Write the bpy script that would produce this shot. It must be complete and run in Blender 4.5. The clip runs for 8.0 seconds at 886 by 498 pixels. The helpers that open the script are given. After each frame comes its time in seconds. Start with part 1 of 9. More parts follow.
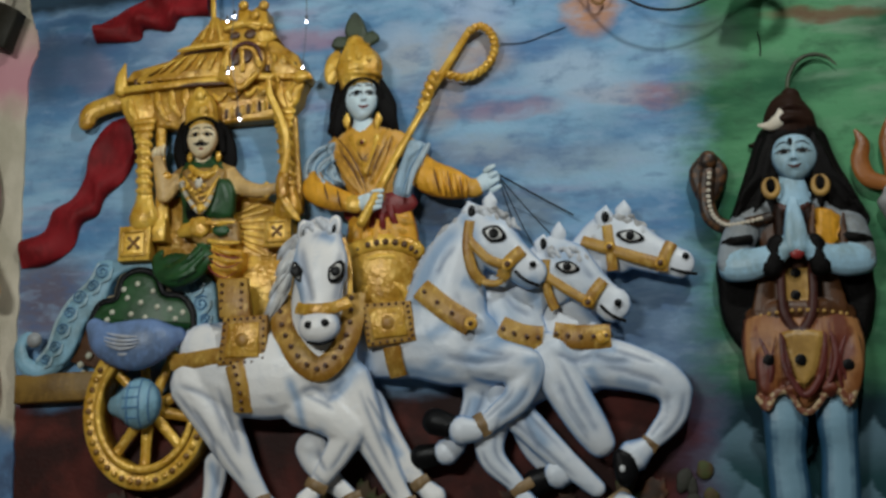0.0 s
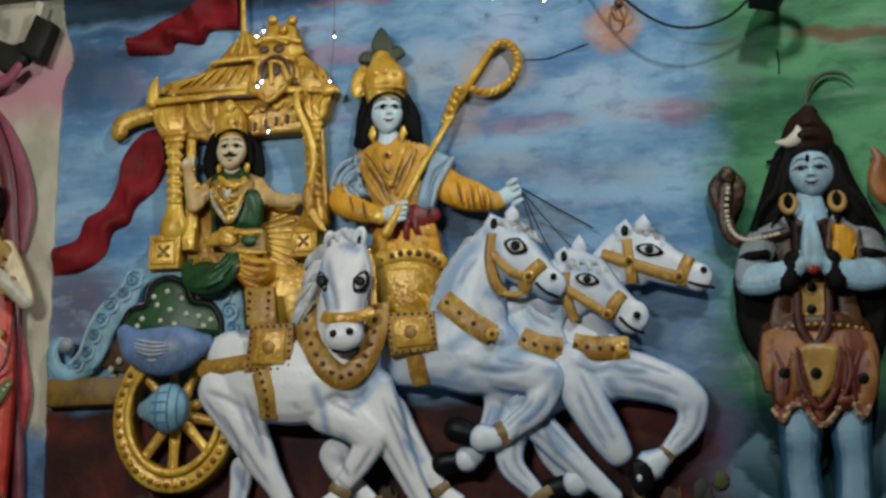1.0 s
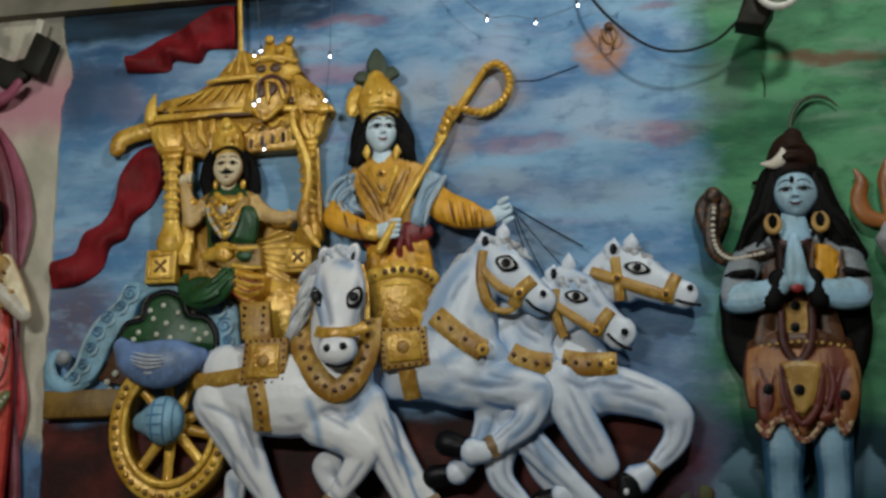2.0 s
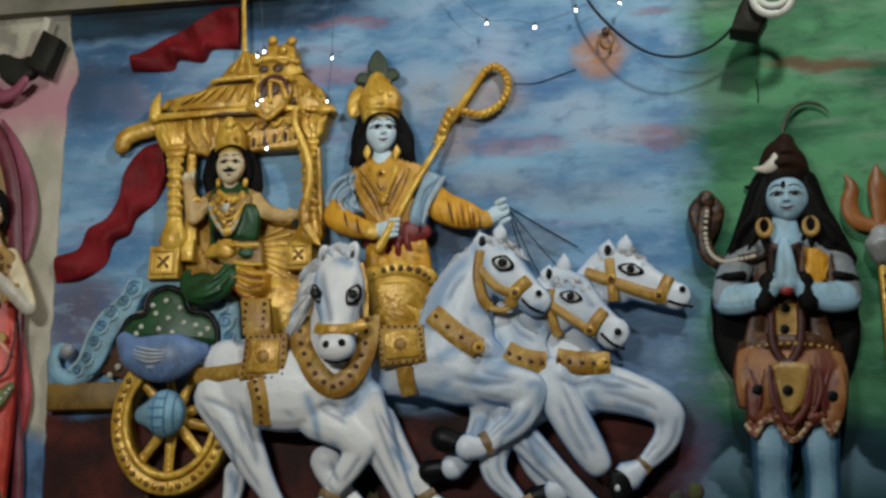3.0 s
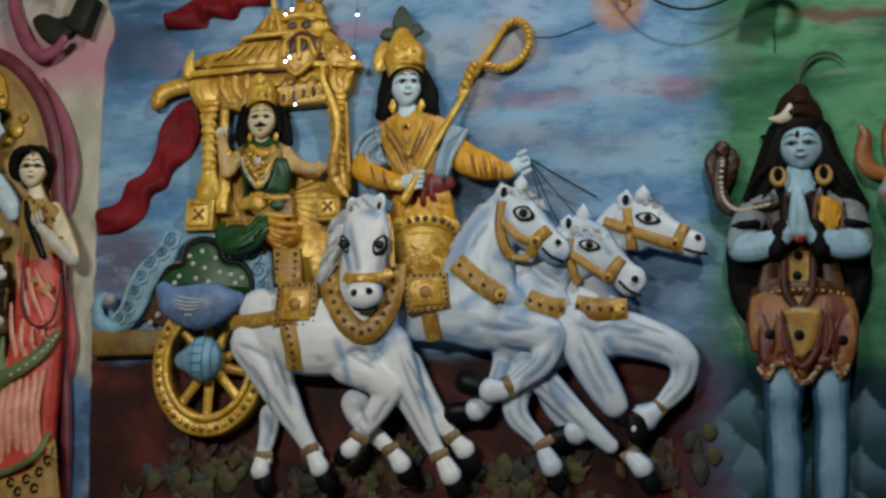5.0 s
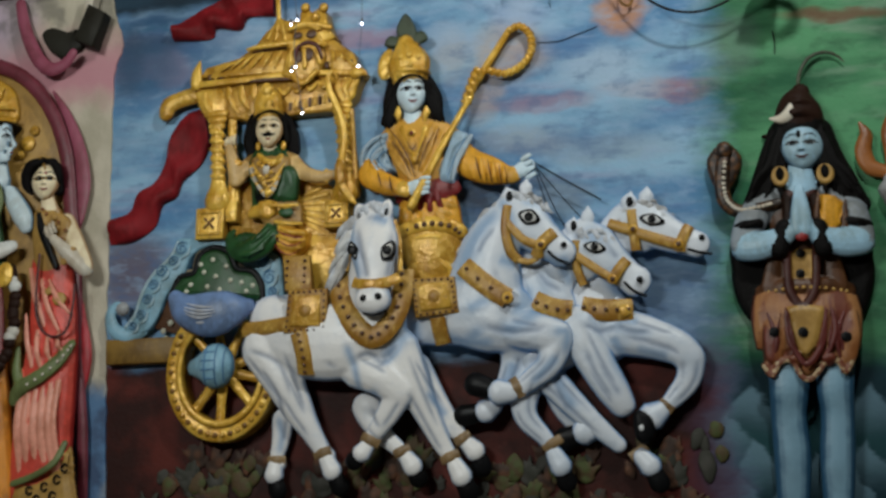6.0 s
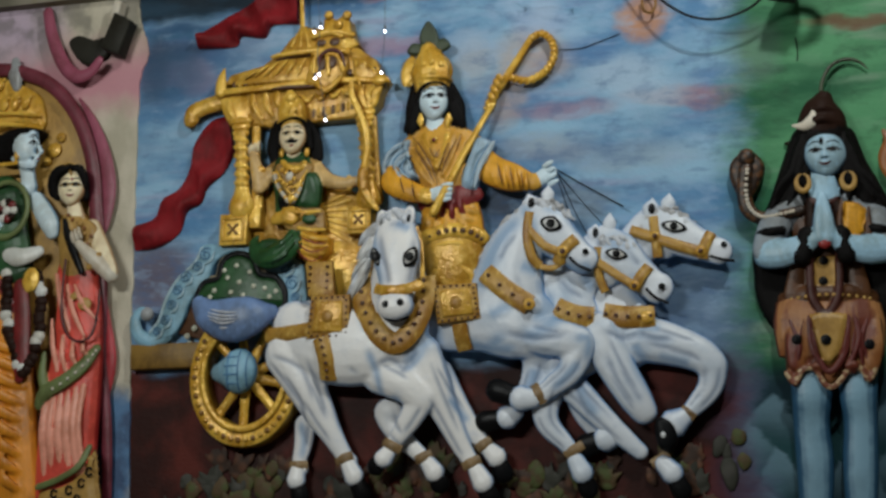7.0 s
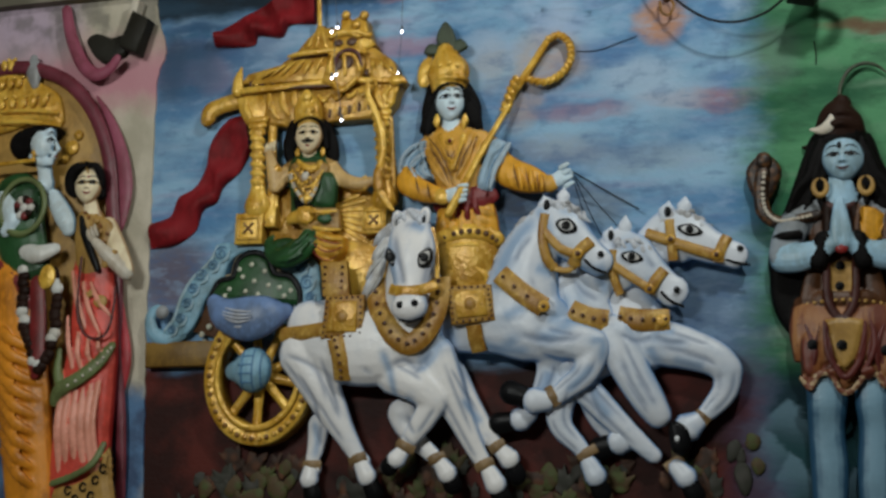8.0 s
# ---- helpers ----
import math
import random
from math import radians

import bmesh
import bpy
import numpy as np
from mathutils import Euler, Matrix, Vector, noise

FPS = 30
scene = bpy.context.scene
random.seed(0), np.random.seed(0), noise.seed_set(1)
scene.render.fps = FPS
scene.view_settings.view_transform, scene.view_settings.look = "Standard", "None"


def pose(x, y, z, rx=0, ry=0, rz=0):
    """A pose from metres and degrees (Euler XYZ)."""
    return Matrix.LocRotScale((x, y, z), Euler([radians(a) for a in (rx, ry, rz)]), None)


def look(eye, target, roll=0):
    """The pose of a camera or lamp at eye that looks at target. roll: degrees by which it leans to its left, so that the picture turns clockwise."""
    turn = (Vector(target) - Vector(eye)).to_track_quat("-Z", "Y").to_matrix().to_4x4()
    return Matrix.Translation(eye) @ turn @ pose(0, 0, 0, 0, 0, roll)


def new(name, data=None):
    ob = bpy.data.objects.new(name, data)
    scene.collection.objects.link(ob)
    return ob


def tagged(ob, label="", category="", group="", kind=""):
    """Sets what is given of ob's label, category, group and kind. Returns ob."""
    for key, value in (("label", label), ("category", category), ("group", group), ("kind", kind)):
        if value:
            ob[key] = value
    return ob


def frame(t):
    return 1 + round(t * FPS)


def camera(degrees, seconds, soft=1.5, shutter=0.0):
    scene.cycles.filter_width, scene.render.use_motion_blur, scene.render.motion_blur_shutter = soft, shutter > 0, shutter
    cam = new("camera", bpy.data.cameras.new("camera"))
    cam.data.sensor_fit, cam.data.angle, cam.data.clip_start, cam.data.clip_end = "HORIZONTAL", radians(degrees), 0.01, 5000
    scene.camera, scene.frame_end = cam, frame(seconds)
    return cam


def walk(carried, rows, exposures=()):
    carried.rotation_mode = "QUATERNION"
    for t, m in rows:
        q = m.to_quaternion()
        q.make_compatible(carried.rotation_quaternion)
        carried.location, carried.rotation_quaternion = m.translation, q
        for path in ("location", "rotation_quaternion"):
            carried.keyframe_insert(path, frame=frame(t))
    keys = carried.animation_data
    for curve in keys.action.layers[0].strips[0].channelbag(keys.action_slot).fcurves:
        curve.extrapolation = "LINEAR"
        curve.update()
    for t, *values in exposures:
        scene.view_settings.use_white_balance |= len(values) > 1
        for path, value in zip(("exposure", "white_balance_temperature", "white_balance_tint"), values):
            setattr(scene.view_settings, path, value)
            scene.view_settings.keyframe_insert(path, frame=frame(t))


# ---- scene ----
from mathutils.bvhtree import BVHTree
from mathutils.kdtree import KDTree

cam = camera(41.0, 8.0, soft=2.9)
PATH = [
    (0, (0.876, -3.096, 1.079), (0.519, -1.192, 1.574), -0.70),
    (0.5, (0.885, -3.133, 1.072), (0.515, -1.232, 1.571), -0.40),
    (1, (0.886, -3.167, 1.078), (0.494, -1.271, 1.582), 0.10),
    (1.5, (0.881, -3.198, 1.066), (0.498, -1.307, 1.593), 0.40),
    (1.7, (0.885, -3.211, 1.065), (0.508, -1.319, 1.593), 0.35),
    (2.8, (0.905, -3.281, 1.061), (0.540, -1.389, 1.595), 0.62),
    (3, (0.909, -3.294, 1.060), (0.536, -1.400, 1.581), 1.00),
    (3.5, (0.944, -3.324, 1.070), (0.532, -1.422, 1.534), 1.30),
    (4, (0.960, -3.363, 1.067), (0.537, -1.460, 1.514), 1.40),
    (4.5, (0.987, -3.381, 1.061), (0.532, -1.481, 1.485), 1.80),
    (4.7, (0.991, -3.390, 1.061), (0.537, -1.488, 1.482), 1.46),
    (5.8, (1.011, -3.440, 1.061), (0.550, -1.540, 1.484), 0.35),
    (6, (1.015, -3.449, 1.061), (0.548, -1.551, 1.484), 0.10),
    (6.5, (1.020, -3.457, 1.059), (0.532, -1.567, 1.492), 0.20),
    (7, (1.022, -3.458, 1.054), (0.517, -1.572, 1.490), 0.50),
    (7.5, (1.023, -3.457, 1.060), (0.496, -1.576, 1.488), 0.80),
    (8, (1.023, -3.457, 1.062), (0.493, -1.578, 1.495), 1.20),
]
walk(cam, [(t, look(eye, target, roll)) for t, eye, target, roll in PATH],
     [(0.0, 0.0), (0.5, -0.18), (1.0, 0.06), (1.5, -0.16), (3.0, 0.0), (3.5, -0.16), (4.0, 0.08), (4.5, -0.06), (6.0, 0.06), (6.5, -0.03), (7.0, 0.04), (7.5, -0.1), (8.0, -0.05)])

# ---- light: a hall lit by a lamp high in front of the wall, with an added fill ----
world = bpy.data.worlds.new("hall_air")
world.use_nodes = True
world.node_tree.nodes["Background"].inputs[0].default_value = (0.9, 0.95, 1.0, 1)
world.node_tree.nodes["Background"].inputs[1].default_value = 0.018
scene.world = world


def lamp(name, eye, target, watts, size_x, size_y, colour):
    data = bpy.data.lights.new(name, "AREA")
    data.shape, data.size, data.size_y = "RECTANGLE", size_x, size_y
    data.energy, data.color = watts, colour
    ob = new(name, data)
    ob.matrix_world = look(eye, target)
    return ob


lamp("key_lamp", (1.45, -1.9, 3.75), (0.1, 0, 1.95), 29, 0.2, 0.2, (0.95, 1.0, 0.96))
# unseen fill light, added to even out the relief from the left
lamp("fill_lamp", (-1.2, -4.1, 2.9), (-0.4, 0, 1.7), 62, 1.2, 0.3, (0.95, 1.0, 0.96))


# ---- materials ----
def graph(name):
    m = bpy.data.materials.new(name)
    m.use_nodes = True
    return m, m.node_tree.nodes, m.node_tree.links, m.node_tree.nodes["Principled BSDF"]


class Net:
    """Shorthand for building a node tree."""

    def __init__(self, name):
        self.m, self.n, self.l, self.b = graph(name)
        self.geo = self.n.new("ShaderNodeNewGeometry").outputs["Position"]

    def put(self, socket, value):
        if isinstance(value, bpy.types.NodeSocket):
            self.l.new(value, socket)
        elif isinstance(value, (tuple, list)) and len(value) == 3 and socket.type == "RGBA":
            socket.default_value = (*value, 1)
        else:
            socket.default_value = value

    def math(self, op, a, b=0.0):
        k = self.n.new("ShaderNodeMath")
        k.operation = op
        self.put(k.inputs[0], a), self.put(k.inputs[1], b)
        return k.outputs[0]

    def noise(self, scale, stretch=(1, 1, 1), detail=4.0, rough=0.55, shift=(0, 0, 0)):
        mp = self.n.new("ShaderNodeMapping")
        mp.inputs["Scale"].default_value, mp.inputs["Location"].default_value = stretch, shift
        self.l.new(self.geo, mp.inputs[0])
        k = self.n.new("ShaderNodeTexNoise")
        k.inputs["Scale"].default_value, k.inputs["Detail"].default_value, k.inputs["Roughness"].default_value = scale, detail, rough
        self.l.new(mp.outputs[0], k.inputs["Vector"])
        return k.outputs["Fac"]

    def step(self, v, lo, hi):
        k = self.n.new("ShaderNodeMapRange")
        k.interpolation_type = "SMOOTHSTEP"
        self.put(k.inputs["Value"], v)
        k.inputs["From Min"].default_value, k.inputs["From Max"].default_value = lo, hi
        if lo > hi:
            k.inputs["From Min"].default_value, k.inputs["From Max"].default_value = hi, lo
            k.inputs["To Min"].default_value, k.inputs["To Max"].default_value = 1, 0
        return k.outputs[0]

    def mix(self, fac, a, b):
        k = self.n.new("ShaderNodeMix")
        k.data_type = "RGBA"
        self.put(k.inputs[0], fac), self.put(k.inputs[6], a), self.put(k.inputs[7], b)
        return k.outputs[2]

    def xyz(self):
        k = self.n.new("ShaderNodeSeparateXYZ")
        self.l.new(self.geo, k.inputs[0])
        return k.outputs

    def bump(self, height, strength, distance=0.004):
        k = self.n.new("ShaderNodeBump")
        k.inputs["Strength"].default_value, k.inputs["Distance"].default_value = strength, distance
        self.l.new(height, k.inputs["Height"])
        self.l.new(k.outputs[0], self.b.inputs["Normal"])

    def done(self, colour, rough=0.5, metal=0.0):
        self.put(self.b.inputs["Base Color"], colour)
        self.put(self.b.inputs["Roughness"], rough)
        self.put(self.b.inputs["Metallic"], metal)
        return self.m


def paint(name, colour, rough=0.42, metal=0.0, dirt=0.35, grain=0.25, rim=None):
    """Brushed enamel on cement: blotches, dirt in patches, brush grain; rim: airbrush tint and relief shade put into
    the colour on the sides of folds.
    """
    k = Net(name)
    dark = tuple(c * (1 - dirt) * s for c, s in zip(colour, (0.95, 0.88, 0.8)))
    light = tuple(min(1, c * 1.14 + 0.001) for c in colour)
    big, fine = k.noise(9, detail=5), k.noise(70, (1, 1, 0.5), 3)
    c = k.mix(k.step(big, 0.35, 0.62), dark, colour)
    c = k.mix(k.math("MULTIPLY", k.step(fine, 0.45, 0.75), 0.6), c, light)
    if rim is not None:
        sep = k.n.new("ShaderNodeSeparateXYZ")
        # shade in the colour: rim takes over where the normal turns aside
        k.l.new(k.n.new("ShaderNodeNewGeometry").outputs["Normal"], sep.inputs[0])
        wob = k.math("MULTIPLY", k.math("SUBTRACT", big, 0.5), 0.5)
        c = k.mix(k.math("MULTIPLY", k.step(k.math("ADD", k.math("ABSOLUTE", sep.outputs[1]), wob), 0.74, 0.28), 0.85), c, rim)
    k.bump(k.math("ADD", k.noise(160, detail=2), k.math("MULTIPLY", k.noise(30, detail=4), 1.5)), grain)
    if max(colour) < 0.03 or rough > 0.6:
        k.b.inputs["Specular IOR Level"].default_value = 0.12 if rough <= 0.6 else 0.22
    return k.done(c, k.math("ADD", k.math("MULTIPLY", big, 0.25), rough - 0.12), metal)


def gold_paint(name, colour, shade, rough=0.17, metal=0.14, relief=0.45):
    """Gold enamel brushed over cast cement, blotched browner, with relief shade put into the colour on its sides."""
    k = Net(name)
    big, fine = k.noise(11, detail=4), k.noise(60, (1, 1, 0.6), 3)
    c = k.mix(k.step(big, 0.34, 0.64), shade, colour)
    c = k.mix(k.math("MULTIPLY", k.step(fine, 0.5, 0.72), 0.45), c, (0.95, 0.64, 0.17))
    c = k.mix(k.math("MULTIPLY", k.step(k.noise(30, detail=6, rough=0.7, shift=(3, 3, 1)), 0.52, 0.68), 0.5), c, (0.22, 0.085, 0.008))
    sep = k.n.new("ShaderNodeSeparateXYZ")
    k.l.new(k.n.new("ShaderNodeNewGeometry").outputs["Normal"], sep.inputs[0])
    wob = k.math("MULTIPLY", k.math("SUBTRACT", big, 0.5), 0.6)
    # painted shade: deep brown on sides that turn from the front
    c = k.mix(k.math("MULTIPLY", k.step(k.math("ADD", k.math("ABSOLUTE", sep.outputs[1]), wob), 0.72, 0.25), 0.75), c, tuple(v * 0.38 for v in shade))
    k.bump(k.math("ADD", k.noise(95, detail=2), k.math("MULTIPLY", k.noise(38, detail=4), 1.8)), relief)
    return k.done(c, k.math("ADD", k.math("MULTIPLY", big, 0.25), rough), metal)


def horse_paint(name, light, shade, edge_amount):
    """White enamel; sky-blue airbrush shading put into the colour on sides that turn from the front, and grey-blue
    lines in the folds.
    """
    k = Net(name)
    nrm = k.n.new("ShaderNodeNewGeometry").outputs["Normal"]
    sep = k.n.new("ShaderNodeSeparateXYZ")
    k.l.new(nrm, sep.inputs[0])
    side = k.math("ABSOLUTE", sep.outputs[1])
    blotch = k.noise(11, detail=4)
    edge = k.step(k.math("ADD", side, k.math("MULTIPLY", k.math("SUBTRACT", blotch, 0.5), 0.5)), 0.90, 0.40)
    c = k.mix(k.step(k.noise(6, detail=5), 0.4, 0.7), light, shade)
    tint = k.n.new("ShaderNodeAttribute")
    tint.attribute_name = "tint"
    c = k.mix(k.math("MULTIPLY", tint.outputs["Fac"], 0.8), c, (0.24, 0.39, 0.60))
    # side shading mixed into the colour, strongest where the surface turns away
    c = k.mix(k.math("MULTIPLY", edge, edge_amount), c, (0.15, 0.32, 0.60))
    c = k.mix(k.math("MULTIPLY", k.step(k.noise(24, detail=6, rough=0.65), 0.52, 0.74), 0.3), c, (0.52, 0.58, 0.68))
    c = k.mix(k.math("MULTIPLY", k.step(k.noise(5, detail=7, rough=0.7, shift=(7, 1, 0)), 0.56, 0.74), 0.25), c, (0.50, 0.46, 0.42))
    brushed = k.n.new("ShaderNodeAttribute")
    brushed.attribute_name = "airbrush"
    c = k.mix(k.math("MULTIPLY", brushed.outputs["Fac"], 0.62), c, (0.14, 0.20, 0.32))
    k.bump(k.math("ADD", k.noise(60, detail=4), k.math("MULTIPLY", k.noise(18, detail=4), 2.0)), 0.3)
    return k.done(c, k.math("ADD", k.math("MULTIPLY", blotch, 0.3), 0.25))


def edge_paint(name, middle, rim):
    """Enamel with side shading put into the colour: a darker tint airbrushed along the receding sides of a limb."""
    k = Net(name)
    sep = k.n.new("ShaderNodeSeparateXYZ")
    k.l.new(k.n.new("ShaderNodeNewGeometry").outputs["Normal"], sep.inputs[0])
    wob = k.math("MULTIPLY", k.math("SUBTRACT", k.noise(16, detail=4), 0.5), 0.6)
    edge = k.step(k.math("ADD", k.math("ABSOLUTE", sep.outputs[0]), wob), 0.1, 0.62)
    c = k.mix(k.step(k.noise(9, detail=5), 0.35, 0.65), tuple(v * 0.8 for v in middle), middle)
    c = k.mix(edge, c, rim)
    k.bump(k.noise(60, detail=4), 0.25)
    return k.done(c, 0.42)


def spot_paint(name, base, spot, scale, lo, hi, rough=0.45):
    k = Net(name)
    v = k.n.new("ShaderNodeTexVoronoi")
    v.inputs["Scale"].default_value = scale
    k.l.new(k.geo, v.inputs["Vector"])
    c = k.mix(k.step(v.outputs["Distance"], lo, hi), base, spot)
    c = k.mix(k.math("MULTIPLY", k.step(k.noise(12, detail=5), 0.4, 0.7), 0.35), c, tuple(x * 0.55 for x in base))
    k.bump(k.noise(60, detail=4), 0.3)
    return k.done(c, rough)


def hide_paint():
    """Tan hide, pale and orange by turns, streaked downwards with maroon; side shade put into the colour."""
    k = Net("tiger_hide")
    c = k.mix(k.step(k.noise(11, (1, 1, 0.8), 4), 0.4, 0.6), (0.25, 0.085, 0.022), (0.40, 0.18, 0.065))
    c = k.mix(k.math("MULTIPLY", k.step(k.noise(22, (1, 1, 0.3), 4, 0.5, (3, 0, 0)), 0.44, 0.58), 0.85), c, (0.14, 0.022, 0.014))
    c = k.mix(k.math("MULTIPLY", k.step(k.noise(48, detail=4), 0.56, 0.7), 0.4), c, (0.10, 0.03, 0.015))
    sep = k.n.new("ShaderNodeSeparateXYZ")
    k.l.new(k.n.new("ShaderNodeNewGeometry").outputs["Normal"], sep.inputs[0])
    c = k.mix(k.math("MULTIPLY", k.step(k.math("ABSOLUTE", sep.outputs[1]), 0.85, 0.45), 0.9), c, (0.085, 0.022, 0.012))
    k.bump(k.noise(60, detail=4), 0.3)
    return k.done(c, 0.45)


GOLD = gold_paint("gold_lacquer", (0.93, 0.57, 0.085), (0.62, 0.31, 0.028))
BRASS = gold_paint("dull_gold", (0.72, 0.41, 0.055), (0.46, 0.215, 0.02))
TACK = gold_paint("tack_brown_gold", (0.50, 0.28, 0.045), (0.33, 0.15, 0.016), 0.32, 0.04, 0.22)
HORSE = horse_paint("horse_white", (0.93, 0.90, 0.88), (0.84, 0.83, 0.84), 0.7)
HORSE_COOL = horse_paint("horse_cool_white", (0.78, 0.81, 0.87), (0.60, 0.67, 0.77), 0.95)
MANE = paint("grey_white_mane", (0.68, 0.71, 0.77), dirt=0.45)
BLACK = paint("black_enamel", (0.007, 0.007, 0.008), 0.35, dirt=0.2)
HAIR = paint("black_hair", (0.005, 0.004, 0.004), 0.6, dirt=0.3, grain=0.5)
EYEW = paint("eye_white", (0.66, 0.67, 0.68), 0.3, dirt=0.05)
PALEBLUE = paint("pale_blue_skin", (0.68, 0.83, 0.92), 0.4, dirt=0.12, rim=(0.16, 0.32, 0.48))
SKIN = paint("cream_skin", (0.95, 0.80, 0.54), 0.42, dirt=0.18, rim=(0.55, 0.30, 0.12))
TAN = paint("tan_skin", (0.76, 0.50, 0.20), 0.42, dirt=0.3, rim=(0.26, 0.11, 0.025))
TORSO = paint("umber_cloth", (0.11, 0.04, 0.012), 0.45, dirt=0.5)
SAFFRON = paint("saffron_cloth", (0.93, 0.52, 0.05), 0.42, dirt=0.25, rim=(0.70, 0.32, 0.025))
# darkened copy of the blue skin: weaker light on the legs, put into colour
BLUESKIN_SHADED = edge_paint("sky_blue_skin_shaded", (0.24, 0.41, 0.53), (0.025, 0.09, 0.17))
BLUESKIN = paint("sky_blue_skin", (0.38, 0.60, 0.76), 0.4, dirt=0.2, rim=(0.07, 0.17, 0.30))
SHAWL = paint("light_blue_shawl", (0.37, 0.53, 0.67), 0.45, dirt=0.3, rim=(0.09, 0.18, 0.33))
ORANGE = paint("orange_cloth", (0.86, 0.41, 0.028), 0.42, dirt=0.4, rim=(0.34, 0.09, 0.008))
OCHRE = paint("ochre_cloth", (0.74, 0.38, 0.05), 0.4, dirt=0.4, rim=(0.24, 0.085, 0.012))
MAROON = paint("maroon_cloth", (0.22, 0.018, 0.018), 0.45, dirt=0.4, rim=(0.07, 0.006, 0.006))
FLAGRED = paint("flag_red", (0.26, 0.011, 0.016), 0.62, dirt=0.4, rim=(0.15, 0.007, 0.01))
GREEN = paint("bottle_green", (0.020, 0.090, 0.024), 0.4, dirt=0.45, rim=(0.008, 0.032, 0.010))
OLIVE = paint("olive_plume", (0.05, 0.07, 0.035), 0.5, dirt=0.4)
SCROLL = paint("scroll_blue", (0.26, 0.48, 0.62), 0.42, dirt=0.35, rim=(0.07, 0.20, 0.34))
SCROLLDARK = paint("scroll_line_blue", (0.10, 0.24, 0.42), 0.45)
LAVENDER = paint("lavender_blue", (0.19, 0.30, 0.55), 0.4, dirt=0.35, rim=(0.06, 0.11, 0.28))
PEARL = paint("pearl_dot", (0.62, 0.62, 0.5), 0.35, dirt=0.1)
STUD = paint("dark_stud", (0.10, 0.04, 0.014), 0.4, dirt=0.2)
LIP = paint("lip_red", (0.32, 0.03, 0.03), 0.4, dirt=0.1)
BROWN = paint("coil_brown", (0.026, 0.011, 0.007), 0.5, dirt=0.4)
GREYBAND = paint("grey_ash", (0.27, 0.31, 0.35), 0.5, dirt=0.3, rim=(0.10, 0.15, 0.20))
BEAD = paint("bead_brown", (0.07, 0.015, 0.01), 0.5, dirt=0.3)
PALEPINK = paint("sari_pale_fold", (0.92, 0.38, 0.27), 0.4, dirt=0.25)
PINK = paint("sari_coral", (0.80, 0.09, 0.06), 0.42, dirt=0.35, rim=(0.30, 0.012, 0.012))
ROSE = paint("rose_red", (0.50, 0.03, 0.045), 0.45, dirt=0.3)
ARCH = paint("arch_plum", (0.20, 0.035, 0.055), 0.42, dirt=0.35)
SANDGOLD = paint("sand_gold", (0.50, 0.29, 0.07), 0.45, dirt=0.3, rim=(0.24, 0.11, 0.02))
LEAFGREEN = paint("border_green", (0.16, 0.20, 0.07), 0.45, dirt=0.3)
IVORY = paint("ivory", (0.66, 0.60, 0.50), 0.4, dirt=0.1)
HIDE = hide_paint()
SILVERGREY = paint("silver_grey", (0.35, 0.36, 0.37), 0.35, dirt=0.3)
HOODBROWN = spot_paint("cobra_hood", (0.12, 0.05, 0.016), (0.02, 0.01, 0.006), 55, 0.3, 0.6)
TRIDENT = paint("trident_orange", (0.35, 0.12, 0.025), 0.4, dirt=0.35)
CABLE = paint("black_cable", (0.015, 0.015, 0.016), 0.5)
LAMPBOX = paint("dark_lamp_case", (0.028, 0.026, 0.02), 0.45, dirt=0.3)
WHITEPLASTIC = paint("white_plastic", (0.70, 0.70, 0.66), 0.35, dirt=0.15)
PINKTUBE = paint("rose_tube", (0.34, 0.08, 0.13), 0.45, dirt=0.3)


# ---- shaping tools ----
RELIEF = 0.65  # how deep the modelling stands out, as a share of full round


def spline(pts, steps, closed=False):
    """Catmull-Rom curve through points of any dimension."""
    p = [np.array(q, float) for q in pts]
    n = len(p)
    out = []
    for i in range(n if closed else n - 1):
        a, b, c, d = (p[(i + k) % n] if closed else p[min(max(i + k, 0), n - 1)] for k in (-1, 0, 1, 2))
        for j in range(steps):
            t = j / steps
            out.append(0.5 * (2 * b + (c - a) * t + (2 * a - 5 * b + 4 * c - d) * t * t + (3 * b - a - 3 * c + d) * t ** 3))
    if not closed:
        out.append(p[-1])
    return out


def rings(bm, loops, mat, caps=(None, None), wrap=True):
    faces = []
    vs = [[bm.verts.new(tuple(q)) for q in loop] for loop in loops]
    for a, b in zip(vs, vs[1:]):
        n = len(a)
        for i in range(n if wrap else n - 1):
            faces.append(bm.faces.new((a[i], a[(i + 1) % n], b[(i + 1) % n], b[i])))
    for cap, ring in zip(caps, (vs[0], vs[-1])):
        if cap is None:
            continue
        pole = bm.verts.new(tuple(cap))
        n = len(ring)
        for i in range(n):
            faces.append(bm.faces.new((ring[i], ring[(i + 1) % n], pole)))
    for f in faces:
        f.material_index, f.smooth = mat, True
    return faces


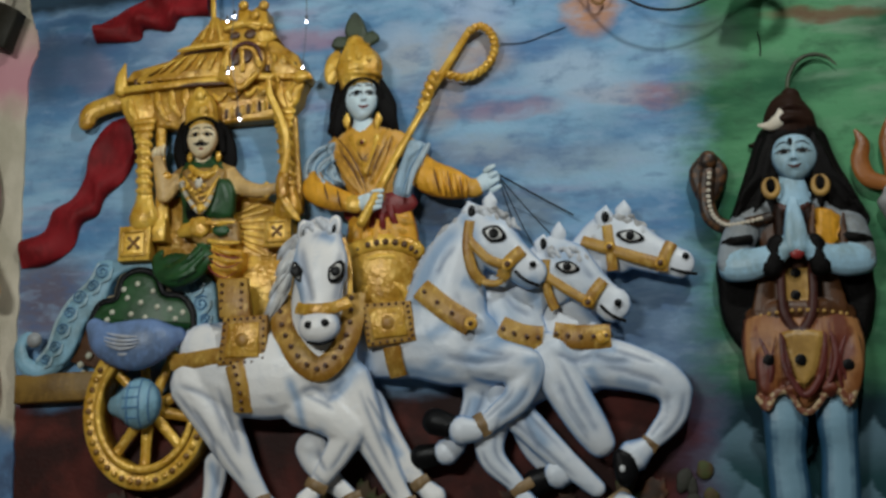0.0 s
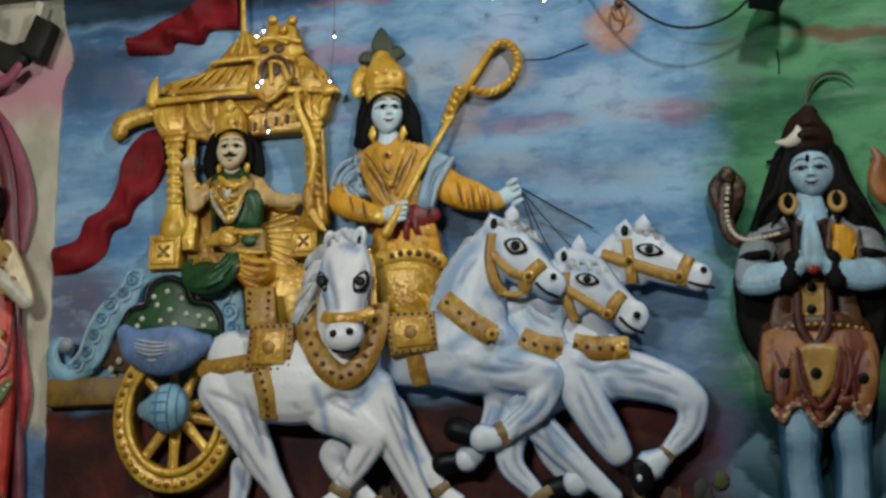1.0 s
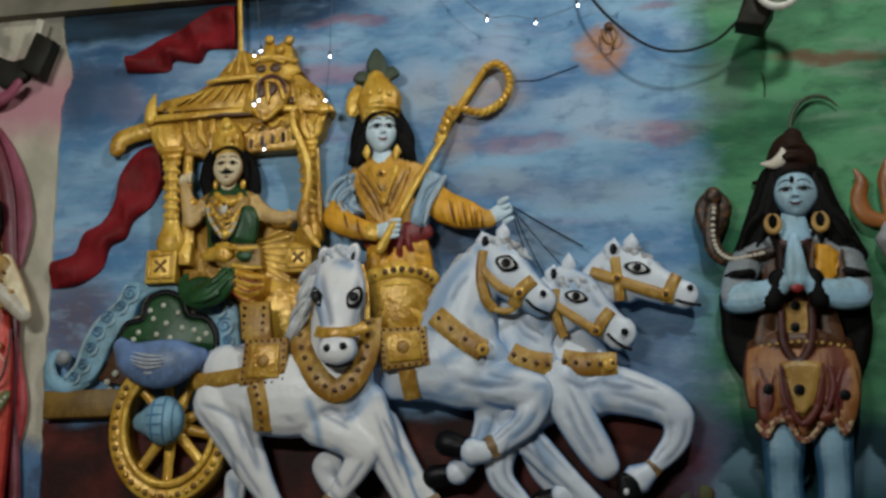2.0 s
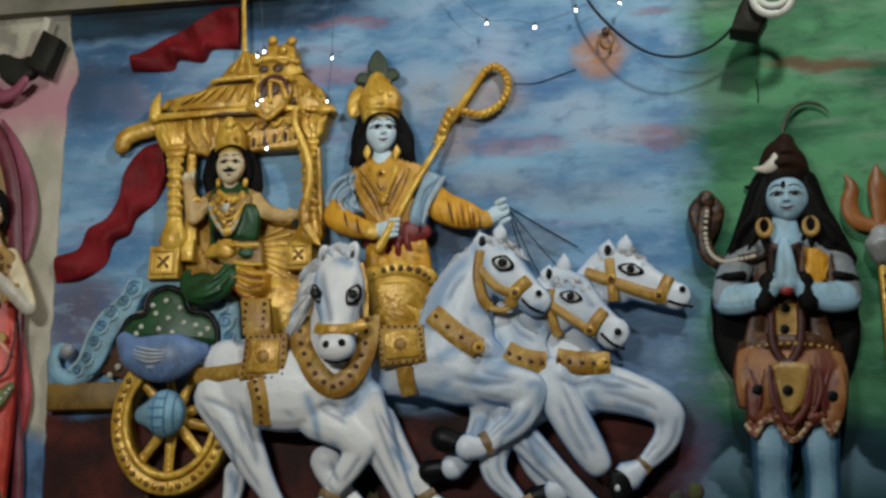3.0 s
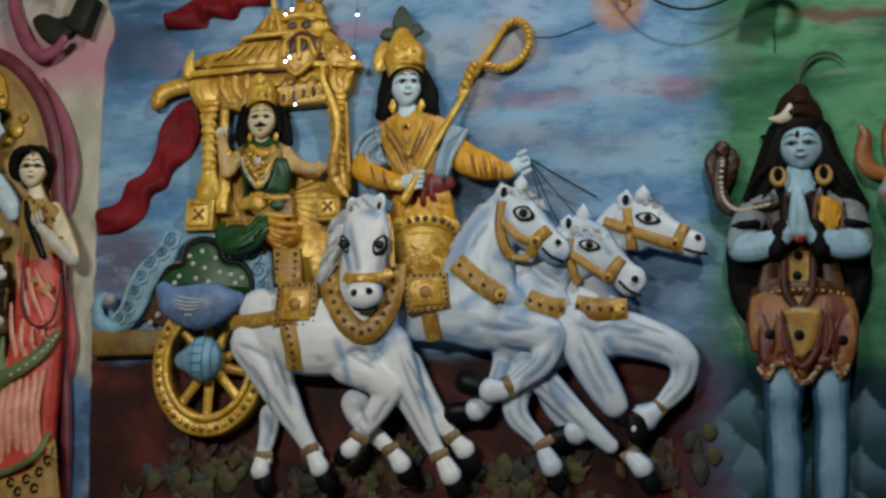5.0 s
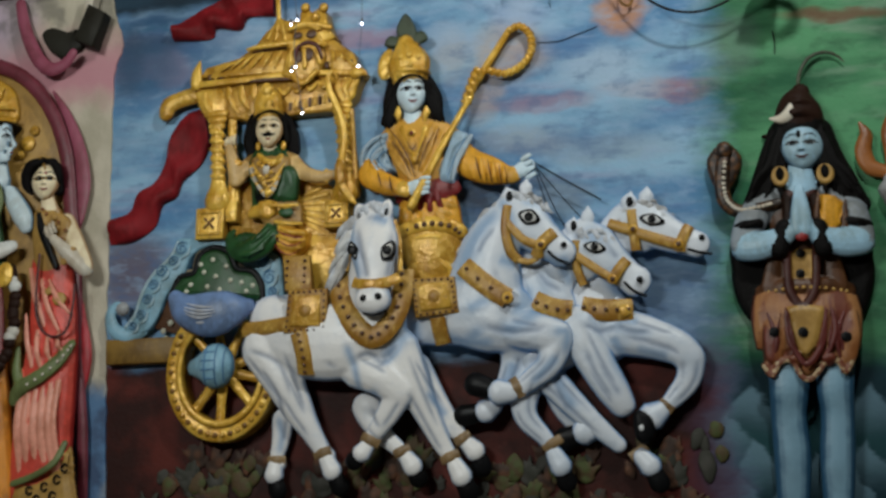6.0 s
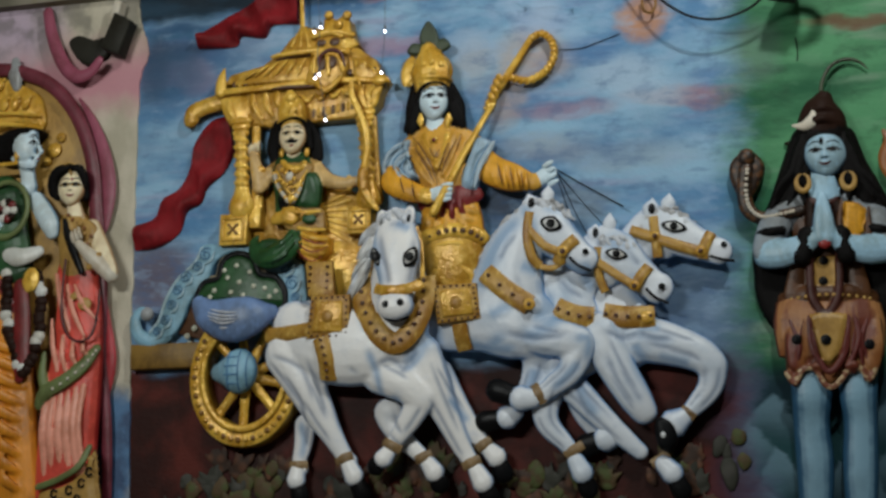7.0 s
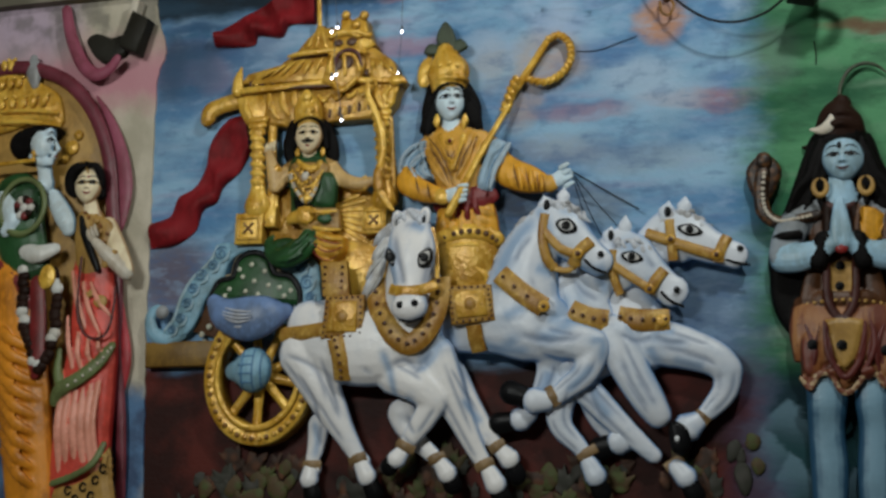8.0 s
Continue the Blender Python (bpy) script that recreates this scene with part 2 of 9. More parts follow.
def tube(bm, pts, rad, mat=0, seg=14, steps=5, flat=1.0, ends=True, ripple=0, depth=0.0):
    """A limb: a round or flattened tapering tube along a curve, with rounded ends."""
    flat = flat * RELIEF
    if not isinstance(rad, (list, tuple)):
        rad = [rad] * len(pts)
    path = spline([(*p, r) for p, r in zip(pts, rad)], steps)
    loops = []
    for i, q in enumerate(path):
        a, b = path[max(i - 1, 0)], path[min(i + 1, len(path) - 1)]
        t = Vector(b[:3] - a[:3]).normalized()
        side = t.cross(Vector((0, 1, 0)))
        side = side.normalized() if side.length > 0.15 else Vector((1, 0, 0))
        out = side.cross(t).normalized()
        loops.append((Vector(q[:3]), side, out, t, max(q[3], 0.0005)))

    def ring(c, side, out, r):
        res = []
        for k in range(seg):
            a = 2 * math.pi * k / seg
            w = 1 + depth * math.cos(ripple * a) if ripple else 1
            res.append(c + side * (r * w * math.cos(a)) + out * (r * w * flat * math.sin(a)))
        return res

    body = []
    caps = (None, None)
    c, side, out, t, r = loops[0]
    if ends:
        body += [ring(c - t * r * 0.75, side, out, r * 0.55), ring(c - t * r * 0.42, side, out, r * 0.86)]
        head = c - t * r * 0.92
    else:
        head = c
    body += [ring(c, side, out, r) for c, side, out, t, r in loops]
    c, side, out, t, r = loops[-1]
    if ends:
        body += [ring(c + t * r * 0.42, side, out, r * 0.86), ring(c + t * r * 0.75, side, out, r * 0.55)]
        tail = c + t * r * 0.92
    else:
        tail = c
    return rings(bm, body, mat, (head, tail))


def ball(bm, c, r, mat=0, turn=0.0, seg=14, rows=9):
    """An ellipsoid, turned about the axis out of the wall."""
    c, r = Vector(c), (r[0], r[1] * RELIEF, r[2])
    m = Euler((0, radians(turn), 0)).to_matrix()
    loops = []
    for i in range(1, rows):
        a = math.pi * i / rows
        loops.append([c + m @ Vector((r[0] * math.sin(a) * math.cos(b), r[1] * math.sin(a) * math.sin(b), r[2] * math.cos(a)))
                      for b in (2 * math.pi * k / seg for k in range(seg))])
    return rings(bm, loops, mat, (c + m @ Vector((0, 0, r[2])), c - m @ Vector((0, 0, r[2]))))


def slab(bm, outline, back=0.0, mat=0, soft=0.006, smooth=0, bulge=0.0, side=None):
    """A relief plate: an outline standing in front of the wall, its front edge rounded, its sides running back."""
    pts = [Vector(p) for p in (spline(outline, smooth, True) if smooth else outline)]
    n = len(pts)
    y = sum(p.y for p in pts) / n
    area = sum(pts[i].x * pts[(i + 1) % n].z - pts[(i + 1) % n].x * pts[i].z for i in range(n))
    if area < 0:
        pts.reverse()
    inward = []
    for i in range(n):
        a, b = pts[i] - pts[i - 1], pts[(i + 1) % n] - pts[i]
        v = Vector((-a.z, 0, a.x)).normalized() + Vector((-b.z, 0, b.x)).normalized()
        inward.append(v.normalized() if v.length > 1e-6 else Vector())
    loops = [[Vector((p.x, -back, p.z)) for p in pts],
             [Vector((p.x, p.y + soft, p.z)) for p in pts],
             [Vector((p.x, p.y + soft * 0.3, p.z)) + v * soft * 0.3 for p, v in zip(pts, inward)],
             [p + v * soft for p, v in zip(pts, inward)]]
    faces = rings(bm, loops, mat)
    bm.verts.ensure_lookup_table()
    front = bm.faces.new(bm.verts[-n:])
    front.material_index, front.smooth = mat, False
    if side is not None:
        for f in faces[:n]:
            f.material_index = side
    return front


def rippled(bm, upper, lower, waves, depth, mat=0):
    """A flag moulded on the wall: rippled between its upper and its lower edge, with a solid back."""
    nu, nv = 48, 10
    a, c = ([spline(e, 24)[round(i * (len(e) - 1) * 24 / nu)] for i in range(nu + 1)] for e in (upper, lower))
    loops = []
    for i in range(nu + 1):
        u = i / nu
        front = []
        for j in range(nv + 1):
            v = j / nv
            q = a[i] * (1 - v) + c[i] * v
            y = 0.016 + depth * (0.5 + 0.5 * math.sin(2 * math.pi * waves * u + 2.2 * v)) + 0.4 * depth * math.sin(7 * v + 5 * u)
            y *= min(1.0, 0.35 + 5 * min(v, 1 - v))
            front.append(Vector((q[0], -max(y, 0.006), q[2])))
        loops.append(front + [Vector((p.x, -0.001, p.z)) for p in reversed(front)])
    mid = [sum((Vector(p) for p in ring), Vector()) / len(ring) for ring in (loops[0], loops[-1])]
    return rings(bm, loops, mat, mid)


def disc(bm, c, r, thick=0.006, mat=0, seg=12):
    """A small round boss facing out of the wall."""
    c = Vector(c)
    loops = []
    for k, h in ((1.0, -thick), (1.0, 0.4 * thick), (0.7, 0.85 * thick)):
        loops.append([c + Vector((r * k * math.cos(a), -h, r * k * math.sin(a))) for a in (2 * math.pi * i / seg for i in range(seg))])
    return rings(bm, loops, mat, (None, c + Vector((0, -thick, 0))))


def finish(name, bm, mats, crease=50):
    bmesh.ops.recalc_face_normals(bm, faces=bm.faces[:])
    me = bpy.data.meshes.new(name)
    bm.to_mesh(me)
    bm.free()
    for m in mats if isinstance(mats, (list, tuple)) else [mats]:
        me.materials.append(m)
    me.set_sharp_from_angle(angle=radians(crease))
    return me


def part(name, bm, mats, parent, label="", crease=50):
    """Links a bmesh, made in world places, as one mesh under a thing or a part."""
    ob = new(name, finish(name, bm, mats, crease))
    ob.parent = parent
    ob.location = -sum((p.location for p in ancestors(parent)), Vector())
    if label:
        ob["label"] = label
    return ob


def ancestors(ob):
    while ob:
        yield ob
        ob = ob.parent


def thing(name, base, label, category, group=""):
    ob = new(name)
    ob.empty_display_size = 0.05
    ob.location = base
    return tagged(ob, label, category, group)


def solid(name, bm, mats, base, label, category, group="", kind="", crease=50):
    """One top-level mesh with its origin at its base."""
    bmesh.ops.translate(bm, verts=bm.verts[:], vec=-Vector(base))
    ob = new(name, finish(name, bm, mats, crease))
    ob.location = base
    return tagged(ob, label, category, group, kind)


def fused(bm, voxel=0.005, smoothing=7):
    """Runs overlapping limbs together into one modelled skin."""
    me = bpy.data.meshes.new("clay")
    bmesh.ops.recalc_face_normals(bm, faces=bm.faces[:])
    bm.to_mesh(me)
    bm.free()
    ob = new("clay", me)
    r = ob.modifiers.new("join", "REMESH")
    r.mode, r.voxel_size = "VOXEL", voxel
    s = ob.modifiers.new("ease", "SMOOTH")
    s.iterations, s.factor = smoothing, 0.5
    dg = bpy.context.evaluated_depsgraph_get()
    res = bmesh.new()
    res.from_mesh(ob.evaluated_get(dg).to_mesh())
    bpy.data.objects.remove(ob)
    for f in res.faces:
        f.smooth = True
    return res


def modelled(bm, trim=None, voxel=0.0036, smoothing=3):
    """One modelled skin that keeps the paint of the forms it was built from; trim: small marks laid on it."""
    bmesh.ops.holes_fill(bm, edges=[e for e in bm.edges if e.is_boundary], sides=0)
    bm.faces.ensure_lookup_table()
    tree = BVHTree.FromBMesh(bm)
    paints = [f.material_index for f in bm.faces]
    res = fused(bm, voxel, smoothing)
    for f in res.faces:
        f.material_index = paints[tree.find_nearest(f.calc_center_median())[2]]
    if trim:
        bmesh.ops.recalc_face_normals(trim, faces=trim.faces[:])
        me = bpy.data.meshes.new("trim")
        trim.to_mesh(me)
        trim.free()
        res.from_mesh(me)
        bpy.data.meshes.remove(me)
    return res


def box(bm, lo, hi, mat=0):
    vs = [bm.verts.new((x, y, z)) for x in (lo[0], hi[0]) for y in (lo[1], hi[1]) for z in (lo[2], hi[2])]
    for f in ((0, 1, 3, 2), (4, 6, 7, 5), (0, 4, 5, 1), (2, 3, 7, 6), (0, 2, 6, 4), (1, 5, 7, 3)):
        bm.faces.new([vs[i] for i in f]).material_index = mat


def arc(c, rx, rz, a0, a1, n):
    """Points of an elliptic arc in a plane parallel to the wall; degrees, anticlockwise from the right."""
    return [(c[0] + rx * math.cos(radians(a0 + (a1 - a0) * i / n)), c[1], c[2] + rz * math.sin(radians(a0 + (a1 - a0) * i / n))) for i in range(n + 1)]


def shift(p, dx=0.0, dy=0.0, dz=0.0):
    return (p[0] + dx, p[1] + dy, p[2] + dz)


# ---- structure: the painted wall and the hall that closes the place ----
EDGE_GREEN = (0.981, 0.000, 2.036)[0]
GROUND_TOP = (-0.315, 0.000, 1.524)[2]


def mural():
    """A sky painted in streaks over rough cement, running into green, with dark red ground below."""
    k = Net("mural_paint")
    x, _, z = k.xyz()
    warp = k.math("SUBTRACT", k.noise(3.5, (1, 1, 1.6), 5), 0.5)
    fine = k.math("SUBTRACT", k.noise(14, (0.6, 1, 2.2), 5), 0.5)
    wob = k.math("ADD", k.math("MULTIPLY", warp, 0.22), k.math("MULTIPLY", fine, 0.08))
    xx, zz = k.math("ADD", x, wob), k.math("ADD", z, k.math("MULTIPLY", wob, 0.7))
    # sky: mid blue, dark streaks, pale cloud brushed in
    streak = k.noise(3.0, (0.7, 1, 2.3), 5, 0.5)
    sky = k.mix(k.step(streak, 0.36, 0.66), (0.10, 0.25, 0.46), (0.31, 0.52, 0.70))
    cloud = k.noise(4.2, (0.8, 1, 1.5), 5, 0.55, (3, 0, 1))
    sky = k.mix(k.math("MULTIPLY", k.step(cloud, 0.52, 0.72), k.step(zz, 2.15, 2.5)), sky, (0.40, 0.54, 0.72))
    rosy = k.noise(2.6, (0.6, 1, 4.0), 5, 0.6, (0, 0, 4.7))
    sky = k.mix(k.math("MULTIPLY", k.step(rosy, 0.56, 0.72), 0.5), sky, (0.33, 0.25, 0.42))
    brush = k.noise(9, (0.5, 1, 2.2), 4, 0.5)
    sky = k.mix(k.math("MULTIPLY", k.step(brush, 0.5, 0.72), 0.32), sky, (0.30, 0.42, 0.58))

    xb = k.math("ADD", x, k.math("ADD", k.math("MULTIPLY", warp, 0.10), k.math("MULTIPLY", fine, 0.06)))
    zb = k.math("ADD", z, k.math("ADD", k.math("MULTIPLY", k.math("SUBTRACT", k.noise(5, (1, 1, 1), 4, 0.5, (2, 0, 7)), 0.5), 0.09), k.math("MULTIPLY", fine, 0.04)))

    def blot(colour, under, c, rx, rz, amount, out=1.6, core=0.05):
        dx = k.math("DIVIDE", k.math("SUBTRACT", xb, c[0]), rx)
        dz = k.math("DIVIDE", k.math("SUBTRACT", zb, c[2]), rz)
        d = k.math("ADD", k.math("MULTIPLY", dx, dx), k.math("MULTIPLY", dz, dz))
        return k.mix(k.math("MULTIPLY", k.step(d, out, core), amount), under, colour)

    # red and rose brush strokes between the clouds, pale clouds, dusk by the chariot
    sky = blot((0.42, 0.13, 0.13), sky, (0.851, 0.000, 2.301), 0.19, 0.034, 0.6)
    sky = blot((0.40, 0.16, 0.20), sky, (0.489, 0.000, 2.270), 0.17, 0.03, 0.5)
    sky = blot((0.44, 0.22, 0.30), sky, (-0.093, 0.000, 2.545), 0.16, 0.04, 0.6)
    sky = blot((0.40, 0.53, 0.68), sky, (0.642, 0.000, 2.375), 0.14, 0.075, 0.8)
    sky = blot((0.42, 0.54, 0.68), sky, (0.760, 0.000, 2.306), 0.10, 0.045, 0.7)
    sky = blot((0.38, 0.50, 0.66), sky, (0.185, 0.000, 2.485), 0.09, 0.07, 0.7)
    sky = blot((0.36, 0.46, 0.66), sky, (0.416, 0.000, 2.564), 0.10, 0.06, 0.7)
    sky = blot((0.60, 0.25, 0.07), sky, (0.727, 0.000, 2.554), 0.075, 0.085, 0.8)
    sky = blot((0.05, 0.10, 0.25), sky, (-0.844, 0.000, 2.603), 0.20, 0.04, 0.75)
    sky = blot((0.04, 0.12, 0.28), sky, (-0.291, 0.000, 2.700), 0.20, 0.05, 0.7)
    sky = blot((0.05, 0.11, 0.24), sky, (-0.839, 0.000, 2.550), 0.34, 0.17, 0.7)
    sky = blot((0.02, 0.06, 0.16), sky, (-0.182, 0.000, 2.778), 0.20, 0.05, 0.85)
    sky = blot((0.42, 0.22, 0.30), sky, (-0.087, 0.000, 2.720), 0.10, 0.02, 0.7)
    sky = blot((0.03, 0.13, 0.26), sky, (-0.826, 0.000, 2.659), 0.16, 0.022, 0.8)
    sky = blot((0.30, 0.26, 0.42), sky, (-0.917, 0.000, 2.504), 0.13, 0.05, 0.7)
    sky = blot((0.14, 0.10, 0.13), sky, (-0.881, 0.000, 1.810), 0.14, 0.15, 0.85)
    sky = blot((0.62, 0.36, 0.20), sky, (0.385, 0.000, 2.455), 0.13, 0.10, 0.5)
    sky = blot((0.55, 0.38, 0.28), sky, (0.297, 0.000, 2.330), 0.07, 0.11, 0.55)
    sky = blot((0.46, 0.40, 0.36), sky, (0.186, 0.000, 2.448), 0.06, 0.09, 0.4)
    sky = blot((0.44, 0.40, 0.38), sky, (0.422, 0.000, 2.162), 0.16, 0.05, 0.4)
    sky = blot((0.09, 0.20, 0.42), sky, (0.556, 0.000, 2.469), 0.10, 0.05, 0.6)
    sky = blot((0.10, 0.22, 0.44), sky, (0.925, 0.000, 2.353), 0.07, 0.04, 0.6)
    sky = blot((0.33, 0.40, 0.48), sky, (0.685, 0.000, 2.116), 0.20, 0.05, 0.5)
    sky = blot((0.10, 0.20, 0.36), sky, (0.790, 0.000, 1.839), 0.14, 0.09, 0.5)
    sky = blot((0.36, 0.17, 0.20), sky, (0.916, 0.000, 2.269), 0.06, 0.02, 0.5)
    sky = blot((0.13, 0.20, 0.33), sky, (0.852, 0.000, 1.607), 0.22, 0.20, 0.8)
    # shadow below the driver's arm, put into the wall's paint
    sky = blot((0.07, 0.08, 0.11), sky, (0.296, 0.000, 1.980), 0.10, 0.09, 0.8)
    sky = blot((0.20, 0.25, 0.31), sky, (0.527, 0.000, 1.973), 0.10, 0.08, 0.75)
    mottle = k.noise(13, (0.8, 1, 1.2), 8, 0.62, (5, 0, 5))
    sky = k.mix(k.math("MULTIPLY", k.step(mottle, 0.5, 0.66), 0.45), sky, (0.09, 0.17, 0.33))
    sky = k.mix(k.math("MULTIPLY", k.step(mottle, 0.48, 0.34), 0.4), sky, (0.30, 0.46, 0.66))
    dab = k.noise(17, (0.55, 1, 1.7), 3, 0.5, (9, 0, 4))
    sky = k.mix(k.math("MULTIPLY", k.step(dab, 0.52, 0.66), 0.28), sky, (0.36, 0.49, 0.68))
    sky = k.mix(k.math("MULTIPLY", k.step(dab, 0.45, 0.32), 0.32), sky, (0.07, 0.15, 0.33))
    sky = blot((0.24, 0.22, 0.33), sky, (-0.7824, 0.0000, 2.5025), 0.08, 0.07, 0.7)
    sky = blot((0.045, 0.065, 0.12), sky, (-0.9330, 0.0000, 2.5419), 0.06, 0.12, 0.75)
    sky = blot((0.05, 0.085, 0.16), sky, (-0.8386, 0.0000, 2.5846), 0.09, 0.04, 0.6)
    sky = blot((0.42, 0.54, 0.70), sky, (0.4160, 0.0000, 2.6170), 0.06, 0.05, 0.6)
    sky = blot((0.40, 0.53, 0.69), sky, (0.1533, 0.0000, 2.5334), 0.07, 0.05, 0.6)
    sky = blot((0.35, 0.13, 0.15), sky, (0.0052, 0.0000, 2.7065), 0.07, 0.022, 0.5)
    sky = blot((0.30, 0.15, 0.18), sky, (0.8935, 0.0000, 2.6812), 0.07, 0.015, 0.55)
    sky = blot((0.035, 0.10, 0.20), sky, (-0.871, 0.000, 2.508), 0.12, 0.10, 0.7)
    sky = blot((0.03, 0.10, 0.22), sky, (-0.867, 0.000, 2.678), 0.14, 0.018, 0.8)
    sky = blot((0.04, 0.13, 0.26), sky, (-0.579, 0.000, 2.744), 0.24, 0.03, 0.6)
    # green side
    gs = k.noise(3.0, (0.6, 1, 2.0), 5, 0.5, (8, 0, 0))
    green = k.mix(k.step(gs, 0.38, 0.64), (0.016, 0.115, 0.05), (0.10, 0.32, 0.15))
    green = k.mix(k.math("MULTIPLY", k.step(k.noise(4, (0.6, 1, 2.4), 4, 0.5, (0, 0, 9)), 0.54, 0.7), 0.7), green, (0.26, 0.36, 0.27))
    green = k.mix(k.math("MULTIPLY", k.step(mottle, 0.5, 0.66), 0.4), green, (0.02, 0.07, 0.035))
    green = k.mix(k.math("MULTIPLY", k.step(dab, 0.53, 0.66), 0.2), green, (0.20, 0.40, 0.24))
    green = k.mix(k.math("MULTIPLY", k.step(dab, 0.44, 0.32), 0.3), green, (0.012, 0.06, 0.03))
    green = blot((0.17, 0.05, 0.025), green, (1.359, 0.000, 2.481), 0.16, 0.022, 0.75)
    green = blot((0.13, 0.17, 0.17), green, (1.040, 0.000, 2.414), 0.10, 0.10, 0.5)
    green = k.mix(k.step(zz, (1.052, 0.000, 1.542)[2], (1.049, 0.000, 1.401)[2]), green, k.mix(k.step(gs, 0.4, 0.62), (0.006, 0.028, 0.04), (0.014, 0.06, 0.07)))
    # pale ice hills, one behind another
    for top, slope in (((1.0611, 0.0000, 1.4036), 1.1), ((1.3730, 0.0000, 1.3998), 1.0), ((0.9950, 0.0000, 1.3163), 1.2), ((1.2219, 0.0000, 1.2142), 1.5), ((1.0613, 0.0000, 1.2373), 1.3), ((1.3559, 0.0000, 1.2435), 1.2), ((0.9961, 0.0000, 1.1541), 1.2), ((1.3087, 0.0000, 1.1530), 1.3), ((1.1169, 0.0000, 1.1019), 1.2)):
        down = k.math("SUBTRACT", top[2], zb)
        inside = k.math("SUBTRACT", down, k.math("MULTIPLY", k.math("ABSOLUTE", k.math("SUBTRACT", xb, top[0])), slope))
        green = k.mix(k.math("MULTIPLY", k.math("MULTIPLY", k.step(inside, -0.006, 0.016), k.step(down, 0.17, 0.02)), 0.75), green, (0.15, 0.26, 0.33))
    c = k.mix(k.step(xx, EDGE_GREEN - 0.09, EDGE_GREEN + 0.08), sky, green)
    # dark red ground, purple at its end
    earth = k.mix(k.step(k.noise(5, detail=6), 0.4, 0.65), (0.030, 0.008, 0.006), (0.11, 0.020, 0.014))
    g = k.math("MULTIPLY", k.step(zz, GROUND_TOP + 0.02, GROUND_TOP - 0.05), k.step(xx, (0.996, 0.000, 1.385)[0] + 0.02, (0.965, 0.000, 1.385)[0] - 0.06))
    c = k.mix(g, c, earth)
    rose = k.math("MULTIPLY", k.step(zz, (0.961, 0.000, 1.607)[2], (0.958, 0.000, 1.416)[2]), k.step(k.math("ABSOLUTE", k.math("SUBTRACT", xx, (0.950, 0.000, 1.385)[0])), 0.10, 0.02))
    c = k.mix(k.math("MULTIPLY", rose, 0.6), c, (0.075, 0.035, 0.065))
    # damp stains
    c = k.mix(k.math("MULTIPLY", k.step(k.noise(1.6, detail=6), 0.5, 0.75), 0.25), c, (0.06, 0.06, 0.06))
    # a navy band under the cornice
    band = k.math("MULTIPLY", k.step(zb, (-0.991, 0.000, 2.687)[2], (-0.996, 0.000, 2.732)[2]), k.step(xb, (0.221, 0.000, 2.756)[0], (-0.449, 0.000, 2.813)[0]))
    c = k.mix(k.math("MULTIPLY", band, 0.95), c, k.mix(k.step(k.noise(9, (0.5, 1, 2), 4), 0.4, 0.65), (0.006, 0.012, 0.018), (0.012, 0.035, 0.06)))
    k.bump(k.math("ADD", k.noise(90, detail=3), k.math("MULTIPLY", k.noise(14, (0.8, 1, 1.4), 5), 1.6)), 0.3)
    k.b.inputs["Specular IOR Level"].default_value = 0.2
    return k.done(c, 0.6)


def side_mural():
    """Bare cream plaster washed with rose and lilac above and blue below."""
    k = Net("side_mural_paint")
    x, _, z = k.xyz()
    w = k.math("MULTIPLY", k.math("SUBTRACT", k.noise(4, detail=5), 0.5), 0.3)
    zz, xx = k.math("ADD", z, w), k.math("ADD", x, w)
    c = k.mix(k.step(k.noise(7, (1, 1, 0.6), 6), 0.36, 0.66), (0.42, 0.37, 0.27), (0.62, 0.55, 0.43))
    pink = k.math("MULTIPLY", k.step(zz, (-1.061, 0.000, 2.353)[2] - 0.03, (-1.067, -0.000, 2.425)[2] + 0.03), k.step(zz, (-1.089, 0.000, 2.678)[2] + 0.06, (-1.078, 0.000, 2.551)[2]))
    c = k.mix(k.math("MULTIPLY", pink, 0.85), c, (0.52, 0.19, 0.25))
    lilac = k.math("MULTIPLY", k.step(zz, (-1.484, -0.000, 2.542)[2], (-1.503, 0.000, 2.716)[2]), k.step(xx, (-1.293, 0.000, 2.696)[0] + 0.05, (-1.385, 0.000, 2.705)[0] - 0.06))
    c = k.mix(k.math("MULTIPLY", lilac, 0.85), c, (0.48, 0.36, 0.48))
    blue = k.math("MULTIPLY", k.step(zz, (-1.009, 0.000, 1.504)[2], (-0.998, 0.000, 1.375)[2]), k.step(xx, (-0.956, 0.000, 1.411)[0] + 0.07, (-0.989, 0.000, 1.412)[0] + 0.03))
    c = k.mix(blue, c, k.mix(k.step(k.noise(9, detail=5), 0.4, 0.62), (0.03, 0.07, 0.16), (0.07, 0.17, 0.33)))
    c = k.mix(k.math("MULTIPLY", k.step(k.noise(2.6, detail=6, shift=(4, 0, 2)), 0.52, 0.70), 0.35), c, (0.16, 0.13, 0.11))
    stain = k.math("MULTIPLY", k.step(zz, (-1.080, 0.000, 2.572)[2], (-1.095, -0.000, 2.742)[2]), k.step(k.noise(9, detail=5, shift=(1, 0, 6)), 0.42, 0.6))
    c = k.mix(k.math("MULTIPLY", stain, 0.6), c, (0.11, 0.10, 0.085))
    k.bump(k.math("ADD", k.noise(90, detail=3), k.math("MULTIPLY", k.noise(16, detail=5), 2.0)), 0.35)
    return k.done(c, 0.6)


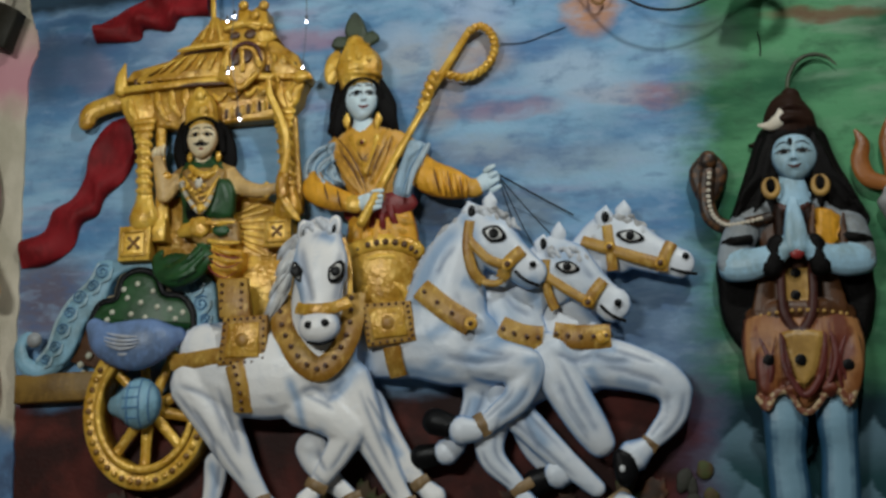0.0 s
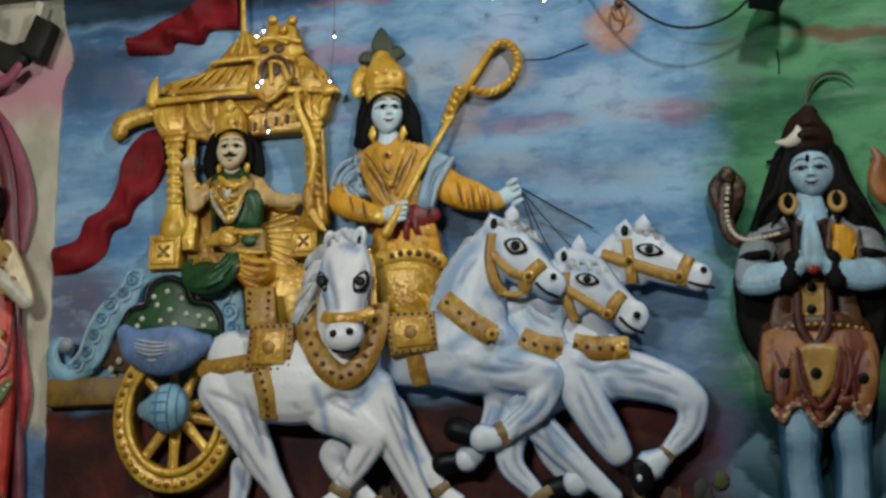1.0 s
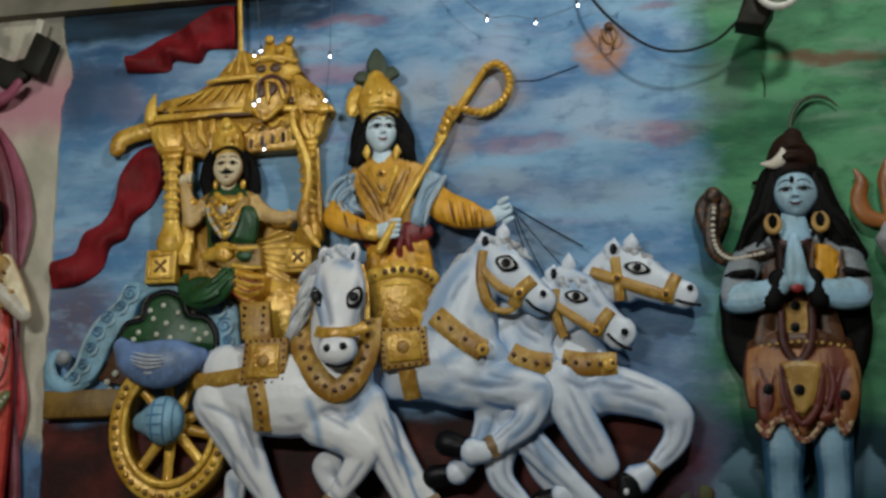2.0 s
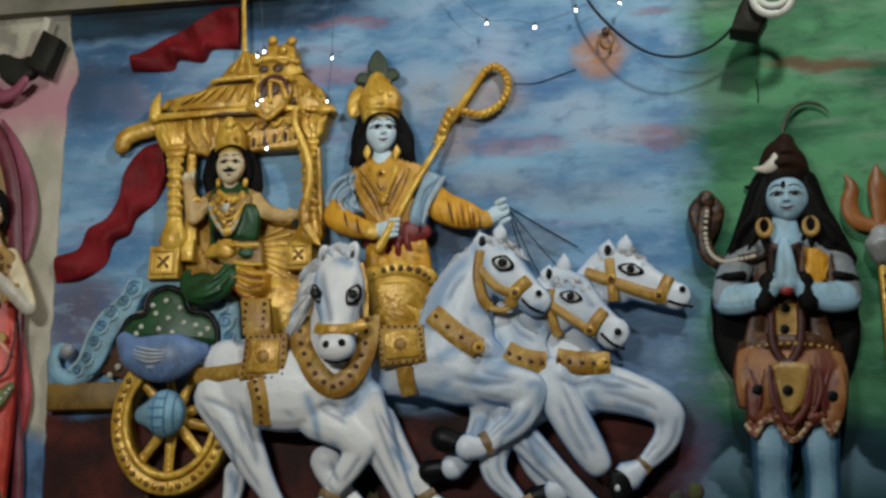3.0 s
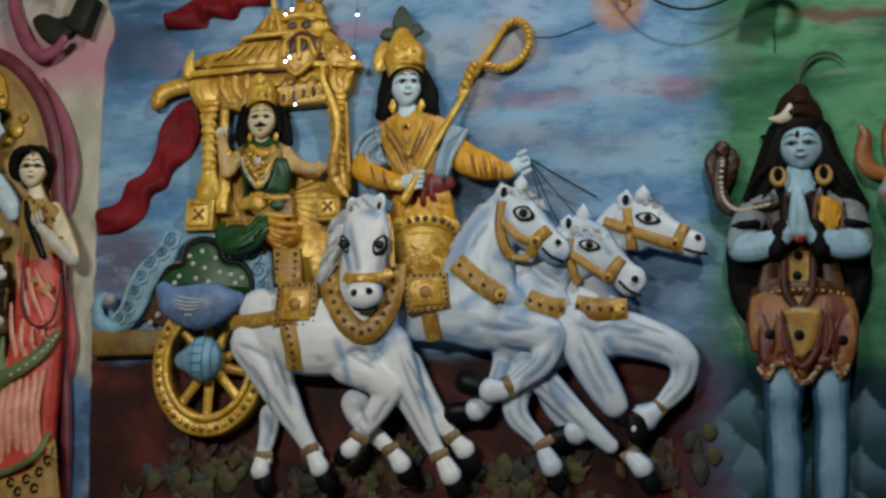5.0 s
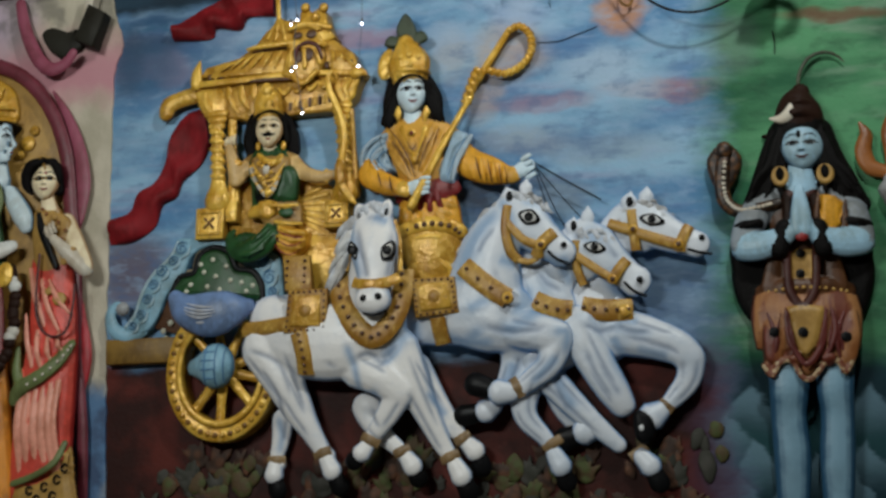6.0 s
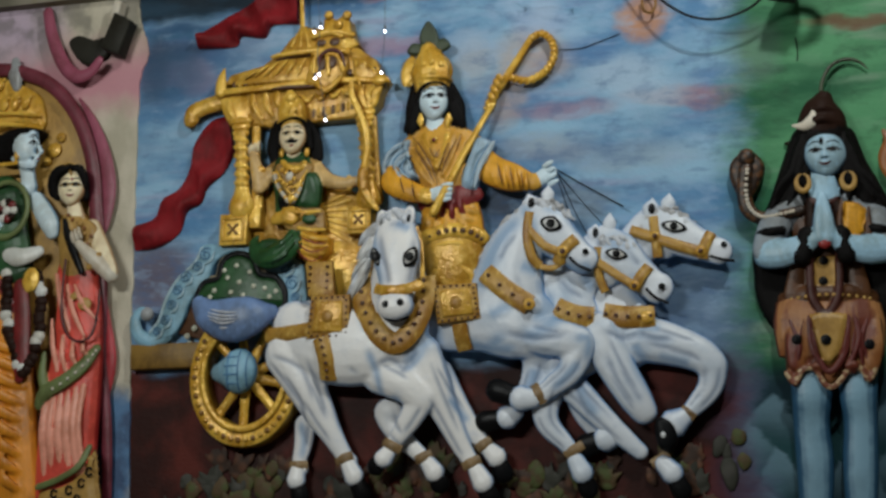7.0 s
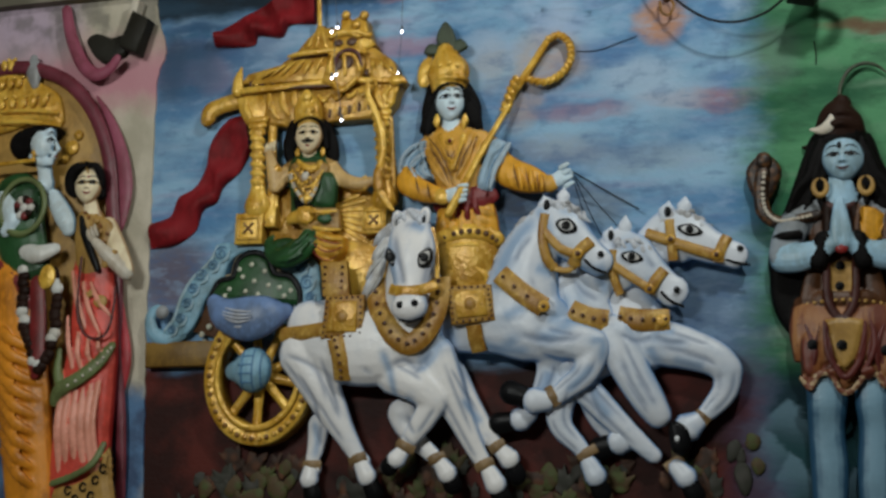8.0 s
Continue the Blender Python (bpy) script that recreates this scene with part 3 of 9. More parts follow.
def plaster(name, colour):
    k = Net(name)
    c = k.mix(k.step(k.noise(2, detail=6), 0.35, 0.7), tuple(v * 0.75 for v in colour), colour)
    k.bump(k.noise(40, detail=5), 0.3)
    return k.done(c, 0.7)


FLOOR_Z = -0.45
HALL = plaster("hall_plaster", (0.22, 0.21, 0.19))
TILE = plaster("floor_stone", (0.16, 0.15, 0.13))


def structure(name, lo, hi, mat, label, category):
    bm = bmesh.new()
    box(bm, lo, hi)
    return solid(name, bm, mat, ((lo[0] + hi[0]) / 2, (lo[1] + hi[1]) / 2, lo[2]), label, category, kind="structure", crease=30)


structure("wall_north", (-4.0, 0, FLOOR_Z), (4.2, 0.2, 4.0), mural(), "temple wall painted with blue sky, green hills and dark ground", "wall")


def side_panel():
    """The neighbouring panel's plaster, laid over the wall with an uneven trowelled edge."""
    edge = [(-0.86, FLOOR_Z), (-0.90, 0.70), (-0.926, 1.10), (-0.941, 1.35), (-0.951, 1.52), (-0.961, 1.68), (-0.965, 1.84), (-0.972, 2.03), (-0.979, 2.20), (-0.985, 2.36), (-0.989, 2.48), (-0.978, 2.54), (-0.962, 2.585), (-0.967, 2.635), (-0.988, 2.69), (-1.006, 2.76), (-1.01, 2.83)]
    rng = random.Random(12)
    line = [(p[0] + rng.uniform(-0.003, 0.003), -0.006, p[2]) for p in spline([(x, 0.0, z) for x, z in edge], 5)]
    bm = bmesh.new()
    slab(bm, [(-3.99, -0.006, FLOOR_Z)] + line + [(-3.99, -0.006, 2.83)], -0.05, 0, 0.004)
    return bm


solid("wall_side_panel", side_panel(), side_mural(), (-2.5, 0.0, FLOOR_Z), "cream plaster wall panel washed with rose and blue paint", "wall", kind="structure", crease=30)


def cornice_paint():
    k = Net("cream_cornice")
    c = k.mix(k.step(k.noise(3, detail=6), 0.4, 0.65), (0.13, 0.115, 0.08), (0.24, 0.21, 0.16))
    c = k.mix(k.math("MULTIPLY", k.step(k.noise(5, detail=5, shift=(2, 0, 3)), 0.54, 0.66), 0.7), c, (0.20, 0.15, 0.02))
    k.bump(k.noise(40, detail=5), 0.3)
    return k.done(c, 0.7)


CORNICE = cornice_paint()
structure("trim_cornice", (-4.0, -0.045, (-1.004, 0.000, 2.812)[2]), (4.2, -0.005, 4.0), CORNICE, "cream plaster cornice band above the painted wall", "cornice")
# unseen shell added to close the hall; its grey sets the bounce light
structure("wall_east", (4.2, -6.2, FLOOR_Z), (4.4, 0.2, 4.0), HALL, "plain plastered side wall of the hall", "wall")
structure("wall_west", (-4.2, -6.2, FLOOR_Z), (-4.0, 0.2, 4.0), HALL, "plain plastered side wall of the hall", "wall")
structure("wall_south", (-4.2, -6.4, FLOOR_Z), (4.4, -6.2, 4.0), HALL, "plain plastered back wall of the hall", "wall")
structure("floor", (-4.2, -6.4, FLOOR_Z - 0.2), (4.4, 0.2, FLOOR_Z), TILE, "grey stone floor of the hall", "floor")
structure("ceiling", (-4.2, -6.4, 4.0), (4.4, 0.2, 4.2), HALL, "plain plastered ceiling of the hall", "ceiling")

# ---- the four horses ----
def skin_of(bm):
    return BVHTree.FromBMesh(bm)


def lay(skin, p, proud=0.002):
    """Brings a point straight out of the wall to the skin of a body."""
    hit = skin.ray_cast(Vector((p[0], -1.0, p[2])), Vector((0, 1, 0)))[0]
    return (p[0], min(p[1], hit.y - proud) if hit else p[1], p[2])


BODY = {}


def strap(bm, pts, wide, mat=1, thick=0.3, stud=None, studs=0, lift=0.006):
    """A gold harness band with dark studs along it, lying on the horse's skin."""
    if BODY.get("now"):
        pts = [lay(BODY["now"], q) for q in spline(pts, 2)]
    tube(bm, pts, wide, mat, 10, 3, thick, ends=False)
    if studs:
        path = spline(pts, 12)
        for i in range(studs):
            q = path[int((i + 0.5) * (len(path) - 1) / studs)]
            r = wide if not isinstance(wide, (list, tuple)) else wide[0]
            disc(bm, (q[0], q[1] - r * thick - 0.001, q[2]), r * 0.2, 0.0025, 7, 8)


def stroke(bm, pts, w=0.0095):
    """Airbrushed blue, with fold shading put into the colour, along a muscle or fold, pressed a little into the skin.
    """
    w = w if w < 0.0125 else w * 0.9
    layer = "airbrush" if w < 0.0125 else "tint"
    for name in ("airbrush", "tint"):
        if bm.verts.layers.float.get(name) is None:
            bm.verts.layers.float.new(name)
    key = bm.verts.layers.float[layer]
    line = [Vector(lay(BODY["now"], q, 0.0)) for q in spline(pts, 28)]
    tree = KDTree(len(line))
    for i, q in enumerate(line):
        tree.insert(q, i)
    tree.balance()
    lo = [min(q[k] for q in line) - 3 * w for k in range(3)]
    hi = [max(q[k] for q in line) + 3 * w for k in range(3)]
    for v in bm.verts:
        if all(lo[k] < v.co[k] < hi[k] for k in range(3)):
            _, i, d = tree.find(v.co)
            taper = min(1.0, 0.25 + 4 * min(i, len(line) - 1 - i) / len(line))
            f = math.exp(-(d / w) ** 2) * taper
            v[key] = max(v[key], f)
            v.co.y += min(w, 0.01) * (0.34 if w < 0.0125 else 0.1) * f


def horse_eye(bm, c, w, h, turn, black=2, white=3, iris=0.52):
    """An almond eye: dark rim, white, dark iris."""
    c = Vector(lay(BODY["now"], c, 0.004))
    m = Euler((0, radians(turn), 0)).to_matrix()
    for k, (s, mat) in enumerate(((1.0, black), (0.68, white))):
        out = [c + m @ Vector((w * s * math.cos(a), -0.003 * k, h * s * math.sin(a) * (1 - 0.3 * abs(math.cos(a))))) for a in (2 * math.pi * i / 16 for i in range(16))]
        slab(bm, out, -out[0].y - 0.012, mat, 0.0015)
    disc(bm, shift(c, 0, -0.004), h * iris, 0.003, black, 10)


def nostril(bm, c, r):
    disc(bm, lay(BODY["now"], c, -0.001), r, 0.004, 2)


def ear(bm, base, tip, r, mat=0):
    tube(bm, [base, [(a + b) / 2 for a, b in zip(base, tip)], tip], [r * 0.8, r, r * 0.15], mat, 10, 4, 0.6)


def hoof(bm, a, b, r, mat=2):
    """A hoof: a flared block, flat below."""
    tube(bm, [a, b], [r * 0.85, r * 1.1], mat, 12, 3, 0.8)


LEGS = []


def leg(bm, pts, rad):
    tube(bm, pts, rad, 0, 14, 5, 0.85)
    LEGS.append((pts, rad))


def sinews(bm):
    """Long airbrushed lines down each leg, either side of the bone."""
    for pts, rad in LEGS:
        path = spline([(*p, r) for p, r in zip(pts, rad)], 6)
        n = len(path)
        rng = random.Random(int(pts[0][0] * 1000))
        for off, t0, t1 in ((0.36 + rng.uniform(-0.1, 0.1), rng.uniform(0.05, 0.25), rng.uniform(0.6, 0.8)), (-0.4 + rng.uniform(-0.1, 0.1), rng.uniform(0.3, 0.55), 0.85))[: 1 + (len(pts) > 3)]:
            line = []
            for i in range(int(t0 * n), max(int(t0 * n) + 3, int(t1 * n))):
                q, w = path[min(i, n - 1)], path[min(i + 1, n - 1)] - path[max(min(i, n - 1) - 1, 0)]
                side = Vector((-w[2], 0, w[0])).normalized()
                line.append((q[0] + side.x * off * q[3], q[1] - 0.5 * q[3], q[2] + side.z * off * q[3]))
            stroke(bm, line[::2], rng.uniform(0.005, 0.0075))
    LEGS.clear()


HORSE_MATS = [HORSE, TACK, BLACK, EYEW, MANE, BRASS, PEARL, paint("stud_brown", (0.09, 0.03, 0.01), 0.4, dirt=0.2), paint("anklet_brown", (0.30, 0.19, 0.085), 0.45, dirt=0.4)]


def mane(bm, pts, r, locks, mat=4, lean=(0, 0), seed=3):
    """Fine locks of hair side by side along the crest of the neck, in two uneven layers."""
    rng = random.Random(seed)
    path = spline(pts, 8)
    many = int(locks * 2.2)
    for i in range(many):
        q = path[int(i * (len(path) - 1) / max(1, many - 1))]
        k = rng.uniform(0.8, 1.5)
        d = (lean[0] * k + rng.uniform(-0.012, 0.012), lean[1] * k + rng.uniform(-0.012, 0.012))
        a = (q[0] + rng.uniform(-0.006, 0.006), q[1] - rng.uniform(-0.004, 0.008), q[2] + rng.uniform(-0.006, 0.006))
        bend = rng.uniform(-0.006, 0.006)
        t = r * rng.uniform(0.36, 0.62)
        tube(bm, [a, (a[0] + d[0] * 0.5 + bend, a[1] - 0.007, a[2] + d[1] * 0.5 + bend), (a[0] + d[0], a[1] + 0.002, a[2] + d[1])], [t * 0.8, t, t * 0.25], mat, 6, 3, 0.9)


def horse_facing():
    """The horse that turns its head out of the wall."""
    b = bmesh.new()
    tube(b, [(-0.371, -0.052, 1.627), (-0.285, -0.065, 1.573), (-0.163, -0.078, 1.547), (-0.040, -0.084, 1.557)], [0.0783, 0.1175, 0.1246, 0.1104], 0, 18, 5, 0.75)
    tube(b, [(-0.273, -0.039, 1.663), (-0.407, -0.033, 1.659)], [0.0463, 0.0356], 0, 12, 4, 0.8)
    tube(b, [(-0.026, -0.084, 1.565), (-0.021, -0.084, 1.717), (-0.028, -0.084, 1.863)], [0.1032, 0.0926, 0.0676], 0, 18, 5, 0.8)
    tube(b, [(-0.022, -0.111, 1.914), (-0.014, -0.130, 1.826), (-0.007, -0.146, 1.742), (-0.005, -0.153, 1.687), (-0.005, -0.156, 1.650)], [0.0605, 0.0783, 0.0587, 0.0516, 0.0498], 0, 18, 5, 0.75)
    ball(b, (-0.006, -0.159, 1.651), (0.0587, 0.0498, 0.0481))
    leg(b, [(-0.381, -0.058, 1.536), (-0.317, -0.065, 1.434), (-0.268, -0.058, 1.343), (-0.230, -0.055, 1.282), (-0.185, -0.052, 1.213)], [0.0819, 0.0659, 0.0498, 0.0356, 0.0267])
    leg(b, [(-0.329, -0.026, 1.320), (-0.332, -0.026, 1.261), (-0.345, -0.029, 1.202)], [0.0356, 0.0320, 0.0231])
    leg(b, [(-0.073, -0.084, 1.466), (0.004, -0.098, 1.432), (0.064, -0.098, 1.383)], [0.0676, 0.0587, 0.0463])
    leg(b, [(0.061, -0.098, 1.380), (0.021, -0.091, 1.319), (-0.029, -0.084, 1.251)], [0.0427, 0.0374, 0.0249])
    leg(b, [(-0.056, -0.046, 1.351), (-0.040, -0.046, 1.313), (-0.003, -0.049, 1.265), (0.048, -0.052, 1.222)], [0.0481, 0.0427, 0.0320, 0.0249])
    leg(b, [(0.046, -0.078, 1.516), (0.091, -0.078, 1.418), (0.133, -0.071, 1.330), (0.177, -0.065, 1.243), (0.202, -0.065, 1.204)], [0.0712, 0.0570, 0.0409, 0.0303, 0.0249])
    leg(b, [(0.094, -0.046, 1.463), (0.171, -0.046, 1.344), (0.232, -0.046, 1.258)], [0.0498, 0.0338, 0.0231])
    for q, r in (((-0.171, -0.052, 1.205), 14), ((-0.336, -0.029, 1.183), 13), ((0.210, -0.065, 1.193), 14), ((0.242, -0.046, 1.245), 13), ((-0.035, -0.084, 1.238), 14), ((0.058, -0.052, 1.209), 13)):
        ball(b, q, (0.0249, 0.0231, 0.0249))
    b = fused(b)
    BODY["now"] = skin_of(b)
    sinews(b)
    for pts, w in (([(0.0775, -0.1000, 1.6270), (0.0816, -0.1000, 1.5591), (0.0092, -0.1000, 1.4772)], 0.028), ([(-0.3255, -0.1000, 1.3329), (-0.3402, -0.1000, 1.2325)], 0.025), ([(-0.0895, -0.1000, 1.8779), (-0.0662, -0.1000, 1.7886), (-0.0505, -0.1000, 1.7008)], 0.022), ([(-0.0142, -0.1000, 1.9091), (0.0309, -0.1000, 1.8889)], 0.02), ([(-0.1360, -0.1000, 1.6696), (-0.0983, -0.1000, 1.5821)], 0.016), ([(-0.0579, -0.1000, 1.2956), (-0.0071, -0.1000, 1.3941)], 0.018)):
        stroke(b, pts, w)
    BODY["first"] = BODY["now"]
    # fetlocks, white hair over the hooves and dark hooves
    for top, low, toe, r in (((-0.178, -0.055, 1.200), (-0.156, -0.058, 1.159), (-0.131, -0.052, 1.112), 19), ((-0.346, -0.033, 1.182), (-0.349, -0.036, 1.149), (-0.336, -0.033, 1.101), 19),
                             ((0.220, -0.068, 1.177), (0.241, -0.071, 1.141), (0.261, -0.065, 1.097), 20), ((0.253, -0.049, 1.237), (0.277, -0.052, 1.214), (0.297, -0.046, 1.167), 19),
                             ((-0.040, -0.088, 1.230), (-0.055, -0.091, 1.210), (-0.083, -0.084, 1.186), 18), ((0.070, -0.055, 1.200), (0.092, -0.058, 1.171), (0.108, -0.052, 1.137), 19)):
        tube(b, [top, low], [r * 0.0018 * 0.72, r * 0.0018 * 0.92], 0, 12, 4, 0.9)
        hoof(b, low, toe, r * 0.0018 * 0.8)
    for q0, q1 in (((-0.215, -0.055, 1.204), (-0.160, -0.055, 1.221)), ((-0.371, -0.033, 1.192), (-0.314, -0.033, 1.193)), ((0.180, -0.068, 1.187), (0.232, -0.068, 1.209)),
                   ((0.218, -0.052, 1.238), (0.260, -0.052, 1.264)), ((-0.055, -0.088, 1.260), (-0.003, -0.088, 1.235)), ((0.036, -0.055, 1.206), (0.082, -0.055, 1.226))):
        strap(b, [q0, q1], 0.0142, 8, 0.4)
    # ears, forelock, mane
    for q, tilt in (((-0.061, -0.123, 1.918), -6), ((0.021, -0.123, 1.926), 10)):
        ball(b, q, (0.0214, 0.0160, 0.0392), 0, tilt), ball(b, shift(q, 0, -0.0071), (0.0125, 0.0071, 0.0267), 4, tilt)
        ball(b, shift(q, 0.002, -0.0098, -0.0036), (0.0062, 0.0053, 0.0142), 2, tilt)
    mane(b, [(-0.053, -0.123, 1.939), (-0.018, -0.130, 1.954), (0.012, -0.130, 1.935)], 0.0142, 9, 4, (0.004, -0.026))
    mane(b, [(-0.070, -0.111, 1.925), (-0.096, -0.111, 1.867), (-0.112, -0.104, 1.800), (-0.129, -0.098, 1.750)], 0.0231, 20, 4, (-0.035, -0.055), 5)
    mane(b, [(-0.085, -0.123, 1.878), (-0.101, -0.117, 1.814), (-0.115, -0.111, 1.761)], 0.0160, 14, 3, (-0.03, -0.05), 8)
    # face
    horse_eye(b, (0.040, -0.170, 1.796), 0.0338, 0.0231, -62, iris=0.6), horse_eye(b, (-0.069, -0.163, 1.803), 0.0303, 0.0150, 72, iris=1.1)
    nostril(b, (-0.027, -0.187, 1.653), 0.0107), nostril(b, (0.017, -0.187, 1.657), 0.0107)
    tube(b, [(-0.033, -0.172, 1.611), (0.003, -0.175, 1.604), (0.038, -0.172, 1.615)], 0.0036, 2, 6, 4)
    for pts in ([(-0.067, -0.123, 1.485), (-0.025, -0.123, 1.497), (0.017, -0.123, 1.461)], [(0.056, -0.117, 1.527), (0.024, -0.117, 1.486), (0.000, -0.117, 1.459)], [(-0.043, -0.156, 1.787), (-0.030, -0.169, 1.742), (-0.022, -0.169, 1.717)], [(-0.159, -0.130, 1.476), (-0.130, -0.130, 1.452), (-0.106, -0.130, 1.444)]):
        stroke(b, pts)
    for pts in ([(-0.061, -0.143, 1.872), (-0.043, -0.156, 1.787), (-0.030, -0.163, 1.719)], [(0.046, -0.130, 1.859), (0.045, -0.150, 1.770), (0.036, -0.156, 1.709)], [(-0.036, -0.150, 1.904), (-0.011, -0.150, 1.910), (0.016, -0.150, 1.903)], [(-0.050, -0.169, 1.610), (0.001, -0.169, 1.592), (0.051, -0.169, 1.609)]):
        stroke(b, pts, 0.013)
    for pts in ([(0.070, -0.111, 1.578), (0.062, -0.111, 1.512), (0.009, -0.117, 1.462)], [(-0.097, -0.117, 1.528), (-0.073, -0.117, 1.462), (-0.058, -0.078, 1.384)], [(-0.339, -0.046, 1.326), (-0.325, -0.046, 1.268), (-0.332, -0.046, 1.210)], [(0.141, -0.065, 1.387), (0.193, -0.065, 1.315)]):
        stroke(b, pts, 0.014)
    for pts in ([(-0.416, -0.078, 1.522), (-0.320, -0.078, 1.477), (-0.279, -0.078, 1.383)], [(-0.424, -0.078, 1.501), (-0.353, -0.078, 1.417), (-0.299, -0.065, 1.350)], [(-0.379, -0.078, 1.463), (-0.327, -0.078, 1.390), (-0.310, -0.065, 1.299)], [(-0.297, -0.078, 1.503), (-0.266, -0.078, 1.417), (-0.242, -0.065, 1.333)]):
        stroke(b, pts, 0.0085)
    # tack
    strap(b, [(-0.071, -0.153, 1.708), (-0.033, -0.172, 1.697), (0.006, -0.177, 1.695), (0.047, -0.170, 1.703), (0.072, -0.153, 1.719)], 0.0160, 5, 0.28)
    strap(b, [(0.046, -0.123, 1.898), (0.065, -0.130, 1.825), (0.072, -0.143, 1.738)], 0.0071, 5, 0.6)
    strap(b, [(-0.133, -0.098, 1.750), (-0.120, -0.114, 1.670), (-0.077, -0.127, 1.592), (-0.015, -0.136, 1.544), (0.041, -0.130, 1.588), (0.069, -0.120, 1.667), (0.068, -0.104, 1.746)], 0.0338, 1, 0.35, 2, 15)
    strap(b, [(-0.452, -0.071, 1.590), (-0.366, -0.091, 1.590), (-0.272, -0.104, 1.597)], 0.0231, 1, 0.4)
    return b


def saddle(b, tl, tr, br, bl, back, rim=0.006):
    """A fringed gold saddle cloth with a raised, studded border."""
    slab(b, [tl, tr, br, bl], back, 1, 0.007)
    c = [sum(v) / 4 for v in zip(tl, tr, br, bl)]
    corners = (tl, tr, br, bl)
    for i in range(4):
        a, d = corners[i], corners[(i + 1) % 4]
        for k in range(6):
            q = [p + (s - p) * (k + 0.5) / 6 for p, s in zip(a, d)]
            q = [v + (w - v) * 0.13 for v, w in zip(q, c)]
            disc(b, (q[0], q[1] - 0.001, q[2]), 0.0042, 0.0025, 7, 8)
    inner = [[v + (w - v) * 0.3 for v, w in zip(p, c)] for p in corners]
    slab(b, [shift(p, 0, -0.006) for p in inner], back, 5, 0.005)
    ball(b, shift(c, 0, -0.004), (0.02, 0.01, 0.02), 1)


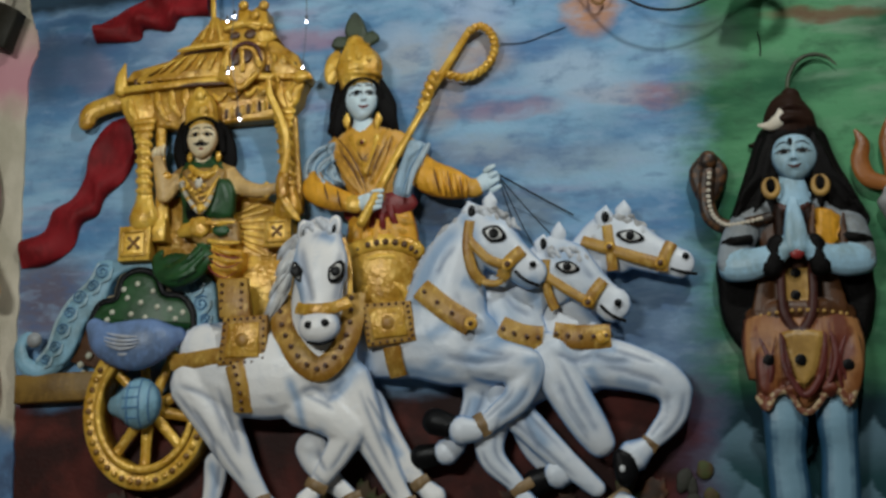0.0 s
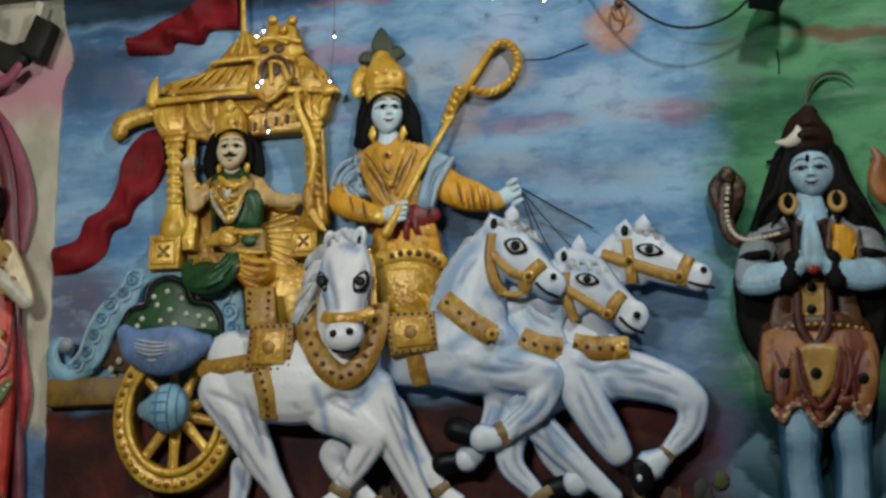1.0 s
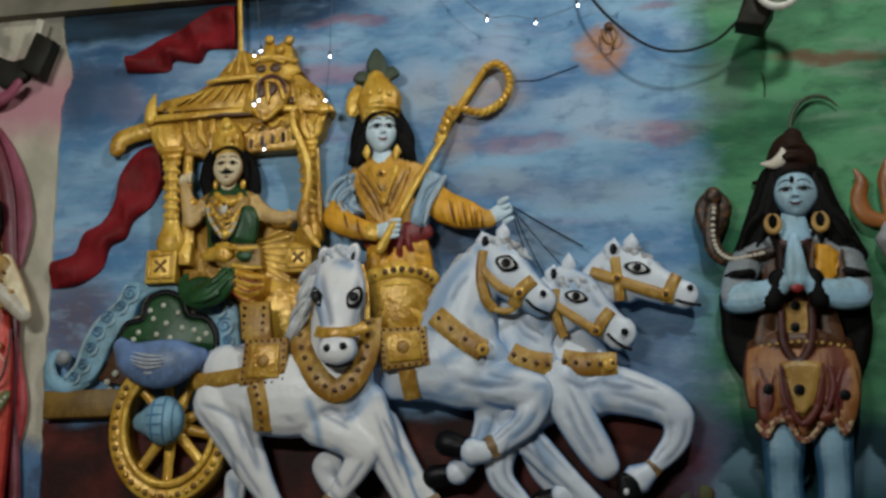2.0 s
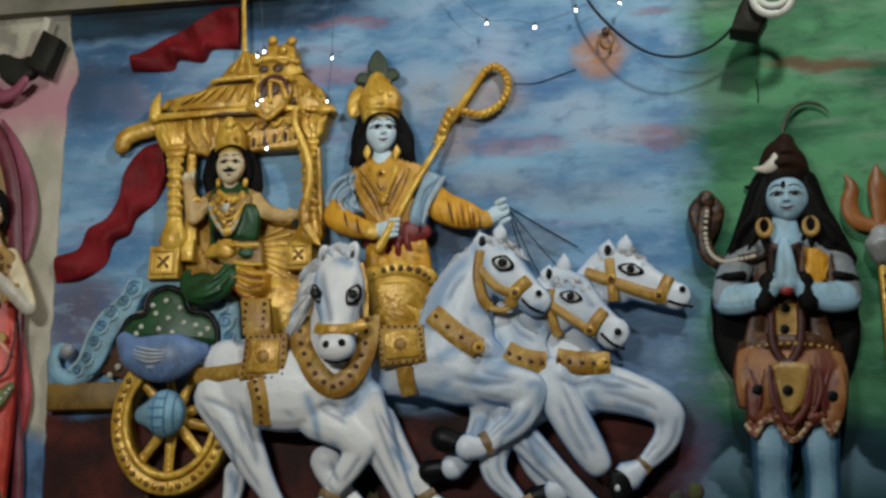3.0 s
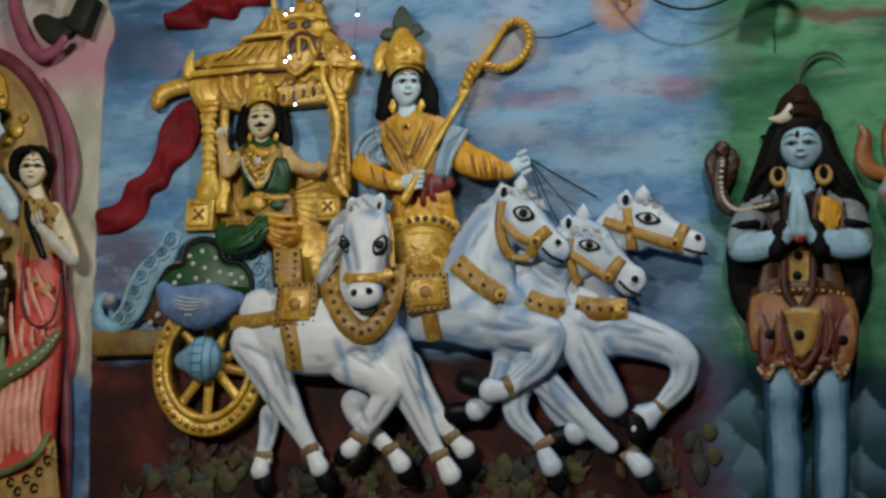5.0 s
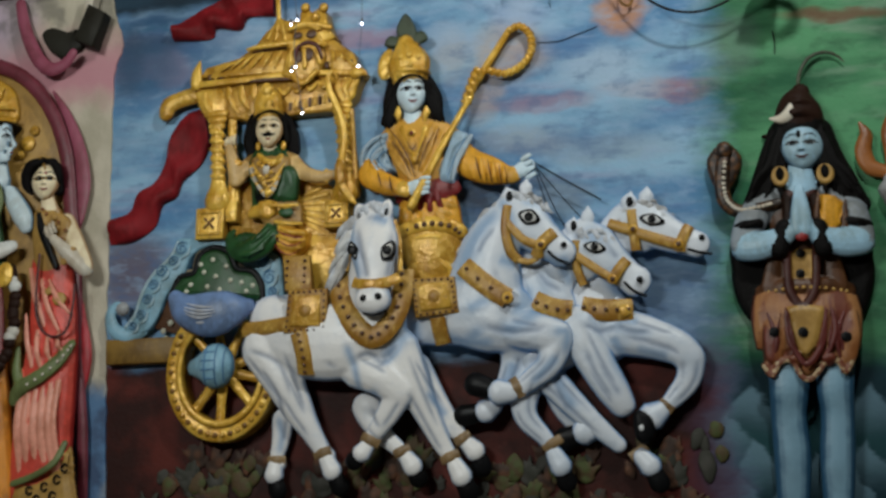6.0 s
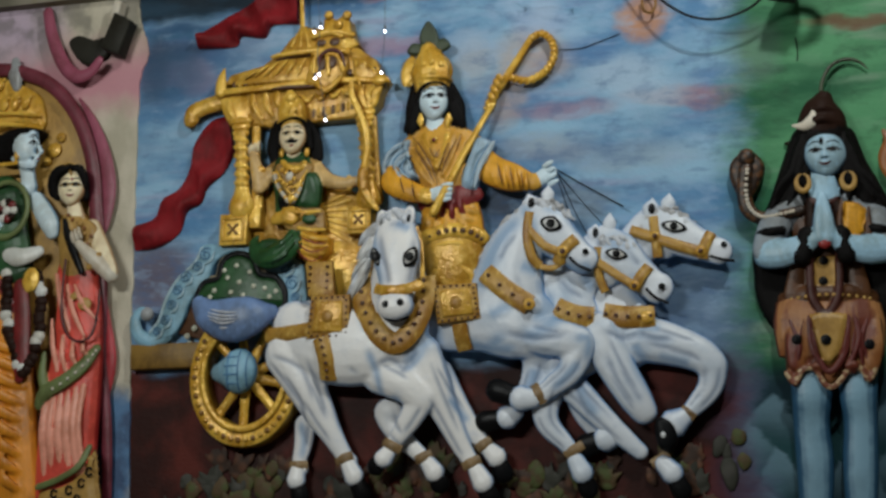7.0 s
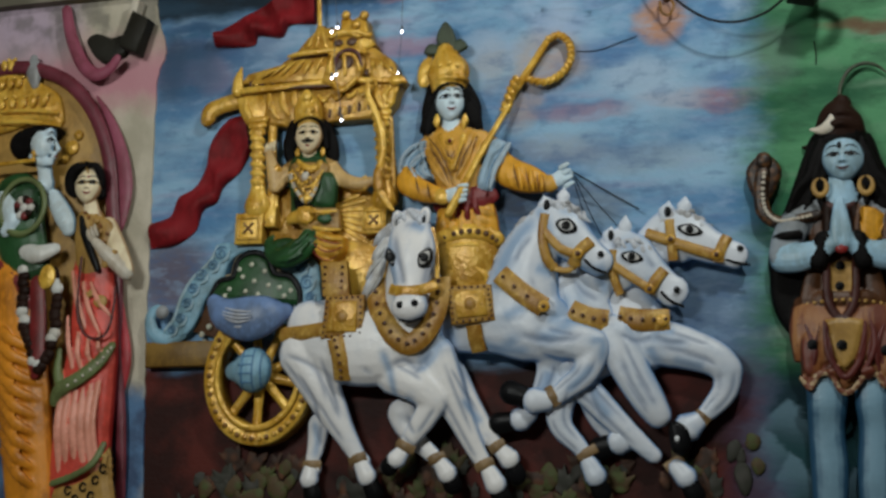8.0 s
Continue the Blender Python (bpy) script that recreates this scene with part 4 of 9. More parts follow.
def horse_rearing():
    """The horse whose arched neck stands behind the first one's shoulder."""
    b = bmesh.new()
    tube(b, [(0.075, -0.033, 1.603), (0.154, -0.046, 1.611), (0.258, -0.058, 1.626), (0.360, -0.065, 1.600), (0.433, -0.058, 1.559)], [0.0712, 0.0890, 0.1139, 0.1139, 0.0819], 0, 18, 5, 0.7)
    tube(b, [(0.305, -0.058, 1.626), (0.320, -0.065, 1.750), (0.349, -0.071, 1.840), (0.396, -0.078, 1.900)], [0.1317, 0.1068, 0.0854, 0.0676], 0, 18, 5, 0.7)
    tube(b, [(0.390, -0.084, 1.919), (0.434, -0.088, 1.887), (0.478, -0.091, 1.838), (0.528, -0.091, 1.794), (0.547, -0.091, 1.780)], [0.0570, 0.0748, 0.0623, 0.0481, 0.0463], 0, 16, 5, 0.7)
    ball(b, (0.384, -0.078, 1.821), (0.0463, 0.0356, 0.0605), 0, 20)
    leg(b, [(0.379, -0.078, 1.578), (0.446, -0.084, 1.556), (0.530, -0.084, 1.538)], [0.0641, 0.0605, 0.0498])
    leg(b, [(0.533, -0.084, 1.534), (0.502, -0.084, 1.459), (0.444, -0.078, 1.412), (0.399, -0.078, 1.381)], [0.0463, 0.0409, 0.0320, 0.0249])
    leg(b, [(0.399, -0.046, 1.504), (0.392, -0.046, 1.456), (0.361, -0.049, 1.390), (0.330, -0.052, 1.350)], [0.0498, 0.0427, 0.0303, 0.0231])
    leg(b, [(0.443, -0.039, 1.440), (0.420, -0.046, 1.359), (0.430, -0.046, 1.304), (0.479, -0.046, 1.252), (0.502, -0.046, 1.218)], [0.0534, 0.0427, 0.0356, 0.0267, 0.0231])
    b = fused(b)
    BODY["now"] = skin_of(b)
    sinews(b)
    for pts, w in (([(0.4261, -0.1200, 1.9443), (0.4845, -0.1200, 1.9185), (0.5253, -0.1200, 1.8736)], 0.016), ([(0.5228, -0.1200, 1.7393), (0.5719, -0.1200, 1.7404)], 0.014), ([(0.3985, -0.1200, 1.7452), (0.4400, -0.1200, 1.7265)], 0.02)):
        stroke(b, pts, w)
    for pts, w in (([(0.3367, -0.1000, 1.8890), (0.2677, -0.1000, 1.8067), (0.2330, -0.1000, 1.6888)], 0.03), ([(0.4529, -0.1000, 1.7130), (0.4932, -0.1000, 1.6446)], 0.035), ([(0.3175, -0.1000, 1.5681), (0.4174, -0.1000, 1.5482), (0.5000, -0.1000, 1.5619)], 0.012), ([(0.5160, -0.1000, 1.5450), (0.5567, -0.1000, 1.5437), (0.5472, -0.1000, 1.4791)], 0.016), ([(0.3417, -0.1000, 1.4520), (0.4166, -0.1000, 1.4827), (0.4819, -0.1000, 1.4647)], 0.02), ([(0.3574, -0.1000, 1.3542), (0.3894, -0.1000, 1.2736)], 0.016), ([(0.0775, -0.1000, 1.6270), (0.0956, -0.1000, 1.5419)], 0.03)):
        stroke(b, pts, w)
    for pts, w in (([(0.3626, -0.1000, 1.9135), (0.2884, -0.1000, 1.8400), (0.2537, -0.1000, 1.7389)], 0.03), ([(0.4284, -0.1000, 1.7477), (0.4556, -0.1000, 1.6711), (0.4013, -0.1000, 1.5901)], 0.032), ([(0.4766, -0.1000, 1.6370), (0.4344, -0.1000, 1.5806), (0.3592, -0.1000, 1.5501)], 0.03), ([(0.1129, -0.1000, 1.5413), (0.2328, -0.1000, 1.5209), (0.3175, -0.1000, 1.5681)], 0.025), ([(0.3630, -0.1000, 1.9568), (0.3963, -0.1000, 1.8856), (0.4040, -0.1000, 1.8168)], 0.02), ([(0.4623, -0.1000, 1.7799), (0.5282, -0.1000, 1.7514), (0.5695, -0.1000, 1.7578)], 0.02), ([(0.5063, -0.1000, 1.9135), (0.5387, -0.1000, 1.8605)], 0.018), ([(0.3169, -0.1000, 1.4854), (0.2668, -0.1000, 1.5531)], 0.02), ([(0.3835, -0.1000, 1.4836), (0.3496, -0.1000, 1.4029), (0.3978, -0.1000, 1.2894)], 0.022), ([(0.5310, -0.1000, 1.4795), (0.4483, -0.1000, 1.4008)], 0.016), ([(0.2670, -0.1000, 1.6200), (0.3349, -0.1000, 1.6509)], 0.02), ([(0.3612, -0.1000, 1.7679), (0.4116, -0.1000, 1.7485)], 0.02)):
        stroke(b, pts, w)
    for top, low, toe, r in (((0.387, -0.081, 1.379), (0.355, -0.084, 1.380), (0.281, -0.078, 1.406), 24), ((0.334, -0.055, 1.345), (0.309, -0.058, 1.328), (0.240, -0.052, 1.317), 22),
                             ((0.506, -0.049, 1.206), (0.526, -0.052, 1.169), (0.541, -0.046, 1.123), 20)):
        tube(b, [top, low], [r * 0.0018 * 0.72, r * 0.0018 * 0.92], 0, 12, 4, 0.9)
        hoof(b, low, toe, r * 0.0018 * 0.75)
    strap(b, [(0.392, -0.081, 1.419), (0.422, -0.081, 1.366)], 0.0142, 8, 0.4)
    strap(b, [(0.477, -0.049, 1.218), (0.528, -0.049, 1.250)], 0.0142, 8, 0.4)
    ear(b, (0.394, -0.091, 1.945), (0.383, -0.091, 1.986), 0.0267), ear(b, (0.440, -0.091, 1.967), (0.443, -0.091, 2.008), 0.0196)
    ball(b, (0.394, -0.103, 1.955), (0.0107, 0.0089, 0.0178), 2)
    mane(b, [(0.380, -0.078, 1.949), (0.324, -0.071, 1.914), (0.283, -0.065, 1.862), (0.250, -0.058, 1.795), (0.230, -0.052, 1.728)], 0.0231, 18, 4, (-0.028, -0.03), 2)
    mane(b, [(0.414, -0.091, 1.953), (0.441, -0.094, 1.942), (0.468, -0.094, 1.921)], 0.0142, 7, 4, (0.02, -0.03), 4)
    mane(b, [(0.4049, -0.0950, 1.9693), (0.4478, -0.0980, 1.9589), (0.4979, -0.0980, 1.9283)], 0.0142, 9, 4, (0.014, -0.022), 14)
    horse_eye(b, (0.455, -0.120, 1.885), 0.0340, 0.0250, 22, iris=0.55)
    nostril(b, (0.554, -0.116, 1.799), 0.0089)
    tube(b, [(0.508, -0.112, 1.783), (0.531, -0.112, 1.760), (0.566, -0.108, 1.744)], 0.0044, 2, 6, 4)
    for pts in ([(0.350, -0.117, 1.739), (0.367, -0.117, 1.689), (0.400, -0.111, 1.625)], [(0.298, -0.111, 1.791), (0.313, -0.111, 1.824), (0.346, -0.111, 1.865)], [(0.406, -0.111, 1.747), (0.399, -0.111, 1.690), (0.418, -0.104, 1.642)], [(0.337, -0.111, 1.528), (0.386, -0.111, 1.508), (0.450, -0.111, 1.512)]):
        stroke(b, pts)
    for pts in ([(0.295, -0.104, 1.843), (0.254, -0.098, 1.769), (0.239, -0.091, 1.696)], [(0.437, -0.098, 1.725), (0.438, -0.098, 1.659), (0.398, -0.098, 1.594)], [(0.164, -0.078, 1.549), (0.266, -0.084, 1.528), (0.348, -0.084, 1.522)], [(0.395, -0.065, 1.469), (0.372, -0.065, 1.405)], [(0.099, -0.065, 1.601), (0.096, -0.065, 1.535)]):
        stroke(b, pts, 0.022)
    strap(b, [(0.390, -0.107, 1.927), (0.382, -0.111, 1.856), (0.396, -0.107, 1.789), (0.418, -0.098, 1.765)], 0.0142, 1, 0.6)
    strap(b, [(0.385, -0.112, 1.880), (0.434, -0.120, 1.822), (0.488, -0.117, 1.799)], 0.0125, 1, 0.6)
    strap(b, [(0.472, -0.107, 1.768), (0.489, -0.118, 1.805), (0.527, -0.111, 1.839)], 0.0178, 1, 0.5)
    disc(b, (0.488, -0.122, 1.801), 0.0160, 0.006, 5), disc(b, (0.489, -0.126, 1.800), 0.0089, 0.004, 7)
    strap(b, [(0.419, -0.101, 1.764), (0.454, -0.104, 1.756), (0.491, -0.104, 1.778)], 0.0089, 1, 0.6)
    strap(b, [(0.254, -0.091, 1.752), (0.321, -0.117, 1.693), (0.390, -0.120, 1.646)], 0.0303, 1, 0.35, 2, 4)
    disc(b, (0.391, -0.133, 1.647), 0.0178, 0.006, 5), disc(b, (0.391, -0.137, 1.646), 0.0071, 0.004, 7)
    saddle(b, (0.091, -0.111, 1.721), (0.226, -0.111, 1.722), (0.244, -0.111, 1.613), (0.109, -0.111, 1.601), 0.06)
    strap(b, [(0.176, -0.107, 1.601), (0.181, -0.098, 1.563), (0.188, -0.078, 1.526)], 0.0231, 1, 0.4)
    return b


def horse_middle():
    """The horse between the arched neck and the farthest head."""
    b = bmesh.new()
    tube(b, [(0.452, -0.039, 1.753), (0.483, -0.046, 1.668), (0.512, -0.046, 1.577), (0.528, -0.039, 1.505)], [0.0712, 0.0819, 0.0854, 0.0712], 0, 16, 5, 0.65)
    tube(b, [(0.486, -0.039, 1.669), (0.551, -0.046, 1.783), (0.610, -0.052, 1.839)], [0.0748, 0.0676, 0.0534], 0, 14, 5, 0.6)
    tube(b, [(0.601, -0.058, 1.850), (0.634, -0.065, 1.807), (0.680, -0.068, 1.756), (0.734, -0.068, 1.707), (0.756, -0.068, 1.690)], [0.0463, 0.0676, 0.0587, 0.0463, 0.0498], 0, 16, 5, 0.65)
    ball(b, (0.624, -0.055, 1.747), (0.0356, 0.0285, 0.0534), 0, 30)
    leg(b, [(0.520, -0.039, 1.520), (0.4499, -0.0450, 1.4719), (0.5261, -0.0460, 1.3865), (0.6161, -0.0440, 1.2950), (0.6904, -0.0400, 1.2278)], [0.0640, 0.0500, 0.0430, 0.0340, 0.0249])
    leg(b, [(0.485, -0.019, 1.475), (0.527, -0.019, 1.347), (0.569, -0.026, 1.283)], [0.0463, 0.0356, 0.0249])
    b = fused(b)
    BODY["now"] = skin_of(b)
    sinews(b)
    for pts, w in (([(0.6064, -0.1200, 1.8219), (0.6710, -0.1200, 1.8068), (0.7147, -0.1200, 1.7632)], 0.014), ([(0.7615, -0.1200, 1.6386), (0.7967, -0.1200, 1.6534)], 0.013), ([(0.6210, -0.1200, 1.7513), (0.5870, -0.1200, 1.6868)], 0.016)):
        stroke(b, pts, w)
    for pts, w in (([(0.4519, -0.1000, 1.6462), (0.4342, -0.1000, 1.5641)], 0.035), ([(0.5865, -0.1000, 1.7821), (0.5684, -0.1000, 1.7078), (0.5914, -0.1000, 1.6407)], 0.022), ([(0.4664, -0.1000, 1.5139), (0.5462, -0.1000, 1.4307), (0.6393, -0.1000, 1.3176), (0.7153, -0.1000, 1.2386)], 0.018), ([(0.6207, -0.1000, 1.8391), (0.6443, -0.1000, 1.8042)], 0.02)):
        stroke(b, pts, w)
    for pts, w in (([(0.5714, -0.1000, 1.8418), (0.6205, -0.1000, 1.8307), (0.6858, -0.1000, 1.8355)], 0.024), ([(0.5198, -0.1000, 1.7434), (0.4856, -0.1000, 1.6781), (0.4597, -0.1000, 1.6128)], 0.03), ([(0.5770, -0.1000, 1.7241), (0.5914, -0.1000, 1.6407)], 0.022), ([(0.6958, -0.1000, 1.6284), (0.7436, -0.1000, 1.6265), (0.7840, -0.1000, 1.6493)], 0.016), ([(0.4915, -0.1000, 1.5458), (0.5142, -0.1000, 1.4476), (0.6076, -0.1000, 1.3181)], 0.03), ([(0.5452, -0.1000, 1.3827), (0.6537, -0.1000, 1.2704), (0.7148, -0.1000, 1.2231)], 0.02), ([(0.6701, -0.1000, 1.8532), (0.7010, -0.1000, 1.8013)], 0.016), ([(0.4413, -0.1000, 1.4820), (0.4890, -0.1000, 1.3999)], 0.03), ([(0.6829, -0.1000, 1.7357), (0.6976, -0.1000, 1.6856)], 0.014)):
        stroke(b, pts, w)
    for top, low, toe, r in (((0.752, -0.046, 1.196), (0.777, -0.049, 1.169), (0.801, -0.046, 1.121), 20), ((0.620, -0.033, 1.274), (0.593, -0.039, 1.267), (0.532, -0.033, 1.245), 24)):
        tube(b, [top, low], [r * 0.0018 * 0.72, r * 0.0018 * 0.92], 0, 12, 4, 0.9)
        hoof(b, low, toe, r * 0.0018 * 0.75)
    strap(b, [(0.721, -0.046, 1.192), (0.768, -0.046, 1.224)], 0.0142, 8, 0.4)
    ear(b, (0.573, -0.065, 1.849), (0.579, -0.065, 1.889), 0.0231), ear(b, (0.618, -0.065, 1.868), (0.621, -0.065, 1.921), 0.0196)
    ball(b, (0.579, -0.075, 1.863), (0.0089, 0.0071, 0.0160), 2)
    mane(b, [(0.585, -0.058, 1.863), (0.558, -0.055, 1.824), (0.552, -0.052, 1.782)], 0.0160, 8, 4, (-0.012, -0.03), 6)
    mane(b, [(0.5930, -0.0750, 1.8496), (0.6379, -0.0780, 1.8465), (0.6766, -0.0780, 1.8241)], 0.0125, 9, 4, (0.012, -0.02), 15)
    horse_eye(b, (0.641, -0.094, 1.791), 0.0335, 0.0185, 14, iris=0.62)
    nostril(b, (0.767, -0.094, 1.691), 0.0098)
    tube(b, [(0.723, -0.090, 1.686), (0.748, -0.091, 1.660), (0.782, -0.088, 1.644)], 0.0044, 2, 6, 4)
    for pts in ([(0.473, -0.071, 1.729), (0.499, -0.078, 1.695), (0.540, -0.078, 1.670)], [(0.557, -0.071, 1.453), (0.614, -0.078, 1.382), (0.668, -0.071, 1.305)], [(0.532, -0.065, 1.470), (0.574, -0.071, 1.390), (0.637, -0.071, 1.320)],
                [(0.492, -0.071, 1.549), (0.517, -0.071, 1.525), (0.548, -0.065, 1.515)], [(0.663, -0.098, 1.819), (0.686, -0.098, 1.786), (0.704, -0.091, 1.754)]):
        stroke(b, pts)
    for pts in ([(0.441, -0.071, 1.697), (0.450, -0.071, 1.631), (0.434, -0.065, 1.567)], [(0.539, -0.071, 1.745), (0.571, -0.071, 1.687)], [(0.516, -0.065, 1.470), (0.533, -0.065, 1.390), (0.573, -0.065, 1.328)], [(0.555, -0.065, 1.582), (0.572, -0.065, 1.534)]):
        stroke(b, pts, 0.02)
    strap(b, [(0.578, -0.081, 1.778), (0.638, -0.094, 1.732), (0.692, -0.096, 1.695)], 0.0125, 1, 0.6)
    strap(b, [(0.587, -0.078, 1.817), (0.585, -0.078, 1.743), (0.604, -0.071, 1.685)], 0.0125, 1, 0.6)
    strap(b, [(0.688, -0.091, 1.683), (0.705, -0.098, 1.717), (0.732, -0.084, 1.752)], 0.0160, 1, 0.5)
    disc(b, (0.691, -0.102, 1.694), 0.0142, 0.006, 5), disc(b, (0.691, -0.106, 1.693), 0.0080, 0.004, 7)
    strap(b, [(0.459, -0.075, 1.643), (0.513, -0.084, 1.618), (0.570, -0.081, 1.609)], 0.0320, 1, 0.35, 2, 4)
    return b


def horse_leading():
    """The leading horse with its head thrust forward and a foreleg raised."""
    b = bmesh.new()
    tube(b, [(0.615, -0.026, 1.670), (0.648, -0.036, 1.603), (0.672, -0.036, 1.538)], [0.0748, 0.0890, 0.0819], 0, 16, 5, 0.65)
    tube(b, [(0.630, -0.019, 1.655), (0.671, -0.026, 1.785), (0.728, -0.033, 1.883)], [0.0783, 0.0712, 0.0570], 0, 14, 5, 0.6)
    tube(b, [(0.729, -0.039, 1.895), (0.785, -0.049, 1.867), (0.849, -0.052, 1.829), (0.913, -0.052, 1.801), (0.931, -0.052, 1.794)], [0.0498, 0.0659, 0.0552, 0.0427, 0.0427], 0, 16, 5, 0.65)
    ball(b, (0.769, -0.042, 1.821), (0.0534, 0.0285, 0.0427), 0, 15)
    leg(b, [(0.688, -0.039, 1.554), (0.775, -0.046, 1.533), (0.861, -0.049, 1.501), (0.899, -0.049, 1.465)], [0.0748, 0.0641, 0.0534, 0.0463])
    leg(b, [(0.900, -0.049, 1.465), (0.889, -0.046, 1.408), (0.851, -0.042, 1.361), (0.824, -0.042, 1.336)], [0.0427, 0.0374, 0.0303, 0.0231])
    leg(b, [(0.5793, -0.0580, 1.5736), (0.6297, -0.0660, 1.4679), (0.6786, -0.0660, 1.3831), (0.7053, -0.0600, 1.3386)], [0.0640, 0.0560, 0.0490, 0.0400])
    b = fused(b)
    BODY["now"] = skin_of(b)
    sinews(b)
    for pts, w in (([(0.7545, -0.1200, 1.9022), (0.8340, -0.1200, 1.8924)], 0.016), ([(0.9224, -0.1200, 1.7529), (0.9609, -0.1200, 1.7477)], 0.013), ([(0.7985, -0.1200, 1.7919), (0.8607, -0.1200, 1.7690)], 0.014)):
        stroke(b, pts, w)
    for pts, w in (([(0.7412, -0.1000, 1.5538), (0.8353, -0.1000, 1.5506), (0.9106, -0.1000, 1.5005)], 0.016), ([(0.7269, -0.1000, 1.6028), (0.6932, -0.1000, 1.5393)], 0.03), ([(0.5323, -0.1000, 1.5445), (0.5936, -0.1000, 1.3976), (0.6710, -0.1000, 1.3249)], 0.014), ([(0.7386, -0.1000, 1.4738), (0.7510, -0.1000, 1.3785)], 0.016), ([(0.6949, -0.1000, 1.8686), (0.7203, -0.1000, 1.9008), (0.8014, -0.1000, 1.9127)], 0.022)):
        stroke(b, pts, w)
    for pts, w in (([(0.6144, -0.1000, 1.5907), (0.7095, -0.1000, 1.5549), (0.8035, -0.1000, 1.5357)], 0.03), ([(0.5333, -0.1000, 1.5936), (0.5472, -0.1000, 1.4791), (0.6092, -0.1000, 1.3814)], 0.02), ([(0.7249, -0.1000, 1.5382), (0.6991, -0.1000, 1.4749), (0.7359, -0.1000, 1.3945)], 0.026), ([(0.8125, -0.1000, 1.7790), (0.8743, -0.1000, 1.7430), (0.9367, -0.1000, 1.7400)], 0.018), ([(0.7036, -0.1000, 1.8849), (0.7693, -0.1000, 1.9147)], 0.024), ([(0.8966, -0.1000, 1.5327), (0.9315, -0.1000, 1.4527), (0.9135, -0.1000, 1.3907)], 0.018), ([(0.8328, -0.1000, 1.4870), (0.8766, -0.1000, 1.4228)], 0.018), ([(0.7277, -0.1000, 1.6271), (0.7896, -0.1000, 1.5843)], 0.022), ([(0.8324, -0.1000, 1.8857), (0.8869, -0.1000, 1.8576)], 0.014)):
        stroke(b, pts, w)
    tube(b, [(0.814, -0.046, 1.326), (0.787, -0.052, 1.307)], [0.0285, 0.0427], 0, 12, 4, 0.9)
    slab(b, [(0.7347, -0.0800, 1.3144), (0.7631, -0.0800, 1.3218), (0.7903, -0.0800, 1.3011), (0.7934, -0.0800, 1.2574), (0.7691, -0.0800, 1.2298), (0.7402, -0.0800, 1.2456)], 0.02, 2, 0.014, 3)
    ball(b, (0.7569, -0.0820, 1.2733), (0.0070, 0.0040, 0.0090), 3)
    strap(b, [(0.806, -0.049, 1.347), (0.842, -0.049, 1.320)], 0.0142, 8, 0.4)
    ear(b, (0.736, -0.052, 1.911), (0.746, -0.052, 1.961), 0.0249), ear(b, (0.788, -0.052, 1.927), (0.794, -0.052, 1.973), 0.0214)
    ball(b, (0.743, -0.062, 1.929), (0.0107, 0.0071, 0.0160), 2)
    mane(b, [(0.762, -0.046, 1.942), (0.732, -0.042, 1.910), (0.704, -0.039, 1.865), (0.683, -0.033, 1.800)], 0.0178, 10, 4, (-0.018, -0.03), 7)
    mane(b, [(0.765, -0.052, 1.934), (0.804, -0.055, 1.922), (0.842, -0.055, 1.894)], 0.0142, 8, 4, (0.02, -0.018), 9)
    horse_eye(b, (0.806, -0.077, 1.868), 0.0375, 0.0190, 14, iris=0.62)
    nostril(b, (0.944, -0.070, 1.810), 0.0089)
    tube(b, [(0.906, -0.066, 1.779), (0.934, -0.066, 1.769), (0.968, -0.062, 1.763)], 0.0044, 2, 6, 4)
    for pts in ([(0.723, -0.078, 1.532), (0.793, -0.084, 1.512), (0.862, -0.078, 1.485)], [(0.700, -0.078, 1.564), (0.739, -0.078, 1.544), (0.793, -0.084, 1.543)], [(0.646, -0.091, 1.467), (0.678, -0.097, 1.404), (0.701, -0.091, 1.366)],
                [(0.876, -0.071, 1.454), (0.868, -0.071, 1.400), (0.845, -0.065, 1.370)], [(0.603, -0.065, 1.566), (0.652, -0.071, 1.549), (0.699, -0.071, 1.557)], [(0.606, -0.084, 1.499), (0.639, -0.098, 1.419), (0.678, -0.091, 1.358)]):
        stroke(b, pts)
    for pts in ([(0.697, -0.052, 1.763), (0.682, -0.052, 1.697), (0.713, -0.052, 1.648)], [(0.683, -0.071, 1.533), (0.715, -0.071, 1.469)], [(0.746, -0.078, 1.492), (0.838, -0.071, 1.470)], [(0.699, -0.065, 1.582), (0.761, -0.065, 1.573)]):
        stroke(b, pts, 0.02)
    strap(b, [(0.679, -0.058, 1.868), (0.740, -0.068, 1.844), (0.810, -0.077, 1.814), (0.882, -0.075, 1.790)], 0.0160, 1, 0.6)
    strap(b, [(0.747, -0.065, 1.904), (0.753, -0.073, 1.839), (0.756, -0.065, 1.782)], 0.0142, 1, 0.6)
    strap(b, [(0.882, -0.071, 1.772), (0.888, -0.075, 1.803), (0.910, -0.065, 1.847)], 0.0160, 1, 0.5)
    for q in ((0.879, -0.081, 1.791), (0.751, -0.077, 1.842)):
        disc(b, q, 0.0142, 0.006, 5), disc(b, shift(q, 0, -0.006), 0.0080, 0.004, 7)
    strap(b, [(0.597, -0.065, 1.621), (0.668, -0.078, 1.609), (0.743, -0.071, 1.609)], 0.0320, 1, 0.35, 2, 5)
    disc(b, (0.722, -0.081, 1.606), 0.0178, 0.006, 5)
    return b


